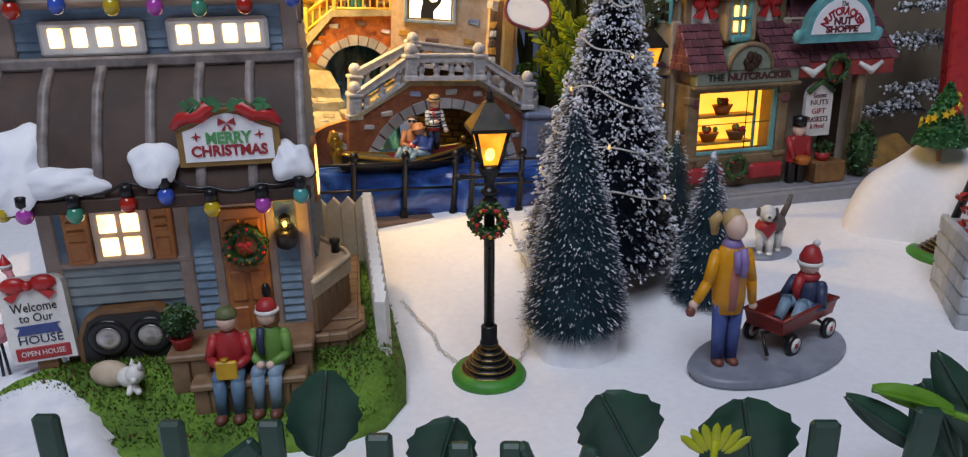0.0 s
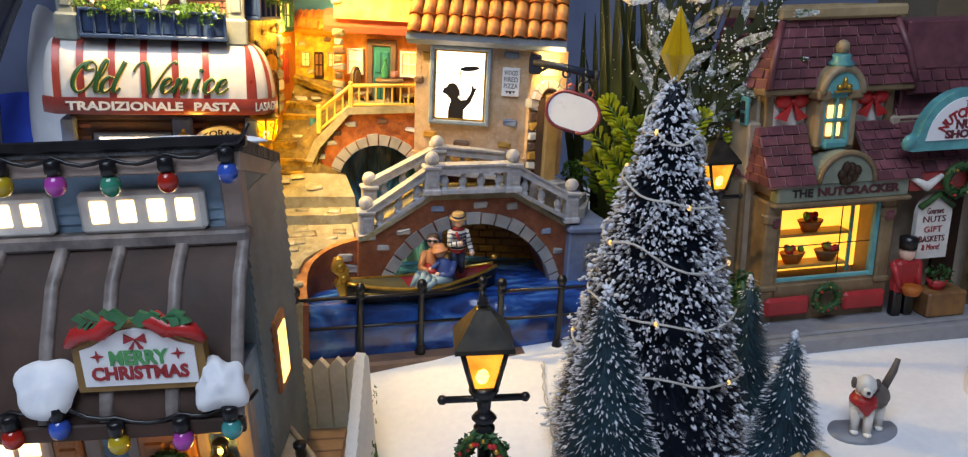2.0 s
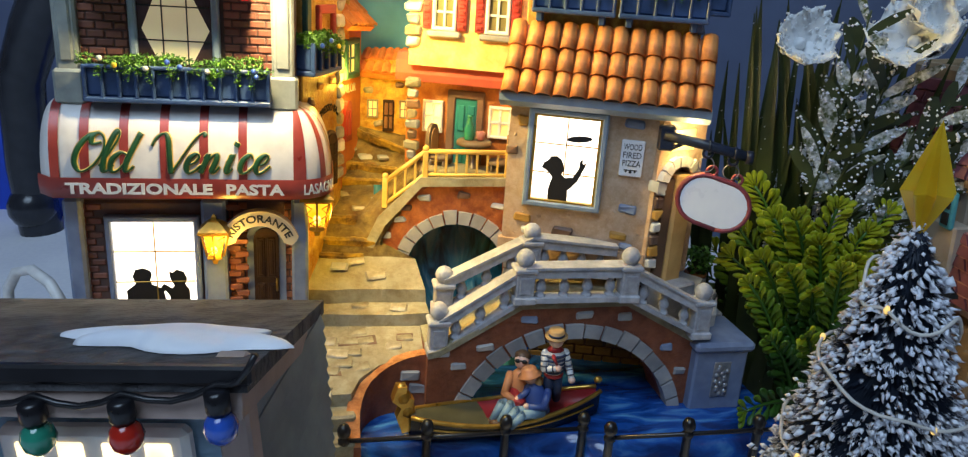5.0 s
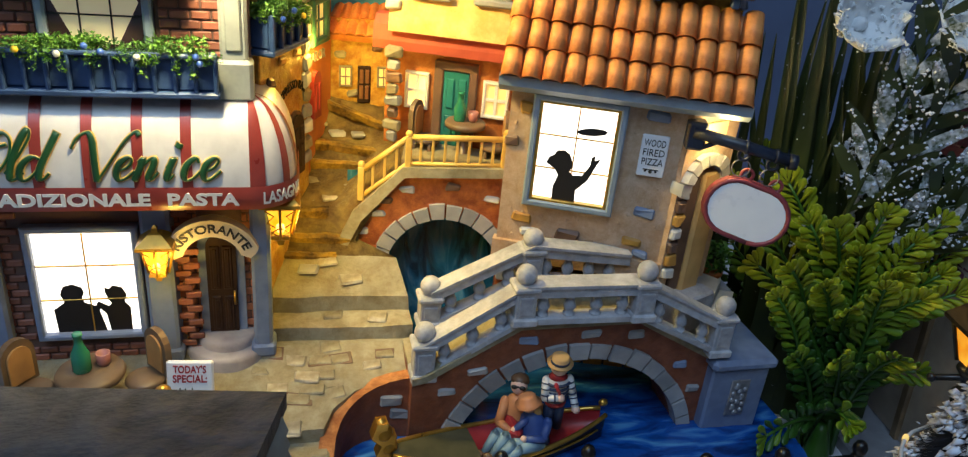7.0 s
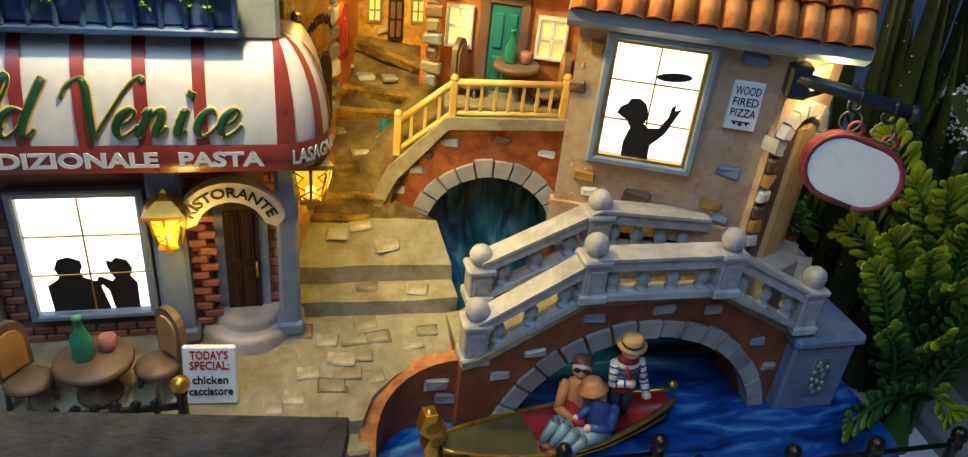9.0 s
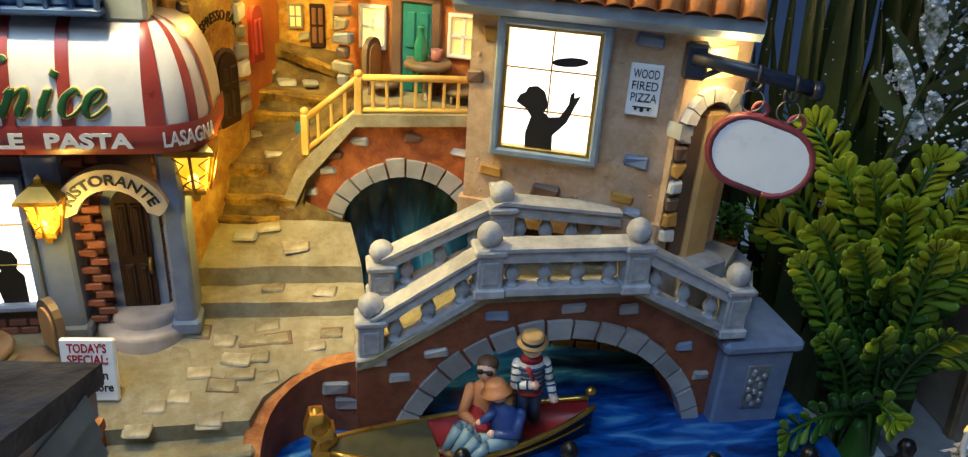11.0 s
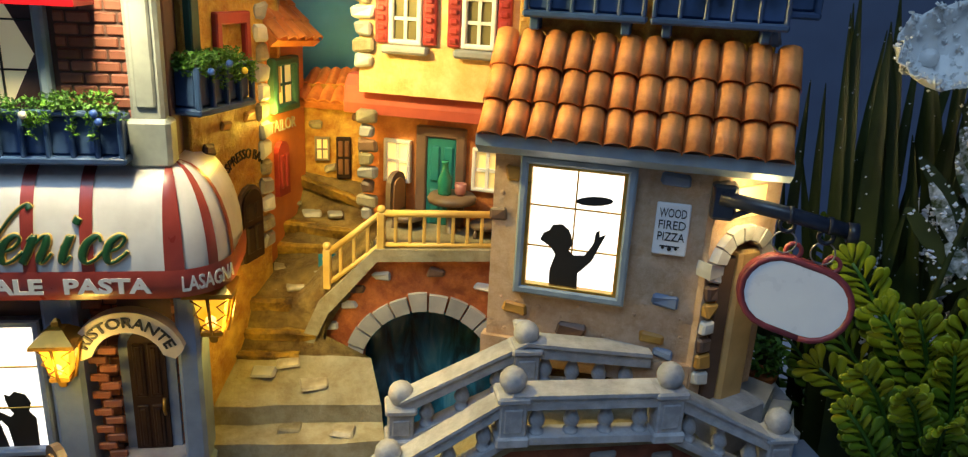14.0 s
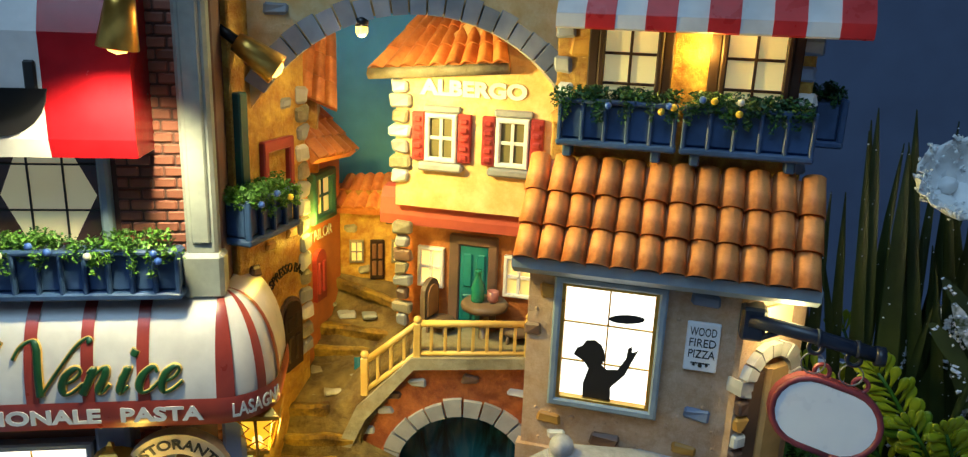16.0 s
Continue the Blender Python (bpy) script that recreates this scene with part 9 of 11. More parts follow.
for x in (-1.45, 1.5):
    for y in (-1.15, 1.15):
        q = Matrix.Translation((x, y, 0.5)) @ Matrix.Rotation(radians(90), 4, "X")
        wh = part("wheel", Geo().lathe([(0.3, -0.14), (0.5, -0.14), (0.53, 0), (0.5, 0.14), (0.3, 0.14)], 18, m=q), M_BLACK, wg)
        part("hub", Geo().lathe([(0.36, -0.17), (0.36, 0.17)], 14, m=q), M_WHITE, wh)
        part("hub_cap", Geo().lathe([(0.13, -0.2), (0.13, 0.2)], 10, m=q), M_BRIGHTRED, wh)
    part("axle", Geo().tube([(x, -1.1, 0.5), (x, 0, 1.0), (x, 1.1, 0.5)], 0.08, 6), M_BLACK, wg)
part("handle", Geo().tube([(-1.6, 0, 0.8), (-2.6, -0.2, 1.1), (-3.1, -0.9, 0.35)], 0.09, 6), M_BLACK, wg)


def fig_child(g):
    g.lathe([(0.6, 0), (0.68, 0.5), (0.62, 1.2), (0.35, 1.7)], 12, 0, sy=0.8)
    for sx in (-1, 1):
        limb(g, (sx * 0.3, -0.2, 0.3), (sx * 0.35, -1.1, 0.75), 0.32, 0.28, 1)
        limb(g, (sx * 0.35, -1.1, 0.75), (sx * 0.35, -1.75, 0.05), 0.28, 0.24, 1)
        g.ball(sx * 0.35, -1.95, 0.0, 0.28, 5, 8, sy=1.4)
        limb(g, (sx * 0.6, 0, 1.35), (sx * 0.85, -0.35, 0.6), 0.26, 0.22, 0)
        limb(g, (sx * 0.85, -0.35, 0.6), (sx * 0.5, -0.8, 0.45), 0.22, 0.17, 0)
        g.ball(sx * 0.45, -0.9, 0.45, 0.19, 2, 8)
    g.lathe([(0.4, 1.5), (0.5, 1.7), (0.4, 1.85)], 12, 3)
    g.tube([(-0.15, -0.4, 1.7), (-0.2, -0.62, 1.2), (-0.12, -0.66, 0.7)], [0.24, 0.22, 0.16], 6, 3)
    g.ball(0, -0.04, 2.2, 0.44, 2, 12)
    g.lathe([(0.5, 2.32), (0.48, 2.6), (0.3, 3.0), (0.01, 3.15)], 14, 3)
    g.lathe([(0.48, 2.2), (0.57, 2.3), (0.48, 2.42)], 14, 4)
    g.ball(0.12, 0.1, 3.2, 0.17, 4, 8)


figurine("seated_child_figurine", T(20.85, 31.7, 1.6) @ RZ(-46) @ Matrix.Diagonal((1.12, 1.12, 1.12, 1)), "resin figurine in a navy coat and red hat in the wagon", fig_child, [M_NAVY, M_DENIM, M_SKIN, M_REDSC, M_WHITE, M_BLACK])

# dog
M_GREYFUR = paint("grey_brown_fur", (0.16, 0.13, 0.12), (0.09, 0.07, 0.065), 0.6)
ds = thing("resin_stand", T(22.1, 41.6, 0.85) @ RZ(20), "small grey resin stand under the dog", "stand")
part("slab", Geo().lathe([(1.0, 0), (1.03, 0.15), (1.0, 0.32), (0.01, 0.34)], 28, sx=1.75, sy=1.15), M_BASEG, ds)
def fig_dog(g):
    g.ball(0.35, 0.25, 1.75, 0.72, 1, 12, sx=1.1, sz=0.95)
    g.ball(-0.15, -0.2, 1.5, 0.62, 0, 12, sz=1.25)
    for x, y in ((-0.45, -0.45), (0.1, -0.6), (0.75, 0.2), (0.35, 0.7)):
        limb(g, (x, y, 1.3), (x, y, 0.1), 0.26, 0.19, 0)
        g.ball(x, y - 0.12, 0.08, 0.22, 0, 8, sy=1.3, sz=0.6)
    g.lathe([(0.62, 1.6), (0.66, 1.75), (0.5, 2.05)], 12, 2, m=Matrix.Translation((-0.15, -0.3, 0)))
    g.prism([(-0.6, 1.75), (0.35, 1.75), (-0.1, 1.15)], -0.95, -0.85, "y", 2)
    g.ball(-0.15, -0.45, 2.6, 0.5, 0, 12, sz=1.05)
    g.ball(-0.15, -0.9, 2.45, 0.27, 0, 8)
    g.ball(-0.15, -1.13, 2.52, 0.1, 3, 6)
    for sx in (-1, 1):
        g.ball(-0.15 + sx * 0.52, -0.4, 2.65, 0.24, 1, 8, sx=0.6, sz=1.3)
    g.tube([(0.9, 0.7, 2.0), (1.3, 1.0, 2.8), (1.45, 1.1, 3.4)], [0.2, 0.18, 0.12], 8, 1)
figurine("dog_figurine", T(22.05, 41.55, 1.18) @ RZ(-8), "grey and white resin dog with a red collar", fig_dog, [M_WHITE, M_GREYFUR, M_REDSC, M_BLACK])

# ---------------------------------------------------------------- nut shop
M_SHINGLE = paint("plum_shingle", (0.19, 0.058, 0.07), (0.10, 0.03, 0.042), 0.45, 200, 60, 0.5, vary=0.24)
M_SHJOINT = paint("pale_plum_joint", (0.42, 0.23, 0.24), (0.22, 0.10, 0.11), 0.55, 200, 60, 0.5)
M_SHOPWALL = paint("shop_cream_wall", (0.44, 0.36, 0.28), (0.32, 0.25, 0.19), 0.6, 160, 30, 0.5)
M_SHOPTAN = paint("shop_tan_trim", (0.27, 0.18, 0.10), (0.15, 0.095, 0.05), 0.5, 180, 40, 0.4)
M_SAGE = paint("sage_stone", (0.25, 0.28, 0.22), (0.17, 0.20, 0.16), 0.55, 180, 40, 0.4)
M_PLUMINK = paint("plum_letter", (0.16, 0.02, 0.03), None, 0.5, bump=0)
M_SHOPIN = glow("shop_interior", (1.0, 0.58, 0.10), 1.1, (0.95, 0.45, 0.05), 90)
nsx = thing("nut_shop", FN, "cream nut shop with plum shingle roofs and a lit window", "shop")
part("pavement", Geo().box(-4.2, -2.2, -0.5, 17.5, 9.0, 2.55, 0.12), M_SIDEWALK, nsx, "grey pavement slab")
part("kerb", Geo().box(-4.3, -2.6, -0.5, 17.6, -2.0, 2.35, 0.12), M_SIDEWALK, nsx)
part("bay_body", Geo().box(-0.9, 2.0, 2.5, 7.3, 8.5, 16.5, 0.1), M_SHOPWALL, nsx)
part("side_wall", Geo().box(-1.6, 1.6, 2.5, -0.8, 8.5, 14.5, 0.1), M_SHOPWALL, nsx)
part("wing_body", Geo().box(7.3, 1.2, 2.5, 15.2, 8.5, 14.5, 0.1), M_SHOPWALL, nsx)
for x0, x1 in ((-1.15, -0.25), (6.35, 7.25)):
    part("pier", Geo().box(x0, -0.35, 2.5, x1, 2.2, 10.2, 0.12).box(x0 - 0.12, -0.5, 4.6, x1 + 0.12, 0.4, 5.0, 0.1).box(x0 - 0.1, -0.45, 8.7, x1 + 0.1, 0.3, 9.5, 0.2), M_SHOPTAN, nsx)
for x0, x1 in ((-0.75, -0.35), (6.5, 6.95)):
    part("plum_capital", Geo().box(x0, -0.55, 8.6, x1 + 0.1, -0.3, 9.2, 0.1), M_SHINGLE, nsx)
part("stall_riser", Geo().box(-0.3, -0.3, 2.5, 6.4, 0.3, 4.9, 0.1), M_SHOPTAN, nsx)
for x0, x1 in ((-0.9, 2.0), (4.2, 7.0)):
    part("red_bunting", Geo().box(x0, -0.75, 3.0, x1, -0.25, 4.2, 0.2), M_REDSC, nsx)
# lit bay: a real recess
bw = part("shop_window", Geo().box(-0.3, -0.2, 9.55, 6.4, 0.25, 9.85, 0.08).box(-0.3, -0.2, 4.85, 6.4, 0.25, 5.15, 0.08).box(-0.3, -0.2, 4.9, -0.05, 0.25, 9.8, 0.06), M_SHOPTAN, nsx, "glowing shop window with shelves")
part("teal_frame", Geo().box(6.0, -0.25, 5.0, 6.3, 0.2, 9.7, 0.06).box(5.2, 0.9, 5.0, 5.4, 1.1, 9.7, 0.04).box(-0.1, -0.22, 5.05, 6.2, 0.0, 5.3, 0.04), M_TEALB, bw)
part("back_panel", Geo().box(-0.2, 1.75, 5.0, 6.3, 1.95, 9.7, 0.02), M_SHOPIN, bw)
M_SHELF = paint("honey_shelf", (0.55, 0.28, 0.06), None, 0.5)
for z in (5.75, 7.75):
    part("shelf", Geo().box(-0.1, 0.6, z - 0.18, 5.0, 1.75, z, 0.04), M_SHELF, bw)
part("window_bar", Geo().tube([(-0.1, 0.1, 7.2), (6.1, 0.1, 7.2)], 0.035, 5), M_INK, bw)
part("window_bar", Geo().tube([(4.0, 0.1, 5.1), (4.0, 0.1, 9.7)], 0.035, 5), M_INK, bw)
M_BASKET = paint("orange_basket", (0.55, 0.14, 0.02), None, 0.5)
for x, z, m_ in ((2.6, 7.75, M_BASKET), (1.6, 5.75, M_BASKET), (3.9, 5.75, M_WOOD)):
    t = thing("nut_basket", FN @ T(x, 1.1, z), "small basket of nuts on the shop shelf", "basket", "nut baskets")
    part("bowl", Geo().lathe([(0.5, 0), (0.8, 0.6), (0.85, 0.7), (0.6, 0.65)], 12, sy=0.6), m_, t)
    for k in range(7):
        part("nut", Geo().ball(0, 0, 0, 0.22, n=6), (M_BRIGHTRED, M_LEAF, M_WOOD)[k % 3], t, at=T(random.uniform(-0.5, 0.5), random.uniform(-0.2, 0.2), 0.75 + random.uniform(0, 0.3)))
# fascia and pediment
part("fascia", Geo().box(-0.75, -0.75, 10.1, 7.55, 0.2, 11.25, 0.1), M_SAGE, nsx)
words("THE", 0.64, T(0.75, -0.78, 10.68) @ FRONT, M_INK, nsx, width=1.3, fat=0.02)
words("NUTCRACKER", 0.64, T(4.25, -0.78, 10.68) @ FRONT, paint("dark_brick_red_letter", (0.10, 0.022, 0.026), None, 0.6), nsx, width=5.2, fat=0.03)
part("cornice", Geo().box(-1.0, -0.95, 9.9, 7.7, 0.2, 10.15, 0.08), M_SHOPTAN, nsx)
poly = [(1.4, 11.2)] + arch_pts(3.4, 11.2, 1.75, 180, 0, 12) + [(5.4, 11.2)]
part("pediment", Geo().prism(poly, -0.85, 1.2, "y"), M_SAGE, nsx)
part("pediment_rim", Geo().tube([(x, -0.85, z) for x, z in arch_pts(3.4, 11.2, 1.75, 180, 0, 14)], 0.17, 6), M_SHOPTAN, nsx)
for k in range(9):
    part("carved_nut", Geo().ball(0, 0, 0, 0.28, n=8, sz=1.2), M_DARKWOOD, nsx, at=T(3.4 + 0.62 * math.cos(k * 2.4) * (0.3 + 0.08 * k), -0.85, 11.75 + 0.4 * math.sin(k * 2.4)))


def shingle_slope(parent, a, b, c, d, nr, w, mat):
    """Shingles in courses on a slope: lower left, lower right, upper left, upper right."""
    a, b, c, d = (Vector(p) for p in (a, b, c, d))
    nrm = (b - a).cross(c - a).normalized()
    sl = part("roof_slope", Geo().add([a, b, d, c, a - nrm * 0.3, b - nrm * 0.3, d - nrm * 0.3, c - nrm * 0.3], [(0, 1, 2, 3), (4, 7, 6, 5), (0, 4, 5, 1), (1, 5, 6, 2), (2, 6, 7, 3), (3, 7, 4, 0)]), M_SHJOINT, parent)
    for j in range(nr):
        v0, v1 = j / nr, (j + 0.86) / nr
        l0, r0, l1, r1 = a.lerp(c, v0), b.lerp(d, v0), a.lerp(c, v1), b.lerp(d, v1)
        n = max(2, int((r0 - l0).length / w))
        off = 0.5 if j % 2 else 0.0
        for i in range(-1, n + 1):
            u0, u1 = max(0, (i + off + 0.05) / n), min(1, (i + 0.95 + off) / n)
            if u1 - u0 < 0.2 / n:
                continue
            q = [l0.lerp(r0, u0), l0.lerp(r0, u1), l1.lerp(r1, u1), l1.lerp(r1, u0)]
            t0, t1 = 0.12 + random.uniform(-0.03, 0.03), 0.08
            top = [q[0] + nrm * t0, q[1] + nrm * t0, q[2] + nrm * t1, q[3] + nrm * t1]
            part("shingle", Geo().add(q + top, [(4, 5, 6, 7), (0, 1, 5, 4), (1, 2, 6, 5), (3, 0, 4, 7)]), mat, sl)


shingle_slope(nsx, (-1.35, -0.9, 11.2), (1.5, -0.9, 11.2), (-1.1, 1.5, 14.3), (1.9, 1.5, 14.3), 6, 0.85, M_SHINGLE)
shingle_slope(nsx, (5.3, -0.9, 11.2), (8.2, -0.9, 11.2), (5.0, 1.5, 14.3), (7.9, 1.5, 14.3), 6, 0.85, M_SHINGLE)
shingle_slope(nsx, (-1.8, 6.0, 11.2), (-1.35, -0.9, 11.2), (-1.2, 6.0, 14.3), (-1.1, 1.5, 14.3), 6, 0.9, M_SHINGLE)
part("upper_wall", Geo().box(-0.7, 1.6, 14.0, 7.5, 3.0, 16.7, 0.06), M_WHITE, nsx)
for x in (-0.75, 6.95):
    part("corner_post", Geo().box(x, 1.4, 13.9, x + 0.55, 2.2, 16.6, 0.08), M_SHOPTAN, nsx)
for x in (0.9, 6.05):
    g = Geo()
    for sx in (-1, 1):
        g.ball(x + sx * 0.52, 1.42, 15.72, 0.5, n=10, sx=1.1, sy=0.5, sz=0.9).prism([(x + sx * 0.02, 15.6), (x + sx * 0.35, 14.55), (x + sx * 1.0, 14.75)], 1.25, 1.5, "y")
    part("red_bow", g.ball(x, 1.35, 15.7, 0.2, n=8), M_BRIGHTRED, nsx)
# dormer
M_DORMER = paint("dormer_cream", (0.36, 0.28, 0.18), (0.22, 0.155, 0.095), 0.5, 180, 40, 0.4)
NARROW = T(3.3, 0, 0) @ Matrix.Diagonal((0.82, 1, 0.97, 1)) @ T(-3.2, 0, 0.45)
part("dormer_body", Geo().box(1.75, 0.7, 12.9, 4.65, 2.4, 16.3, 0.1), M_DORMER, nsx, at=NARROW)
part("dormer_hood", Geo().prism(arch_pts(3.2, 16.2, 1.72, 180, 0, 14), 0.35, 2.5, "y"), M_DORMER, nsx, at=NARROW)
part("dormer_rim", Geo().tube([(x, 0.32, z) for x, z in arch_pts(3.2, 16.2, 1.5, 180, 0, 14)], 0.26, 8), M_DORMER, nsx, at=NARROW)
part("hood_face", Geo().prism(arch_pts(3.2, 16.25, 1.25, 180, 0, 14), 0.24, 0.4, "y"), M_TEALB, nsx, at=NARROW)
part("dormer_crest", Geo().lathe([(0.75, 17.75), (0.85, 17.95), (0.55, 18.2), (0.62, 18.4), (0.45, 18.5)], 14, m=Matrix.Translation((3.25, 0.8, 0))), M_TEALB, nsx, at=NARROW)
part("crest_ball", Geo().ball(3.25, 0.8, 18.85, 0.45, n=12), M_DORMER, nsx, at=NARROW)
part("fleur", Geo().ball(3.2, 0.18, 16.85, 0.2, n=8, sz=1.8).ball(2.85, 0.18, 16.62, 0.17, n=8, sx=1.6).ball(3.55, 0.18, 16.62, 0.17, n=8, sx=1.6).box(2.5, 0.12, 16.3, 3.9, 0.28, 16.42, 0.04), M_GOLD, nsx, at=NARROW)
for x0, x1 in ((1.5, 2.15), (3.95, 4.65)):
    part("dormer_jamb", Geo().box(x0, 0.35, 12.9, x1, 1.8, 16.0, 0.2), M_DORMER, nsx, at=NARROW)
    part("dormer_capital", Geo().box(x0 - 0.22, 0.15, 15.85, x1 + 0.2, 1.5, 16.45, 0.14), M_SHOPTAN, nsx, at=NARROW)
dw = part("dormer_window", Geo().surround(2.2, 3.85, 13.4, 15.95, 0.3, 0.4, 0.75).box(2.2, 0.4, 14.55, 3.85, 0.7, 14.75, 0.05).box(2.92, 0.4, 13.4, 3.12, 0.7, 15.95, 0.05), M_TEALB, nsx, "teal dormer window with lit panes", at=NARROW)
part("window_sill", Geo().box(2.1, 0.2, 12.9, 3.95, 0.8, 13.45, 0.15), M_TEALB, dw)
for x in (2.45, 3.1):
    for z in (13.65, 14.72):
        part("pane", Geo().box(x, 0.55, z, x + 0.42, 0.68, z + 0.8, 0.04), M_WARMPANE, dw)
# teal windows and timbers of the side wall
for y in (2.15, 3.9):
    sw = part("side_window", Geo().box(-1.75, y - 0.4, 14.3, -1.5, y + 0.4, 16.0, 0.08), M_TEALB, nsx, "narrow teal window")
    for k in (0, 1):
        part("pane", Geo().box(-1.8, y - 0.22, 14.5 + 0.72 * k, -1.72, y + 0.22, 15.05 + 0.72 * k, 0.02), M_INK, sw)
for y0, z0, z1 in ((1.5, 2.5, 11.0), (4.6, 2.5, 11.0)):
    part("timber", Geo().box(-1.78, y0, z0, -1.5, y0 + 0.5, z1, 0.08), M_SHOPTAN, nsx)
part("hip_ridge", Geo().tube([(-0.95, 0.85, 16.5), (-0.4, 1.4, 18.4), (0.35, 2.25, 20.4)], 0.22, 8), M_SHINGLE, nsx)
part("hip_ridge", Geo().tube([(8.3, 0.85, 16.5), (8.0, 1.4, 18.4), (7.45, 2.25, 20.4)], 0.22, 8), M_SHINGLE, nsx)
# mansard
shingle_slope(nsx, (-0.9, 0.9, 16.5), (8.3, 0.9, 16.5), (0.35, 2.3, 20.4), (7.45, 2.3, 20.4), 7, 1.0, M_SHINGLE)
shingle_slope(nsx, (-2.2, 6.5, 16.5), (-0.9, 0.9, 16.5), (-1.0, 6.5, 20.4), (0.35, 2.3, 20.4), 7, 1.0, M_SHINGLE)
part("roof_core", Geo().prism([(-0.5, 16.4), (7.9, 16.4), (7.3, 20.4), (0.4, 20.4)], 2.6, 8.0, "y"), M_SHINGLE, nsx)
part("roof_tray", Geo().box(0.2, 2.2, 20.3, 7.9, 8.4, 20.6, 0.1), M_SIDEWALK, nsx)
M_CORNICE = paint("tan_cornice", (0.44, 0.31, 0.17), (0.28, 0.19, 0.10), 0.5, 180, 40, 0.4)
for x0, y0, x1, y1 in ((0.0, 1.85, 8.1, 2.5), (0.0, 8.0, 8.1, 8.6), (-0.55, 2.5, 0.1, 8.0), (7.6, 2.5, 8.1, 8.0)):
    part("roof_cornice", Geo().box(x0, y0, 20.25, x1, y1, 20.98, 0.15), M_CORNICE, nsx)
part("eave", Geo().box(-1.2, 0.9, 16.1, 8.4, 2.2, 16.55, 0.1), M_SHOPTAN, nsx)
# right wing
shingle_slope(nsx, (7.6, -0.6, 11.4), (16.2, -0.6, 11.4), (7.9, 2.2, 15.6), (15.3, 2.2, 15.6), 6, 0.85, M_SHINGLE)
shingle_slope(nsx, (8.3, 1.2, 15.8), (16.0, 1.2, 15.8), (8.3, 2.6, 20.0), (15.4, 2.6, 20.0), 6, 0.85, M_SHINGLE)
part("wing_upper", Geo().box(8.0, 1.6, 14.0, 15.4, 6.0, 20.0, 0.1), M_SHINGLE, nsx)
part("wing_fascia", Geo().box(7.5, -0.7, 10.3, 15.8, 0.3, 11.4, 0.1), M_RED, nsx, "red fascia with pale swags")
for x in (8.6, 13.6):
    part("swag", Geo().tube([(x - 1.0, -0.75, 11.2), (x, -0.85, 10.6), (x + 1.0, -0.75, 11.2)], [0.15, 0.3, 0.15], 8), M_WHITE, nsx)
part("wing_post", Geo().box(12.9, -0.5, 2.5, 13.6, 0.3, 10.4, 0.1), M_SHOPTAN, nsx)
part("dark_door", Geo().box(11.2, 1.0, 2.5, 12.9, 1.25, 9.6, 0.06), M_DARKWOOD, nsx)
wreath(FN @ T(10.6, -0.95, 10.9), 0.85, 0.3, "green wreath with red berries on the shop fascia", 200, 6)
wreath(FN @ T(2.9, -0.9, 4.1), 0.75, 0.28, "green wreath with red berries under the shop window", 200, 8)
ss = thing("shop_sign", FN @ T(10.35, -0.9, 13.2), "teal half-round sign with white face over the nut shop", "sign")
part("frame", Geo().prism([(-3.5, 0.0)] + arch_pts(0, 0.2, 2.9, 172, 8, 16) + [(3.5, 0.0), (3.3, -0.4), (-3.3, -0.4)], -0.2, 0.5, "y").ball(-3.3, 0, 0.1, 0.5, n=10, sy=0.6).ball(3.3, 0, 0.1, 0.5, n=10, sy=0.6), M_TEALB, ss)
part("face", Geo().prism([(-2.5, 0.2)] + arch_pts(0, 0.2, 2.45, 175, 5, 16) + [(2.5, 0.2)], -0.28, 0.3, "y"), M_PLATE, ss)
words("The", 0.5, T(0, -0.3, 2.25) @ FRONT, M_INK, ss, width=0.6)
words("NUTCRACKER", 0.75, T(0, -0.3, 1.75) @ FRONT, M_INKRED, ss, bend=1.75, width=4.0, fat=0.03)
words("NUT", 0.72, T(0, -0.3, 1.05) @ FRONT, M_PLUMINK, ss, width=1.5, fat=0.03)
words("SHOPPE", 0.62, T(0, -0.3, 0.5) @ FRONT, M_PLUMINK, ss, width=2.7, fat=0.03)
nb = thing("goods_board", FN @ T(9.75, -0.3, 5.9), "white arched board listing nuts and gift baskets", "sign")
part("board", Geo().prism([(-1.15, 0), (1.15, 0), (1.15, 2.9)] + arch_pts(0, 2.9, 1.15, 0, 180, 10), -0.15, 0.2, "y"), M_WHITE, nb)
for s_, z, m_, w_ in (("Gourmet", 3.02, M_PLUMINK, 1.1), ("NUTS", 2.5, M_PLUMINK, 1.5), ("GIFT", 1.85, M_INKRED, 1.2), ("BASKETS", 1.25, M_PLUMINK, 1.7), ("& More!", 0.72, M_INKRED, 1.2)):
    words(s_, 0.55, T(0, -0.17, z) @ FRONT, m_, nb, width=w_)
part("holly_top", Geo().tube([(-1.1, -0.2, 3.3), (0, -0.25, 4.1), (1.1, -0.2, 3.3)], 0.2, 6), M_LEAFD, nb)
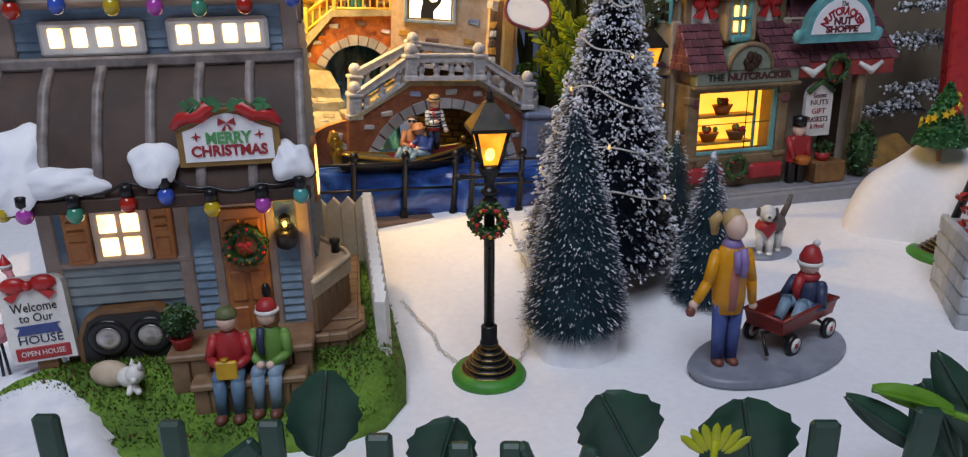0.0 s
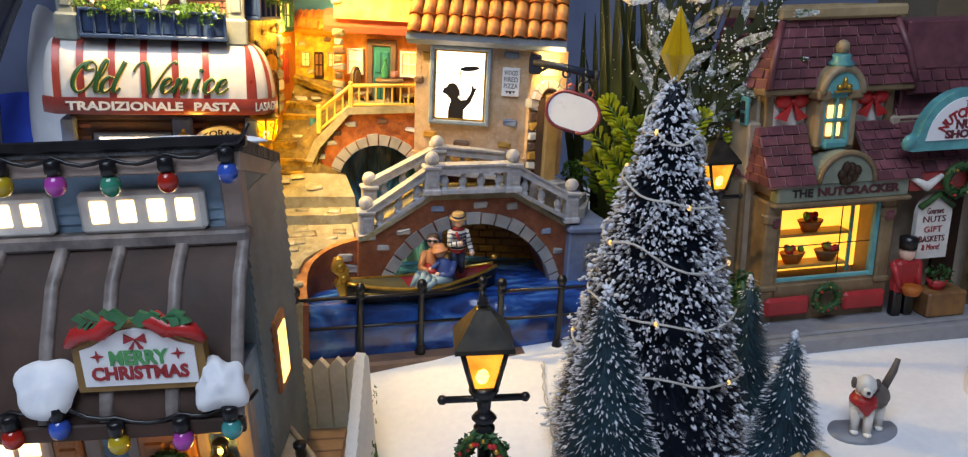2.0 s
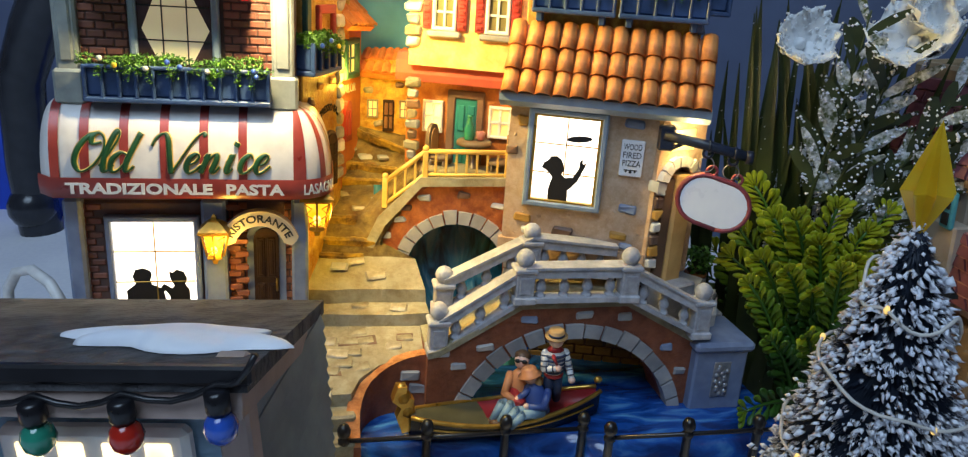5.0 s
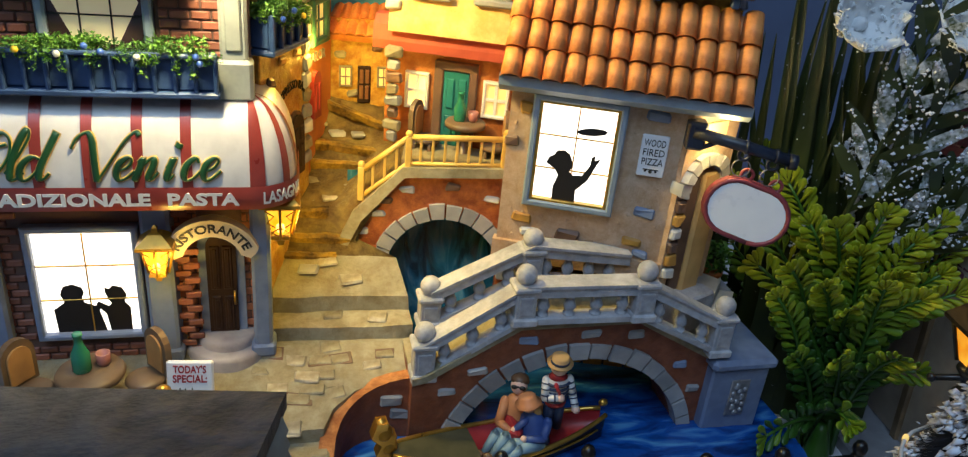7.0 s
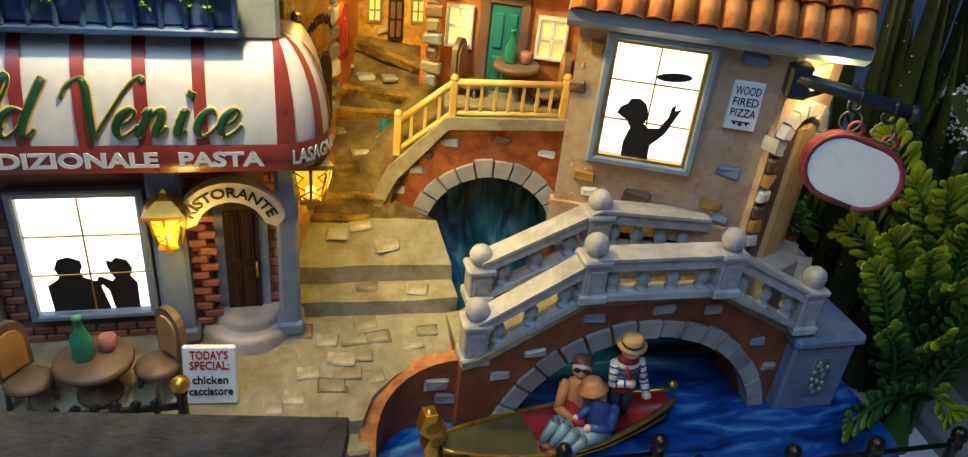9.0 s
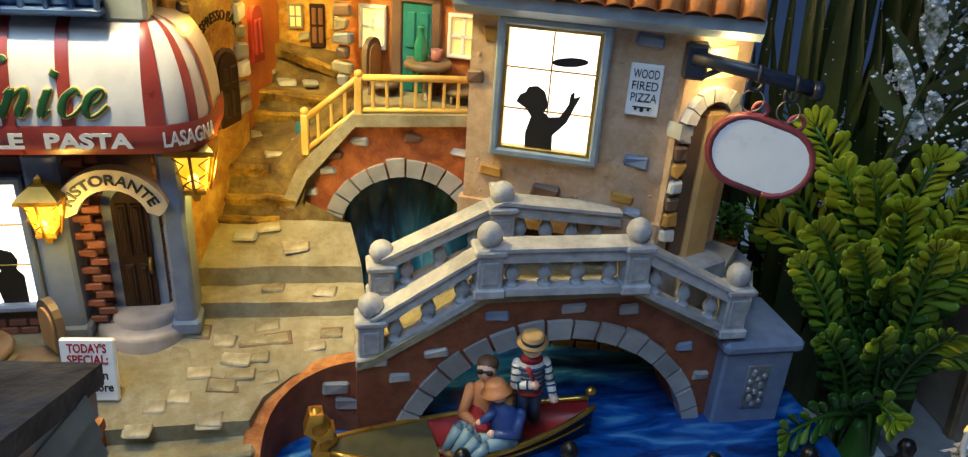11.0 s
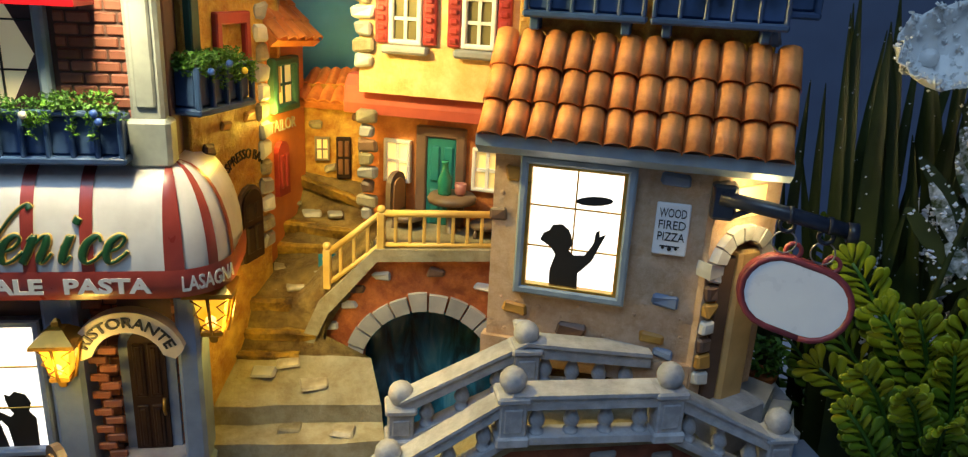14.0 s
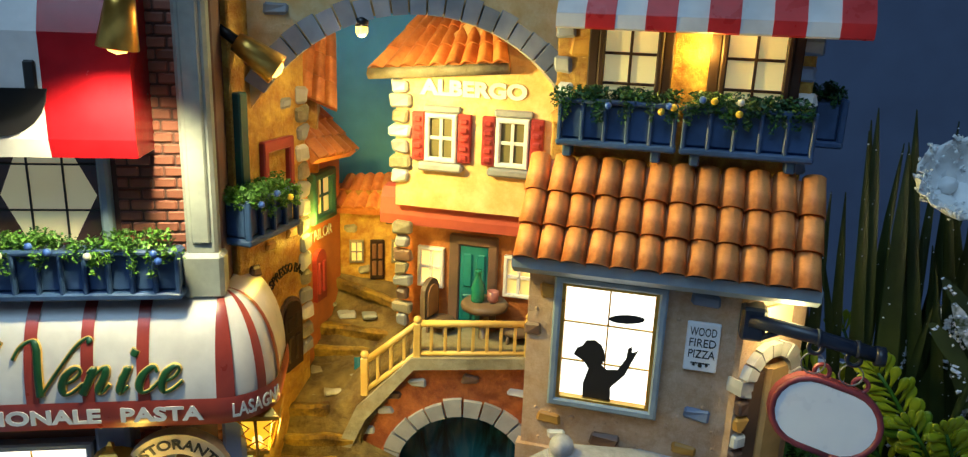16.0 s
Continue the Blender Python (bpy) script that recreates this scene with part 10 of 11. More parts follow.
def fig_soldier(g):
    for sx in (-1, 1):
        g.box(sx * 0.4 - 0.3, -0.3, 0, sx * 0.4 + 0.3, 0.3, 1.6, 0.1, 1)
    g.box(-0.75, -0.4, 1.5, 0.75, 0.4, 3.6, 0.2, 0)
    g.ball(0, 0, 4.0, 0.5, 2, 10)
    g.lathe([(0.5, 4.3), (0.52, 5.0), (0.01, 5.1)], 12, 1)
    for sx in (-1, 1):
        limb(g, (sx * 0.8, 0, 3.3), (sx * 0.6, -0.5, 2.1), 0.25, 0.2, 0)
    g.lathe([(0.45, 1.6), (0.65, 2.1), (0.4, 2.2)], 10, 3, m=Matrix.Translation((0, -0.75, 0)))
figurine("shop_figurine", FN @ T(7.9, -0.9, 2.55), "plain painted figurine in red holding an orange tub", fig_soldier, [M_REDSC, M_BLACK, M_SKIN, M_BASKET])
cr = thing("crate", FN @ T(10.3, -1.1, 2.55), "reddish wooden crate with a red potted plant", "crate")
part("box", Geo().box(-1.3, -0.8, 0, 1.3, 0.8, 1.6, 0.12), M_WOOD, cr)
part("pot", Geo().lathe([(0.4, 1.6), (0.6, 2.2), (0.4, 2.2)], 10, m=Matrix.Translation((-0.3, 0, 0))), M_REDSC, cr)
g = Geo()
leaf_clump(g, -0.9, 0.4, -0.4, 0.4, 2.1, 3.0, 60, 0.4)
part("foliage", g, M_LEAFD, cr, kind="stuff")
for x, y, z, s in ((-2.4, -0.6, 2.55, 1.0), (13.6, -1.0, 2.55, 1.15)):
    t = thing("shop_shrub", FN @ T(x, y, z), "dark green shrub beside the shop wall", "shrub", "shop shrubs")
    g = Geo()
    for _ in range(420):
        v = Vector((random.gauss(0, 1), random.gauss(0, 1), random.gauss(0, 1))).normalized() * random.uniform(0.7, 1.05) * s
        leaf_clump(g, v.x, v.x, v.y * 0.8, v.y * 0.8, 1.8 * s + v.z * 1.9, 1.8 * s + v.z * 1.9, 1, 0.34)
    g.ball(0, 0, 1.8 * s, 0.75 * s, n=10, sz=1.9)
    part("foliage", g, M_LEAFD, t, kind="stuff")

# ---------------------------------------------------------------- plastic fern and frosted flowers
# leaflet greens run from shaded (dark) to lamplit (yellow)
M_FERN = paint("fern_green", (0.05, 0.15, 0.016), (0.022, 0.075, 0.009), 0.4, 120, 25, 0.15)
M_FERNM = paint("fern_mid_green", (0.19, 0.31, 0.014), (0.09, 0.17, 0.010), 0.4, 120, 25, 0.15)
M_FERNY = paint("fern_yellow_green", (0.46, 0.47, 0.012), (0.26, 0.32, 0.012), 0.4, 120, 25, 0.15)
M_BLADE = paint("dark_grass_blade", (0.05, 0.066, 0.014), (0.02, 0.03, 0.006), 0.45, 120, 25, 0.15)
M_PETAL = paint("white_petal", (0.80, 0.81, 0.80), (0.66, 0.68, 0.70), 0.5, 200, 50, 0.3)


def leaflet_mesh(mat, w):
    prof_ = ((0.0, 0.035), (0.3, 0.045), (0.5, 0.085), (0.67, 0.135), (0.82, 0.15), (0.93, 0.115), (1.0, 0.04))
    rows = [[(q * k * w, u, 0.10 * math.sin(u * 2.2) - 0.05 * (1 - abs(q)) * k * 4) for q in (-1, 0, 1)] for u, k in prof_]
    return Geo().slab(rows, 0.06).mesh("leaflet", [mat])


LEAFLETS = {m_.name: [leaflet_mesh(m_, w_) for w_ in (0.85, 1.0, 1.15)] for m_ in (M_FERN, M_FERNM, M_FERNY)}


def frond(base, tip, bow, label, leaf):
    """A stem from base to tip that bends over, with pairs of spoon-shaped leaflets, coloured shaded green below and lit
    yellow-green at the tip.
    """
    B_, P_ = Vector(base), Vector(tip)
    t = thing("fern_frond", T(*base), label, "fern", "fern fronds")
    ctrl = B_.lerp(P_, 0.45) + Vector((0, 0, bow)) - Vector(((P_.x - B_.x) * 0.25, (P_.y - B_.y) * 0.25, 0))
    pts = [tuple((1 - u) ** 2 * B_ + 2 * u * (1 - u) * ctrl + u * u * P_ - B_) for u in (i / 12 for i in range(13))]
    part("stem", Geo().tube(pts, [0.17 - 0.009 * i for i in range(13)], 6), M_FERN, t)
    length = (P_ - B_).length
    pairs = int(length * 1.6)
    for k in range(pairs):
        s = 0.30 + 0.69 * k / (pairs - 1)
        i = min(11, int(s * 12))
        p = Vector(pts[i]).lerp(Vector(pts[i + 1]), s * 12 - i)
        d = (Vector(pts[i + 1]) - Vector(pts[i])).normalized()
        flat = d.cross(Vector((rf_.uniform(-0.15, 0.15), -1, rf_.uniform(0.2, 0.5)))).normalized()
        L = leaf * (1.15 - 0.75 * max(0, s - 0.72)) * rf_.uniform(0.88, 1.1)
        # lamplight on high leaflets and shade on low ones go into their colour
        lit_tone = s + 0.05 * (P_.z - 12) + rf_.uniform(-0.08, 0.08)
        shade = M_FERNY if lit_tone > 0.83 else M_FERNM if lit_tone > 0.56 else M_FERN
        for sx in (-1, 1):
            out = (flat * sx * rf_.uniform(0.66, 0.8) + d * rf_.uniform(0.7, 0.95) + Vector((0, rf_.uniform(-0.25, 0.1), rf_.uniform(-0.1, 0.1)))).normalized()
            across = out.cross(Vector((rf_.uniform(-0.35, 0.35), -1, 0.55))).normalized()
            nrm = across.cross(out).normalized()
            m3 = Matrix((across, out, nrm)).transposed()
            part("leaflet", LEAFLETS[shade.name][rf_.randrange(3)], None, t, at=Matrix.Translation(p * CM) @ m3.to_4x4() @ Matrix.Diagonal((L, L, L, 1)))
    d = (Vector(pts[12]) - Vector(pts[11])).normalized()
    for k in (-1, 0, 1):
        out = (d + k * 0.45 * d.cross(Vector((0, -1, 0.3))).normalized()).normalized()
        across = out.cross(Vector((0, -1, 0.4))).normalized()
        m3 = Matrix((across, out, across.cross(out))).transposed()
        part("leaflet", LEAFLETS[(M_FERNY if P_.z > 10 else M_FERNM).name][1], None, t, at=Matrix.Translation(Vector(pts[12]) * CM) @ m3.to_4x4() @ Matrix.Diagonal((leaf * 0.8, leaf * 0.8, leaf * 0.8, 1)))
    return t


rf_ = random.Random(5)
TIPS = [(9.7, 55.0, 15.3), (10.5, 53.4, 14.2), (13.2, 53.5, 14.8), (15.3, 53.5, 14.7), (14.0, 52.5, 12.6), (10.0, 52.6, 12.4), (12.3, 52.0, 11.2), (8.8, 53.4, 12.1), (9.8, 50.4, 5.6), (14.2, 51.0, 9.8),
        (7.6, 57.2, 14.3), (12.0, 54.0, 13.3), (9.6, 52.4, 11.2), (16.4, 53.0, 11.9), (13.0, 50.6, 6.6), (15.6, 52.4, 8.4), (12.6, 53.2, 13.1), (16.6, 54.6, 13.3), (10.9, 52.6, 8.2), (14.8, 52.0, 12.0),
        (11.4, 53.0, 14.3), (14.6, 53.6, 13.7), (11.2, 52.2, 12.0), (13.4, 52.0, 12.3), (10.2, 53.6, 9.6), (12.2, 51.4, 9.2), (15.8, 53.4, 12.5)]
for x, y, z in TIPS:
    frond((13.0 + rf_.uniform(-0.8, 0.8), 55.0 + rf_.uniform(-0.7, 0.7), 2.0), (x, y, z), rf_.uniform(0.5, 2.0) + 0.12 * z, "glossy plastic fern frond coloured lit yellow-green at the tips" if z > 9 else "low glossy plastic fern frond in mid green", rf_.uniform(0.88, 1.02))
for x, y, z in ((8.4, 58.8, 10.5), (9.2, 59.4, 12.6), (7.9, 60.2, 8.6), (9.4, 60.6, 14.6), (10.2, 58.0, 11.8), (8.8, 59.8, 6.4)):
    frond((12.6 + rf_.uniform(-0.6, 0.6), 59.0 + rf_.uniform(-0.5, 0.5), 2.0), (x, y, z), rf_.uniform(1.0, 2.0), "low glossy plastic fern frond in mid green", 1.05)
sk = thing("fern_stake", T(12.9, 53.6, 1.2), "dark green cone that holds the plastic fern", "plant stake")
part("cone", Geo().lathe([(0.9, 0), (0.85, 0.2), (0.3, 2.6), (0.2, 3.0)], 12), M_FERN, sk)
M_FROSTLEAF = paint("frosted_leaf", (0.80, 0.83, 0.86), (0.06, 0.085, 0.02), 0.75, 700, 190, 0.6, mix=0.35)
fl = thing("frosted_flowers", T(11.5, 55.0, 2.0), "white frosted flowers among dark grass blades", "flowers")
g, gd_ = Geo(), Geo()
for i in range(90):
    a, ln = rf_.uniform(-1.5, 1.5), rf_.uniform(14, 24)
    bx, by = rf_.uniform(-2.0, 3.6), rf_.uniform(1.6, 4.0)
    lx = rf_.uniform(-0.06 if bx < 0.5 else -0.25, 0.55) * ln * 0.55
    if i >= 64:
        bx, by, lx = rf_.uniform(-4.2, 1.5), rf_.uniform(3.2, 4.8), rf_.uniform(-1.6, 2.6)
    rows = []
    for k in range(8):
        s = k / 7
        w_ = (0.42 + 0.24 * (i % 3 == 0)) * (1 - s) ** 0.6 + 0.02
        x, y, z = bx + lx * s ** 1.6, by - 0.8 * s, ln * s - 1.2 * s * s
        rows.append([(x - w_, y, z), (x, y + 0.07, z), (x + w_, y, z)])
        heavy = rf_.random() < 0.2 and k > 2 and i < 64
        px, py, pz = old if k else (x, y, z)
        for _ in range(70 if heavy else rf_.randrange(0, 3)):
            c, u, v = rf_.uniform(0.03, 0.12) if heavy else rf_.uniform(0.015, 0.04), min(1, max(0, rf_.gauss(0.5, 0.2))) if heavy else rf_.random(), rf_.uniform(-0.95, 0.95) * w_
            q = (px + (x - px) * u + v, py + (y - py) * u - rf_.uniform(0.0, 0.04), pz + (z - pz) * u)
            gd_.add([tuple(q[w] + o[w] * c * rf_.uniform(0.6, 1.4) for w in range(3)) for o in ((1, 0, 0), (-1, 0, 0), (0, 1, 0), (0, -1, 0), (0, 0, 1), (0, 0, -1))],
                    [(0, 2, 4), (2, 1, 4), (1, 3, 4), (3, 0, 4), (2, 0, 5), (1, 2, 5), (3, 1, 5), (0, 3, 5)])
        old = (x, y, z)
    g.sheet(rows)
part("snow_dust", gd_, M_FLOCK, fl, kind="stuff")
part("grass_blade", g, M_BLADE, fl, kind="stuff")
g, gs, gf = Geo(), Geo(), Geo()
for (x0, z0), (x1, z1) in (((0.5, 9), (8.5, 20.3)), ((1.0, 10), (7.2, 16.5)), ((0.2, 8), (6.0, 18.5)), ((0, 9), (2.0, 21.5)), ((1.0, 8), (5.4, 14.4)), ((0.8, 10), (3.2, 19.5))):
    pts = [(x0 + (x1 - x0) * k / 8, -0.6 - 0.1 * k, z0 + (z1 - z0) * k / 8 + 0.5 * math.sin(k * 0.8)) for k in range(9)]
    g.tube(pts, [0.16 - 0.015 * k for k in range(9)], 5)
    for k in range(22):
        s = 2 + 6 * k / 22
        j = min(7, int(s))
        p = [pts[j][q] + (pts[j + 1][q] - pts[j][q]) * (s - j) for q in range(3)]
        sx = 1 if k % 2 else -1
        a = math.atan2(z1 - z0, x1 - x0) + sx * rf_.uniform(0.35, 0.75)
        ln, wd = rf_.uniform(1.5, 2.8), rf_.uniform(0.18, 0.3)
        dx, dz, dy = math.cos(a), math.sin(a), rf_.uniform(-0.35, 0.1)
        leaf_ = []
        for i in range(6):
            u = i / 5
            h_ = wd * math.sin(math.pi * (0.08 + 0.86 * u)) ** 0.7
            c = [p[0] + dx * ln * u, p[1] + dy * ln * u, p[2] + dz * ln * u - 0.25 * u * u]
            leaf_.append([(c[0] - dz * h_ * q, c[1], c[2] + dx * h_ * q) for q in (-1, 0, 1)])
        (gf if rf_.random() < 0.4 else g).sheet(leaf_)
        for _ in range(16 if rf_.random() < 0.6 else 4):
            u, v = rf_.random() ** 0.8, rf_.uniform(-0.9, 0.9)
            h_ = wd * math.sin(math.pi * (0.08 + 0.86 * u)) ** 0.7 * v
            c = rf_.uniform(0.03, 0.095)
            q = (p[0] + dx * ln * u - dz * h_, p[1] + dy * ln * u - 0.03, p[2] + dz * ln * u - 0.25 * u * u + dx * h_)
            gs.add([tuple(q[w] + o[w] * c * rf_.uniform(0.6, 1.4) for w in range(3)) for o in ((1, 0, 0), (-1, 0, 0), (0, 1, 0), (0, -1, 0), (0, 0, 1), (0, 0, -1))],
                   [(0, 2, 4), (2, 1, 4), (1, 3, 4), (3, 0, 4), (2, 0, 5), (1, 2, 5), (3, 1, 5), (0, 3, 5)])
part("twig", g, M_BLADE, fl, kind="stuff")
part("frost", gs, M_FLOCK, fl, kind="stuff")
part("frosted_leaf", gf, M_FROSTLEAF, fl, kind="stuff")
for x, y, z, r, tx, tz in ((-0.7, -1.0, 20.1, 1.35, 62, 24), (3.9, -1.2, 20.2, 1.85, 52, -28), (4.3, -0.6, 21.5, 1.4, 70, 20)):
    fw = part("flower", Geo().ball(0, 0, 0.1, 0.3, n=8), M_PETAL, fl, "white flower with frosted petals", at=T(x, y, z) @ RZ(tz) @ RX(tx))
    for k in range(6):
        rows = []
        cup, bend = rf_.uniform(0.3, 0.7), rf_.uniform(-0.25, 0.25)
        for u in range(7):
            s = u / 6
            w_ = r * 0.66 * math.sin(math.pi * min(1, 0.14 + 0.72 * s)) ** 0.6
            rows.append([(q * w_ + bend * s * s * r, r * (0.1 + 0.8 * s), r * (cup * s ** 1.5 + 0.3 * q * q * s) + 0.1 * r * math.sin(q * 5 + k * 2 + s * 4)) for q in (-1, -0.5, 0, 0.5, 1)])
        gp_ = Geo().slab(rows, 0.05)
        for _ in range(60):
            p = rows[rf_.randrange(3, 7)][rf_.randrange(5)]
            c, q = rf_.uniform(0.03, 0.08), (p[0] * 0.93 + rf_.gauss(0, 0.07), p[1] * 0.97 + rf_.gauss(0, 0.07), p[2] + rf_.uniform(0.0, 0.06))
            gp_.add([tuple(q[w] + o[w] * c * rf_.uniform(0.6, 1.4) for w in range(3)) for o in ((1, 0, 0), (-1, 0, 0), (0, 1, 0), (0, -1, 0), (0, 0, 1), (0, 0, -1))],
                    [(0, 2, 4), (2, 1, 4), (1, 3, 4), (3, 0, 4), (2, 0, 5), (1, 2, 5), (3, 1, 5), (0, 3, 5)])
        part("petal", gp_, M_PETAL, fw, at=RZ(60 * k + rf_.uniform(-10, 10)))

# ---------------------------------------------------------------- right edge
gg = Geo()
snow_lump(gg, 0, 0, 0, 8.6, 5.2, 7.2, 4.4)
solo("snow_mound", gg, M_SNOW, T(37.3, 46.5, 0.0), "smooth white snow mound of gathered cloth", "snow")
M_PSTONE = paint("grey_block", (0.46, 0.49, 0.50), (0.36, 0.39, 0.41), 0.6, 160, 40, 0.6, vary=0.1)
pl = thing("stone_planter", T(28.9, 32.5, 0.0) @ RZ(-14), "grey stone block planter filled with red flowers", "planter")
part("core", Geo().box(0.1, 0.1, 0, 5.9, 5.4, 4.5, 0.05), M_PSTONE, pl)
for r in range(5):
    for k in range(5):
        x0 = -0.6 * (r % 2) + 1.3 * k
        part("stone_block", Geo().box(max(0, x0) + 0.03, 0, 0.95 * r + 0.03, min(6, x0 + 1.3) - 0.03, 0.4, 0.95 * r + 0.92, 0.08, jit=0.03), M_PSTONE, pl)
        part("stone_block", Geo().box(0, max(0, x0) + 0.03, 0.95 * r + 0.03, 0.4, min(5.5, x0 + 1.3) - 0.03, 0.95 * r + 0.92, 0.08, jit=0.03), M_PSTONE, pl)
g = Geo()
for _ in range(420):
    x, y = random.uniform(0.3, 5.8), random.uniform(0.2, 5.0)
    leaf_clump(g, x, x, y, y, 4.5, 6.2, 1, 0.5)
part("red_flowers", g, paint("red_flower", (0.50, 0.03, 0.02), (0.32, 0.02, 0.015), 0.5), pl, kind="stuff")
mt = thing("decorated_tree", T(33.75, 45.2, 6.3) @ Matrix.Diagonal((0.7, 0.7, 0.78, 1)), "small green tree with yellow stars on the snow mound", "tree")
part("trunk", Geo().lathe([(0.2, -0.5), (0.15, 1.5)], 8), M_WOOD, mt)
g = Geo()
g.lathe([(2.2, 0.9), (1.2, 3.2), (0.05, 6.0)], 14)
for _ in range(900):
    s = random.random() ** 0.7
    a, z = random.uniform(0, 6.28), 6.0 - 5.1 * s
    r = 2.3 * s + 0.1
    leaf_clump(g, r * math.cos(a), r * math.cos(a), r * math.sin(a), r * math.sin(a), z, z, 1, 0.4)
part("crown", g, paint("toy_tree_green", (0.02, 0.20, 0.06), (0.01, 0.11, 0.035), 0.5), mt)
for i in range(16):
    s = 0.25 + 0.72 * ((i * 0.618) % 1)
    a = i * 2.4
    z, r = 6.0 - 5.1 * s, 2.3 * s + 0.3
    poly = [((0.42 if k % 2 == 0 else 0.18) * math.sin(k * math.pi / 5), (0.42 if k % 2 == 0 else 0.18) * math.cos(k * math.pi / 5)) for k in range(10)]
    part("yellow_star", Geo().prism(poly, -0.1, 0.1, "y"), (M_BERRYY, M_BERRYY, M_BRIGHTRED)[i % 3], mt, at=T(r * math.cos(a), r * math.sin(a), z) @ RZ(math.degrees(a) + 90))
rp_ = thing("red_post", T(41.5, 57.5, 1.5) @ RY(-4), "tall red painted post behind the mound", "post")
part("shaft", Geo().box(-0.9, -0.6, 0, 0.9, 0.6, 26, 0.15), M_BRIGHTRED, rp_)
part("foot", Geo().box(-1.3, -0.9, -0.5, 1.3, 0.9, 0.5, 0.15), M_BRIGHTRED, rp_)
# snowy pine sprays
M_PINE = paint("frosted_pine", (0.07, 0.09, 0.08), (0.03, 0.045, 0.04), 0.6)
for bx, by, bz, yaw in ((43, 61, 12, 150), (45, 62, 8, 165), (44, 60, 15, 170), (42, 63, 6, 140)):
    t = thing("pine_spray", T(bx, by, bz) @ RZ(yaw), "frosted pine spray dusted with snow", "branch", "pine sprays")
    g, gs = Geo(), Geo()
    for k in range(5):
        a = radians(-40 + 20 * k)
        ln = 6.5 - abs(k - 2)
        g.tube([(0, 0, 0), (ln * 0.5 * math.cos(a), ln * 0.5 * math.sin(a), 0.3), (ln * math.cos(a), ln * math.sin(a), -0.4)], [0.14, 0.1, 0.05], 5)
        for _ in range(160):
            s = random.uniform(0.15, 1.0)
            p = Vector((ln * s * math.cos(a), ln * s * math.sin(a), 0.3 - 0.6 * s * s))
            d = Vector((random.gauss(0.4, 0.5), random.gauss(0, 0.6), random.gauss(0.1, 0.5))).normalized() * random.uniform(0.6, 1.2)
            o = Vector((-d.y, d.x, 0)).normalized() * 0.045
            g.add([p - o, p + o, p + d], [(0, 1, 2)])
            if random.random() < 0.35:
                q = p + d * random.uniform(0.2, 0.9)
                gs.ball(*q, random.uniform(0.07, 0.17), n=5)
    part("needles", g, M_PINE, t, kind="stuff")
    part("snow", gs, M_FLOCK, t, kind="stuff")
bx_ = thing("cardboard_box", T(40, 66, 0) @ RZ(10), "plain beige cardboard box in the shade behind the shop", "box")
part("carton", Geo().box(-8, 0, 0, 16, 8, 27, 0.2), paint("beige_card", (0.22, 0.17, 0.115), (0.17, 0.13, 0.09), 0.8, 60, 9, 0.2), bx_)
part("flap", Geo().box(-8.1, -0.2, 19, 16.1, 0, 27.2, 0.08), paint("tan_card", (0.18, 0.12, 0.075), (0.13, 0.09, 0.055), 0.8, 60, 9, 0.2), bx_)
# bench and warm heap in the shade behind
bn = thing("straw_mound", T(37.0, 59.0, 1.6), "brown mound of straw in the shade beyond the shop", "straw")
gg = Geo()
snow_lump(gg, 0, 0, 0, 3.2, 2.0, 3.0, 9.1)
part("mound", gg, paint("straw_brown", (0.34, 0.17, 0.04), (0.2, 0.1, 0.03), 0.8, 300, 80, 0.9), bn)

# ---------------------------------------------------------------- green plastic border in front
M_BORDER = paint("dark_plastic_leaf", (0.015, 0.075, 0.045), (0.008, 0.04, 0.028), 0.4, 120, 30, 0.2)
M_BORDERL = paint("bright_plastic_leaf", (0.10, 0.30, 0.02), (0.06, 0.2, 0.015), 0.4, 120, 30, 0.2)


def big_leaf(F, w, h, label, mat, tooth=0.12, tilt=-20):
    t = thing("plastic_leaf", F @ RX(tilt), label, "leaf", "border leaves")
    rows = []
    for k in range(11):
        s = k / 10
        hw = w / 2 * math.sin(math.pi * min(1, 0.08 + 0.9 * s)) ** 0.7 * (1 + tooth * (k % 2))
        rows.append([(q * hw, 0.25 * q * q - 0.4 * s * s, h * s) for q in (-1, -0.5, 0, 0.5, 1)])
    top = [p for r in rows for p in r]
    gg = Geo()
    gg.sheet(rows)
    gg.sheet([[(x, y + 0.08, z) for x, y, z in r] for r in rows])
    part("blade", gg, mat, t)
    part("midrib", Geo().tube([(r[2][0], r[2][1] - 0.04, r[2][2]) for r in rows], 0.07, 5), mat, t)
    part("stalk", Geo().tube([(0, 0, 0), (0, 0.3, -2.0), (0, 0.5, -4)], 0.13, 6), mat, t)


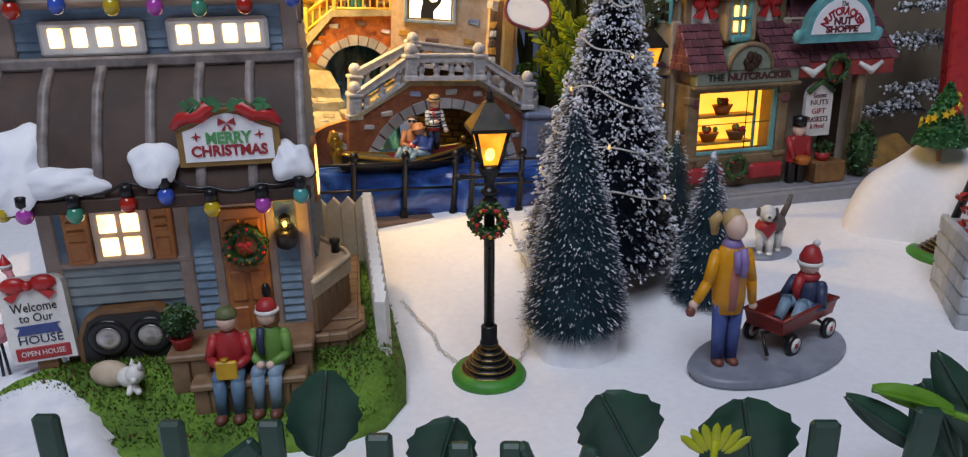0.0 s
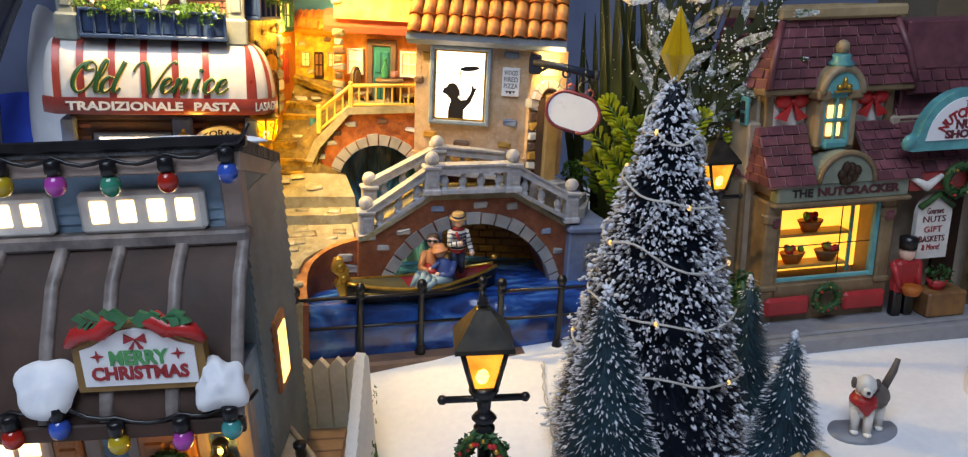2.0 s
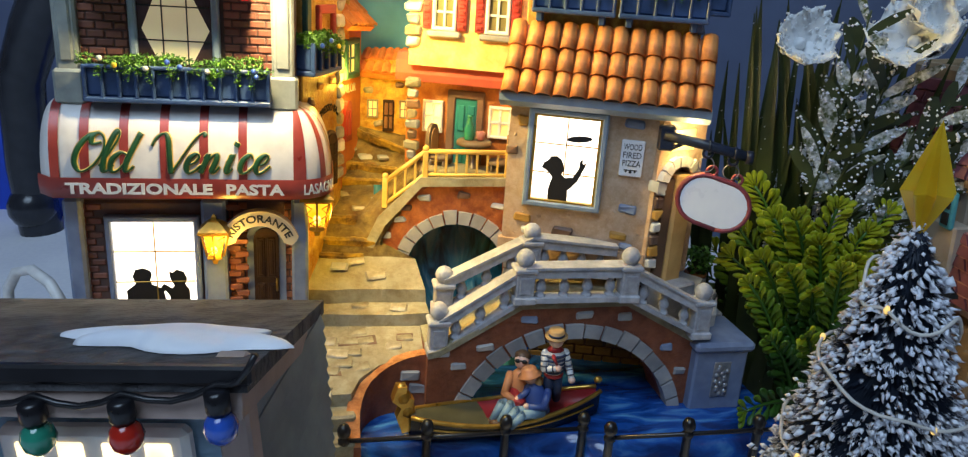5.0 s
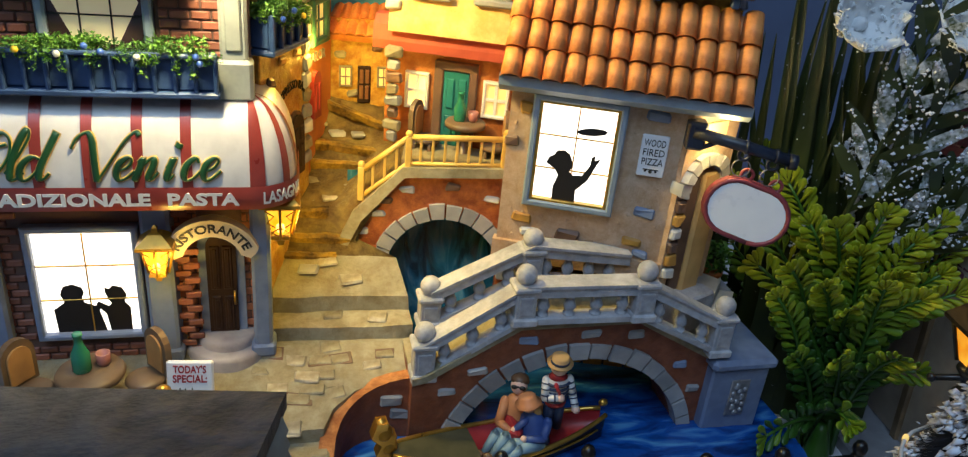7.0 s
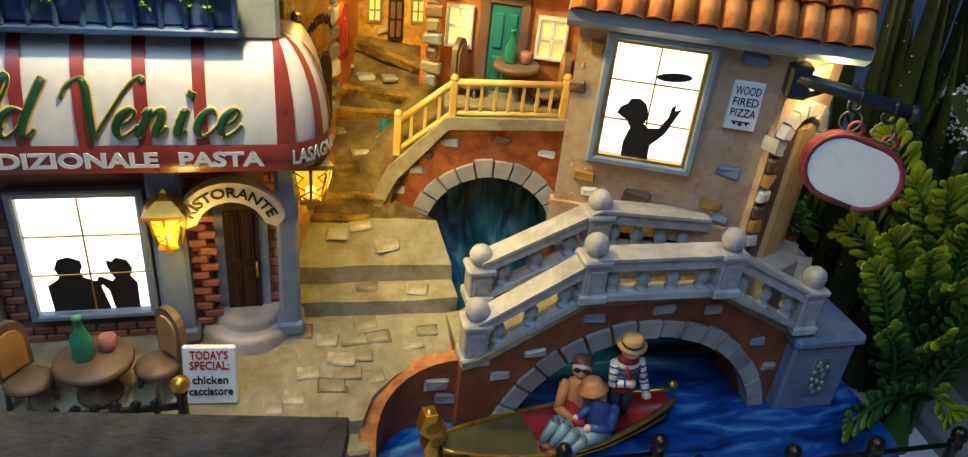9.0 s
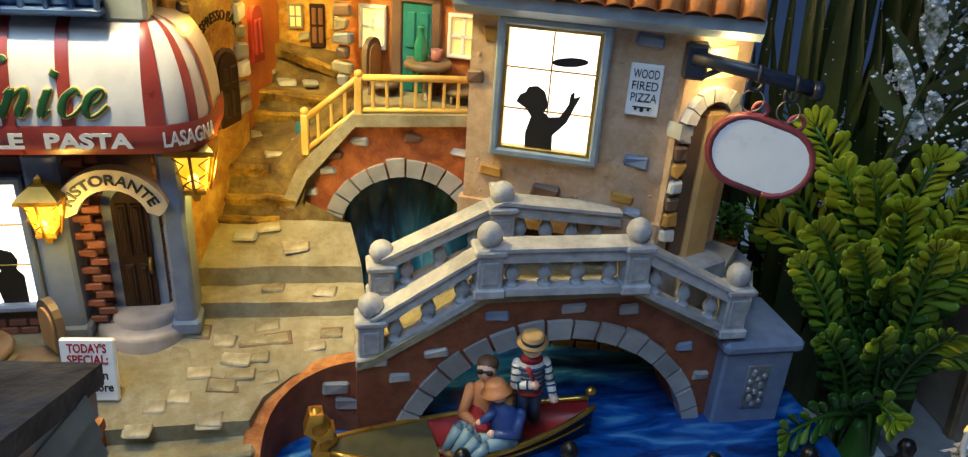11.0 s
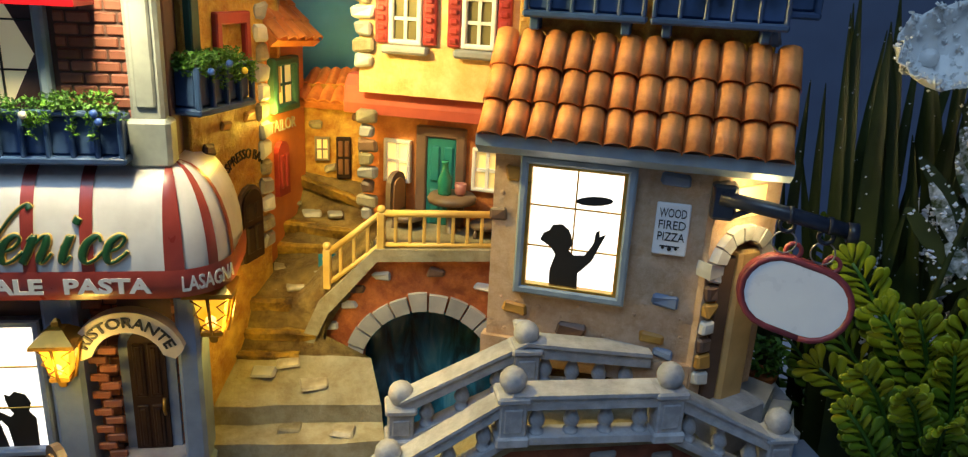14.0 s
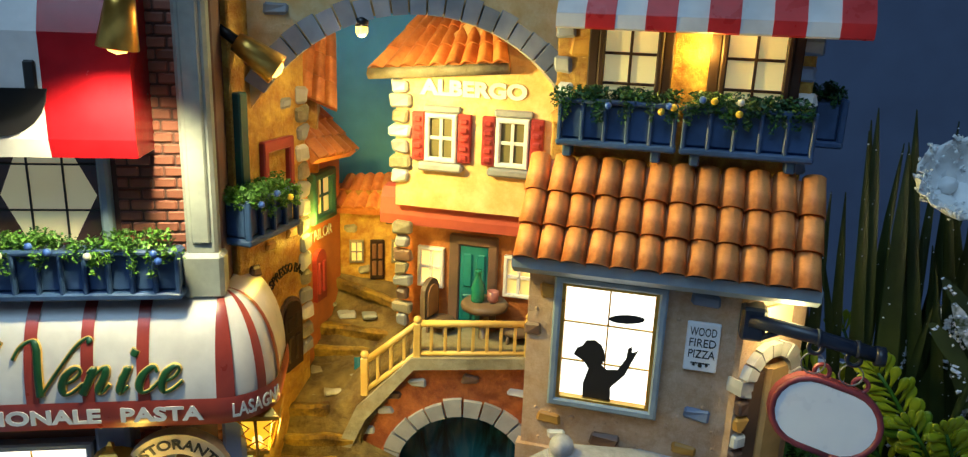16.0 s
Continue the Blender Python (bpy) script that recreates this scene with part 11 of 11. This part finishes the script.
for x, y, z, w, h, yaw, roll in ((-0.1, 17.6, 2.9, 2.3, 2.9, 5, 8), (10.2, 17.6, 2.85, 2.7, 2.4, 0, -28), (3.7, 17.4, 2.1, 2.2, 2.2, 10, 20), (14.0, 17.4, 2.3, 3.1, 2.6, 0, -10), (22.0, 18.6, 2.0, 2.4, 3.4, 0, -40)):
    big_leaf(T(x, y, z) @ RZ(yaw) @ RY(roll), w, h, "dark green plastic leaf along the table edge", M_BORDER)
for x, y, z, ln, roll, m_, w_ in ((19.7, 17.2, 4.75, 2.4, -76, M_BORDERL, 0.75), (19.4, 17.0, 3.3, 3.3, -58, M_BORDER, 1.0), (21.3, 17.0, 3.2, 3.9, -31, M_BORDER, 1.35), (22.6, 17.6, 3.0, 4.2, 12, M_BORDER, 1.2), (20.4, 17.4, 2.6, 2.6, -20, M_BORDER, 0.8)):
    big_leaf(T(x, y, z) @ RY(roll), w_, ln, "long pointed plastic leaf along the table edge", m_, 0.0)
bf = thing("plastic_hedge_stems", T(0, 17, 0), "row of cut dark green plastic stems along the table edge", "border")
for x, h, r_, tl in ((-8.5, 4.9, 0.42, 0), (-1.35, 4.7, 0.4, 0), (2.05, 4.2, 0.42, 0), (4.6, 3.9, 0.36, 0), (6.2, 3.9, 0.36, 0), (15.8, 4.65, 0.45, 0), (18.7, 5.1, 0.42, 4), (-4.5, 4.7, 0.4, 0), (-3.4, 4.6, 0.35, 52), (7.2, 4.0, 0.2, -20), (8.2, 3.8, 0.25, 14)):
    part("stem", Geo().box(-r_, -0.2, 0, r_, 0.2, h, 0.12), M_BORDER, bf, at=T(x, 0, 0) @ (T(0, 0, h - 2.0) @ RY(tl) @ T(0, 0, 2.0 - h) if tl else Matrix.Identity(4)))
part("base_rail", Geo().box(-12, -0.3, 0, 24, 0.3, 1.2, 0.15), M_BORDER, bf)
sp_ = thing("yellow_sprig", T(12.5, 17.0, 2.0), "small yellow-green plastic sprig on the border", "sprig")
for k in range(7):
    a = radians(-50 + 17 * k)
    part("leaflet", Geo().ball(0, 0, 0, 0.28, n=8, sx=0.6, sy=0.3, sz=1.8), M_FERNY, sp_, at=T(0.9 * math.sin(a), 0, 1.3 + 0.8 * math.cos(a)) @ RY(math.degrees(a)))
part("stem", Geo().tube([(0, 0, -1), (0, 0, 2)], 0.12, 6), M_FERNY, sp_)

# ---------------------------------------------------------------- things standing behind, far left
M_HOSE = paint("black_hose", (0.03, 0.033, 0.042), (0.016, 0.018, 0.024), 0.2, 60, 10, 0.1)
M_BLUECL = paint("blue_cloth", (0.02, 0.11, 0.75), (0.012, 0.07, 0.55), 0.7, 60, 10, 0.3)
hz = thing("black_hose", W, "thick bent black tube standing behind the display", "tube")
part("pipe", Geo().tube([(-44, 75, 34), (-44.6, 75, 29.5), (-46.2, 75, 25.8), (-49.2, 75, 21.5), (-51.8, 75, 17.0), (-52.9, 75, 9), (-52.9, 75, 1.5), (-52.6, 75, -2)], [2.2, 2.2, 2.15, 2.1, 2.0, 1.9, 1.9, 1.9], 18), M_HOSE, hz)
part("joint", Geo().ball(-52.9, 74.5, 5.0, 2.2, n=14), M_HOSE, hz)
bcx = thing("blue_cloth", T(-52, 80, -2), "dark blue cloth bundle behind the display", "cloth")
rows = []
for j in range(12):
    rows.append([(-26 + 40 * i / 14, 0.8 * math.sin(i * 1.1 + j * 0.4), 15.5 * j / 11 - 0.03 * (i - 7) ** 2 + 0.5 * math.sin(i * 0.8)) for i in range(15)])
part("folds", Geo().sheet(rows), M_BLUECL, bcx)
gp = thing("grey_bag", T(-46, 82, 8), "pale grey rounded bag behind the display", "bag")
gg = Geo()
snow_lump(gg, 0, 0, 0, 6.5, 2.5, 14, 3.3)
part("body", gg, paint("grey_fabric", (0.74, 0.76, 0.80), (0.6, 0.62, 0.67), 0.8, 40, 8, 0.2), gp)
wl = thing("white_cable", W, "loop of white cable beside the restaurant", "cable")
part("loop", Geo().tube([(-24.5 + 2.4 * math.cos(a * 0.5), 45 + 0.2 * a, 8.5 + 3.4 * math.sin(a * 0.5)) for a in range(14)], 0.28, 6), M_WHITE, wl)
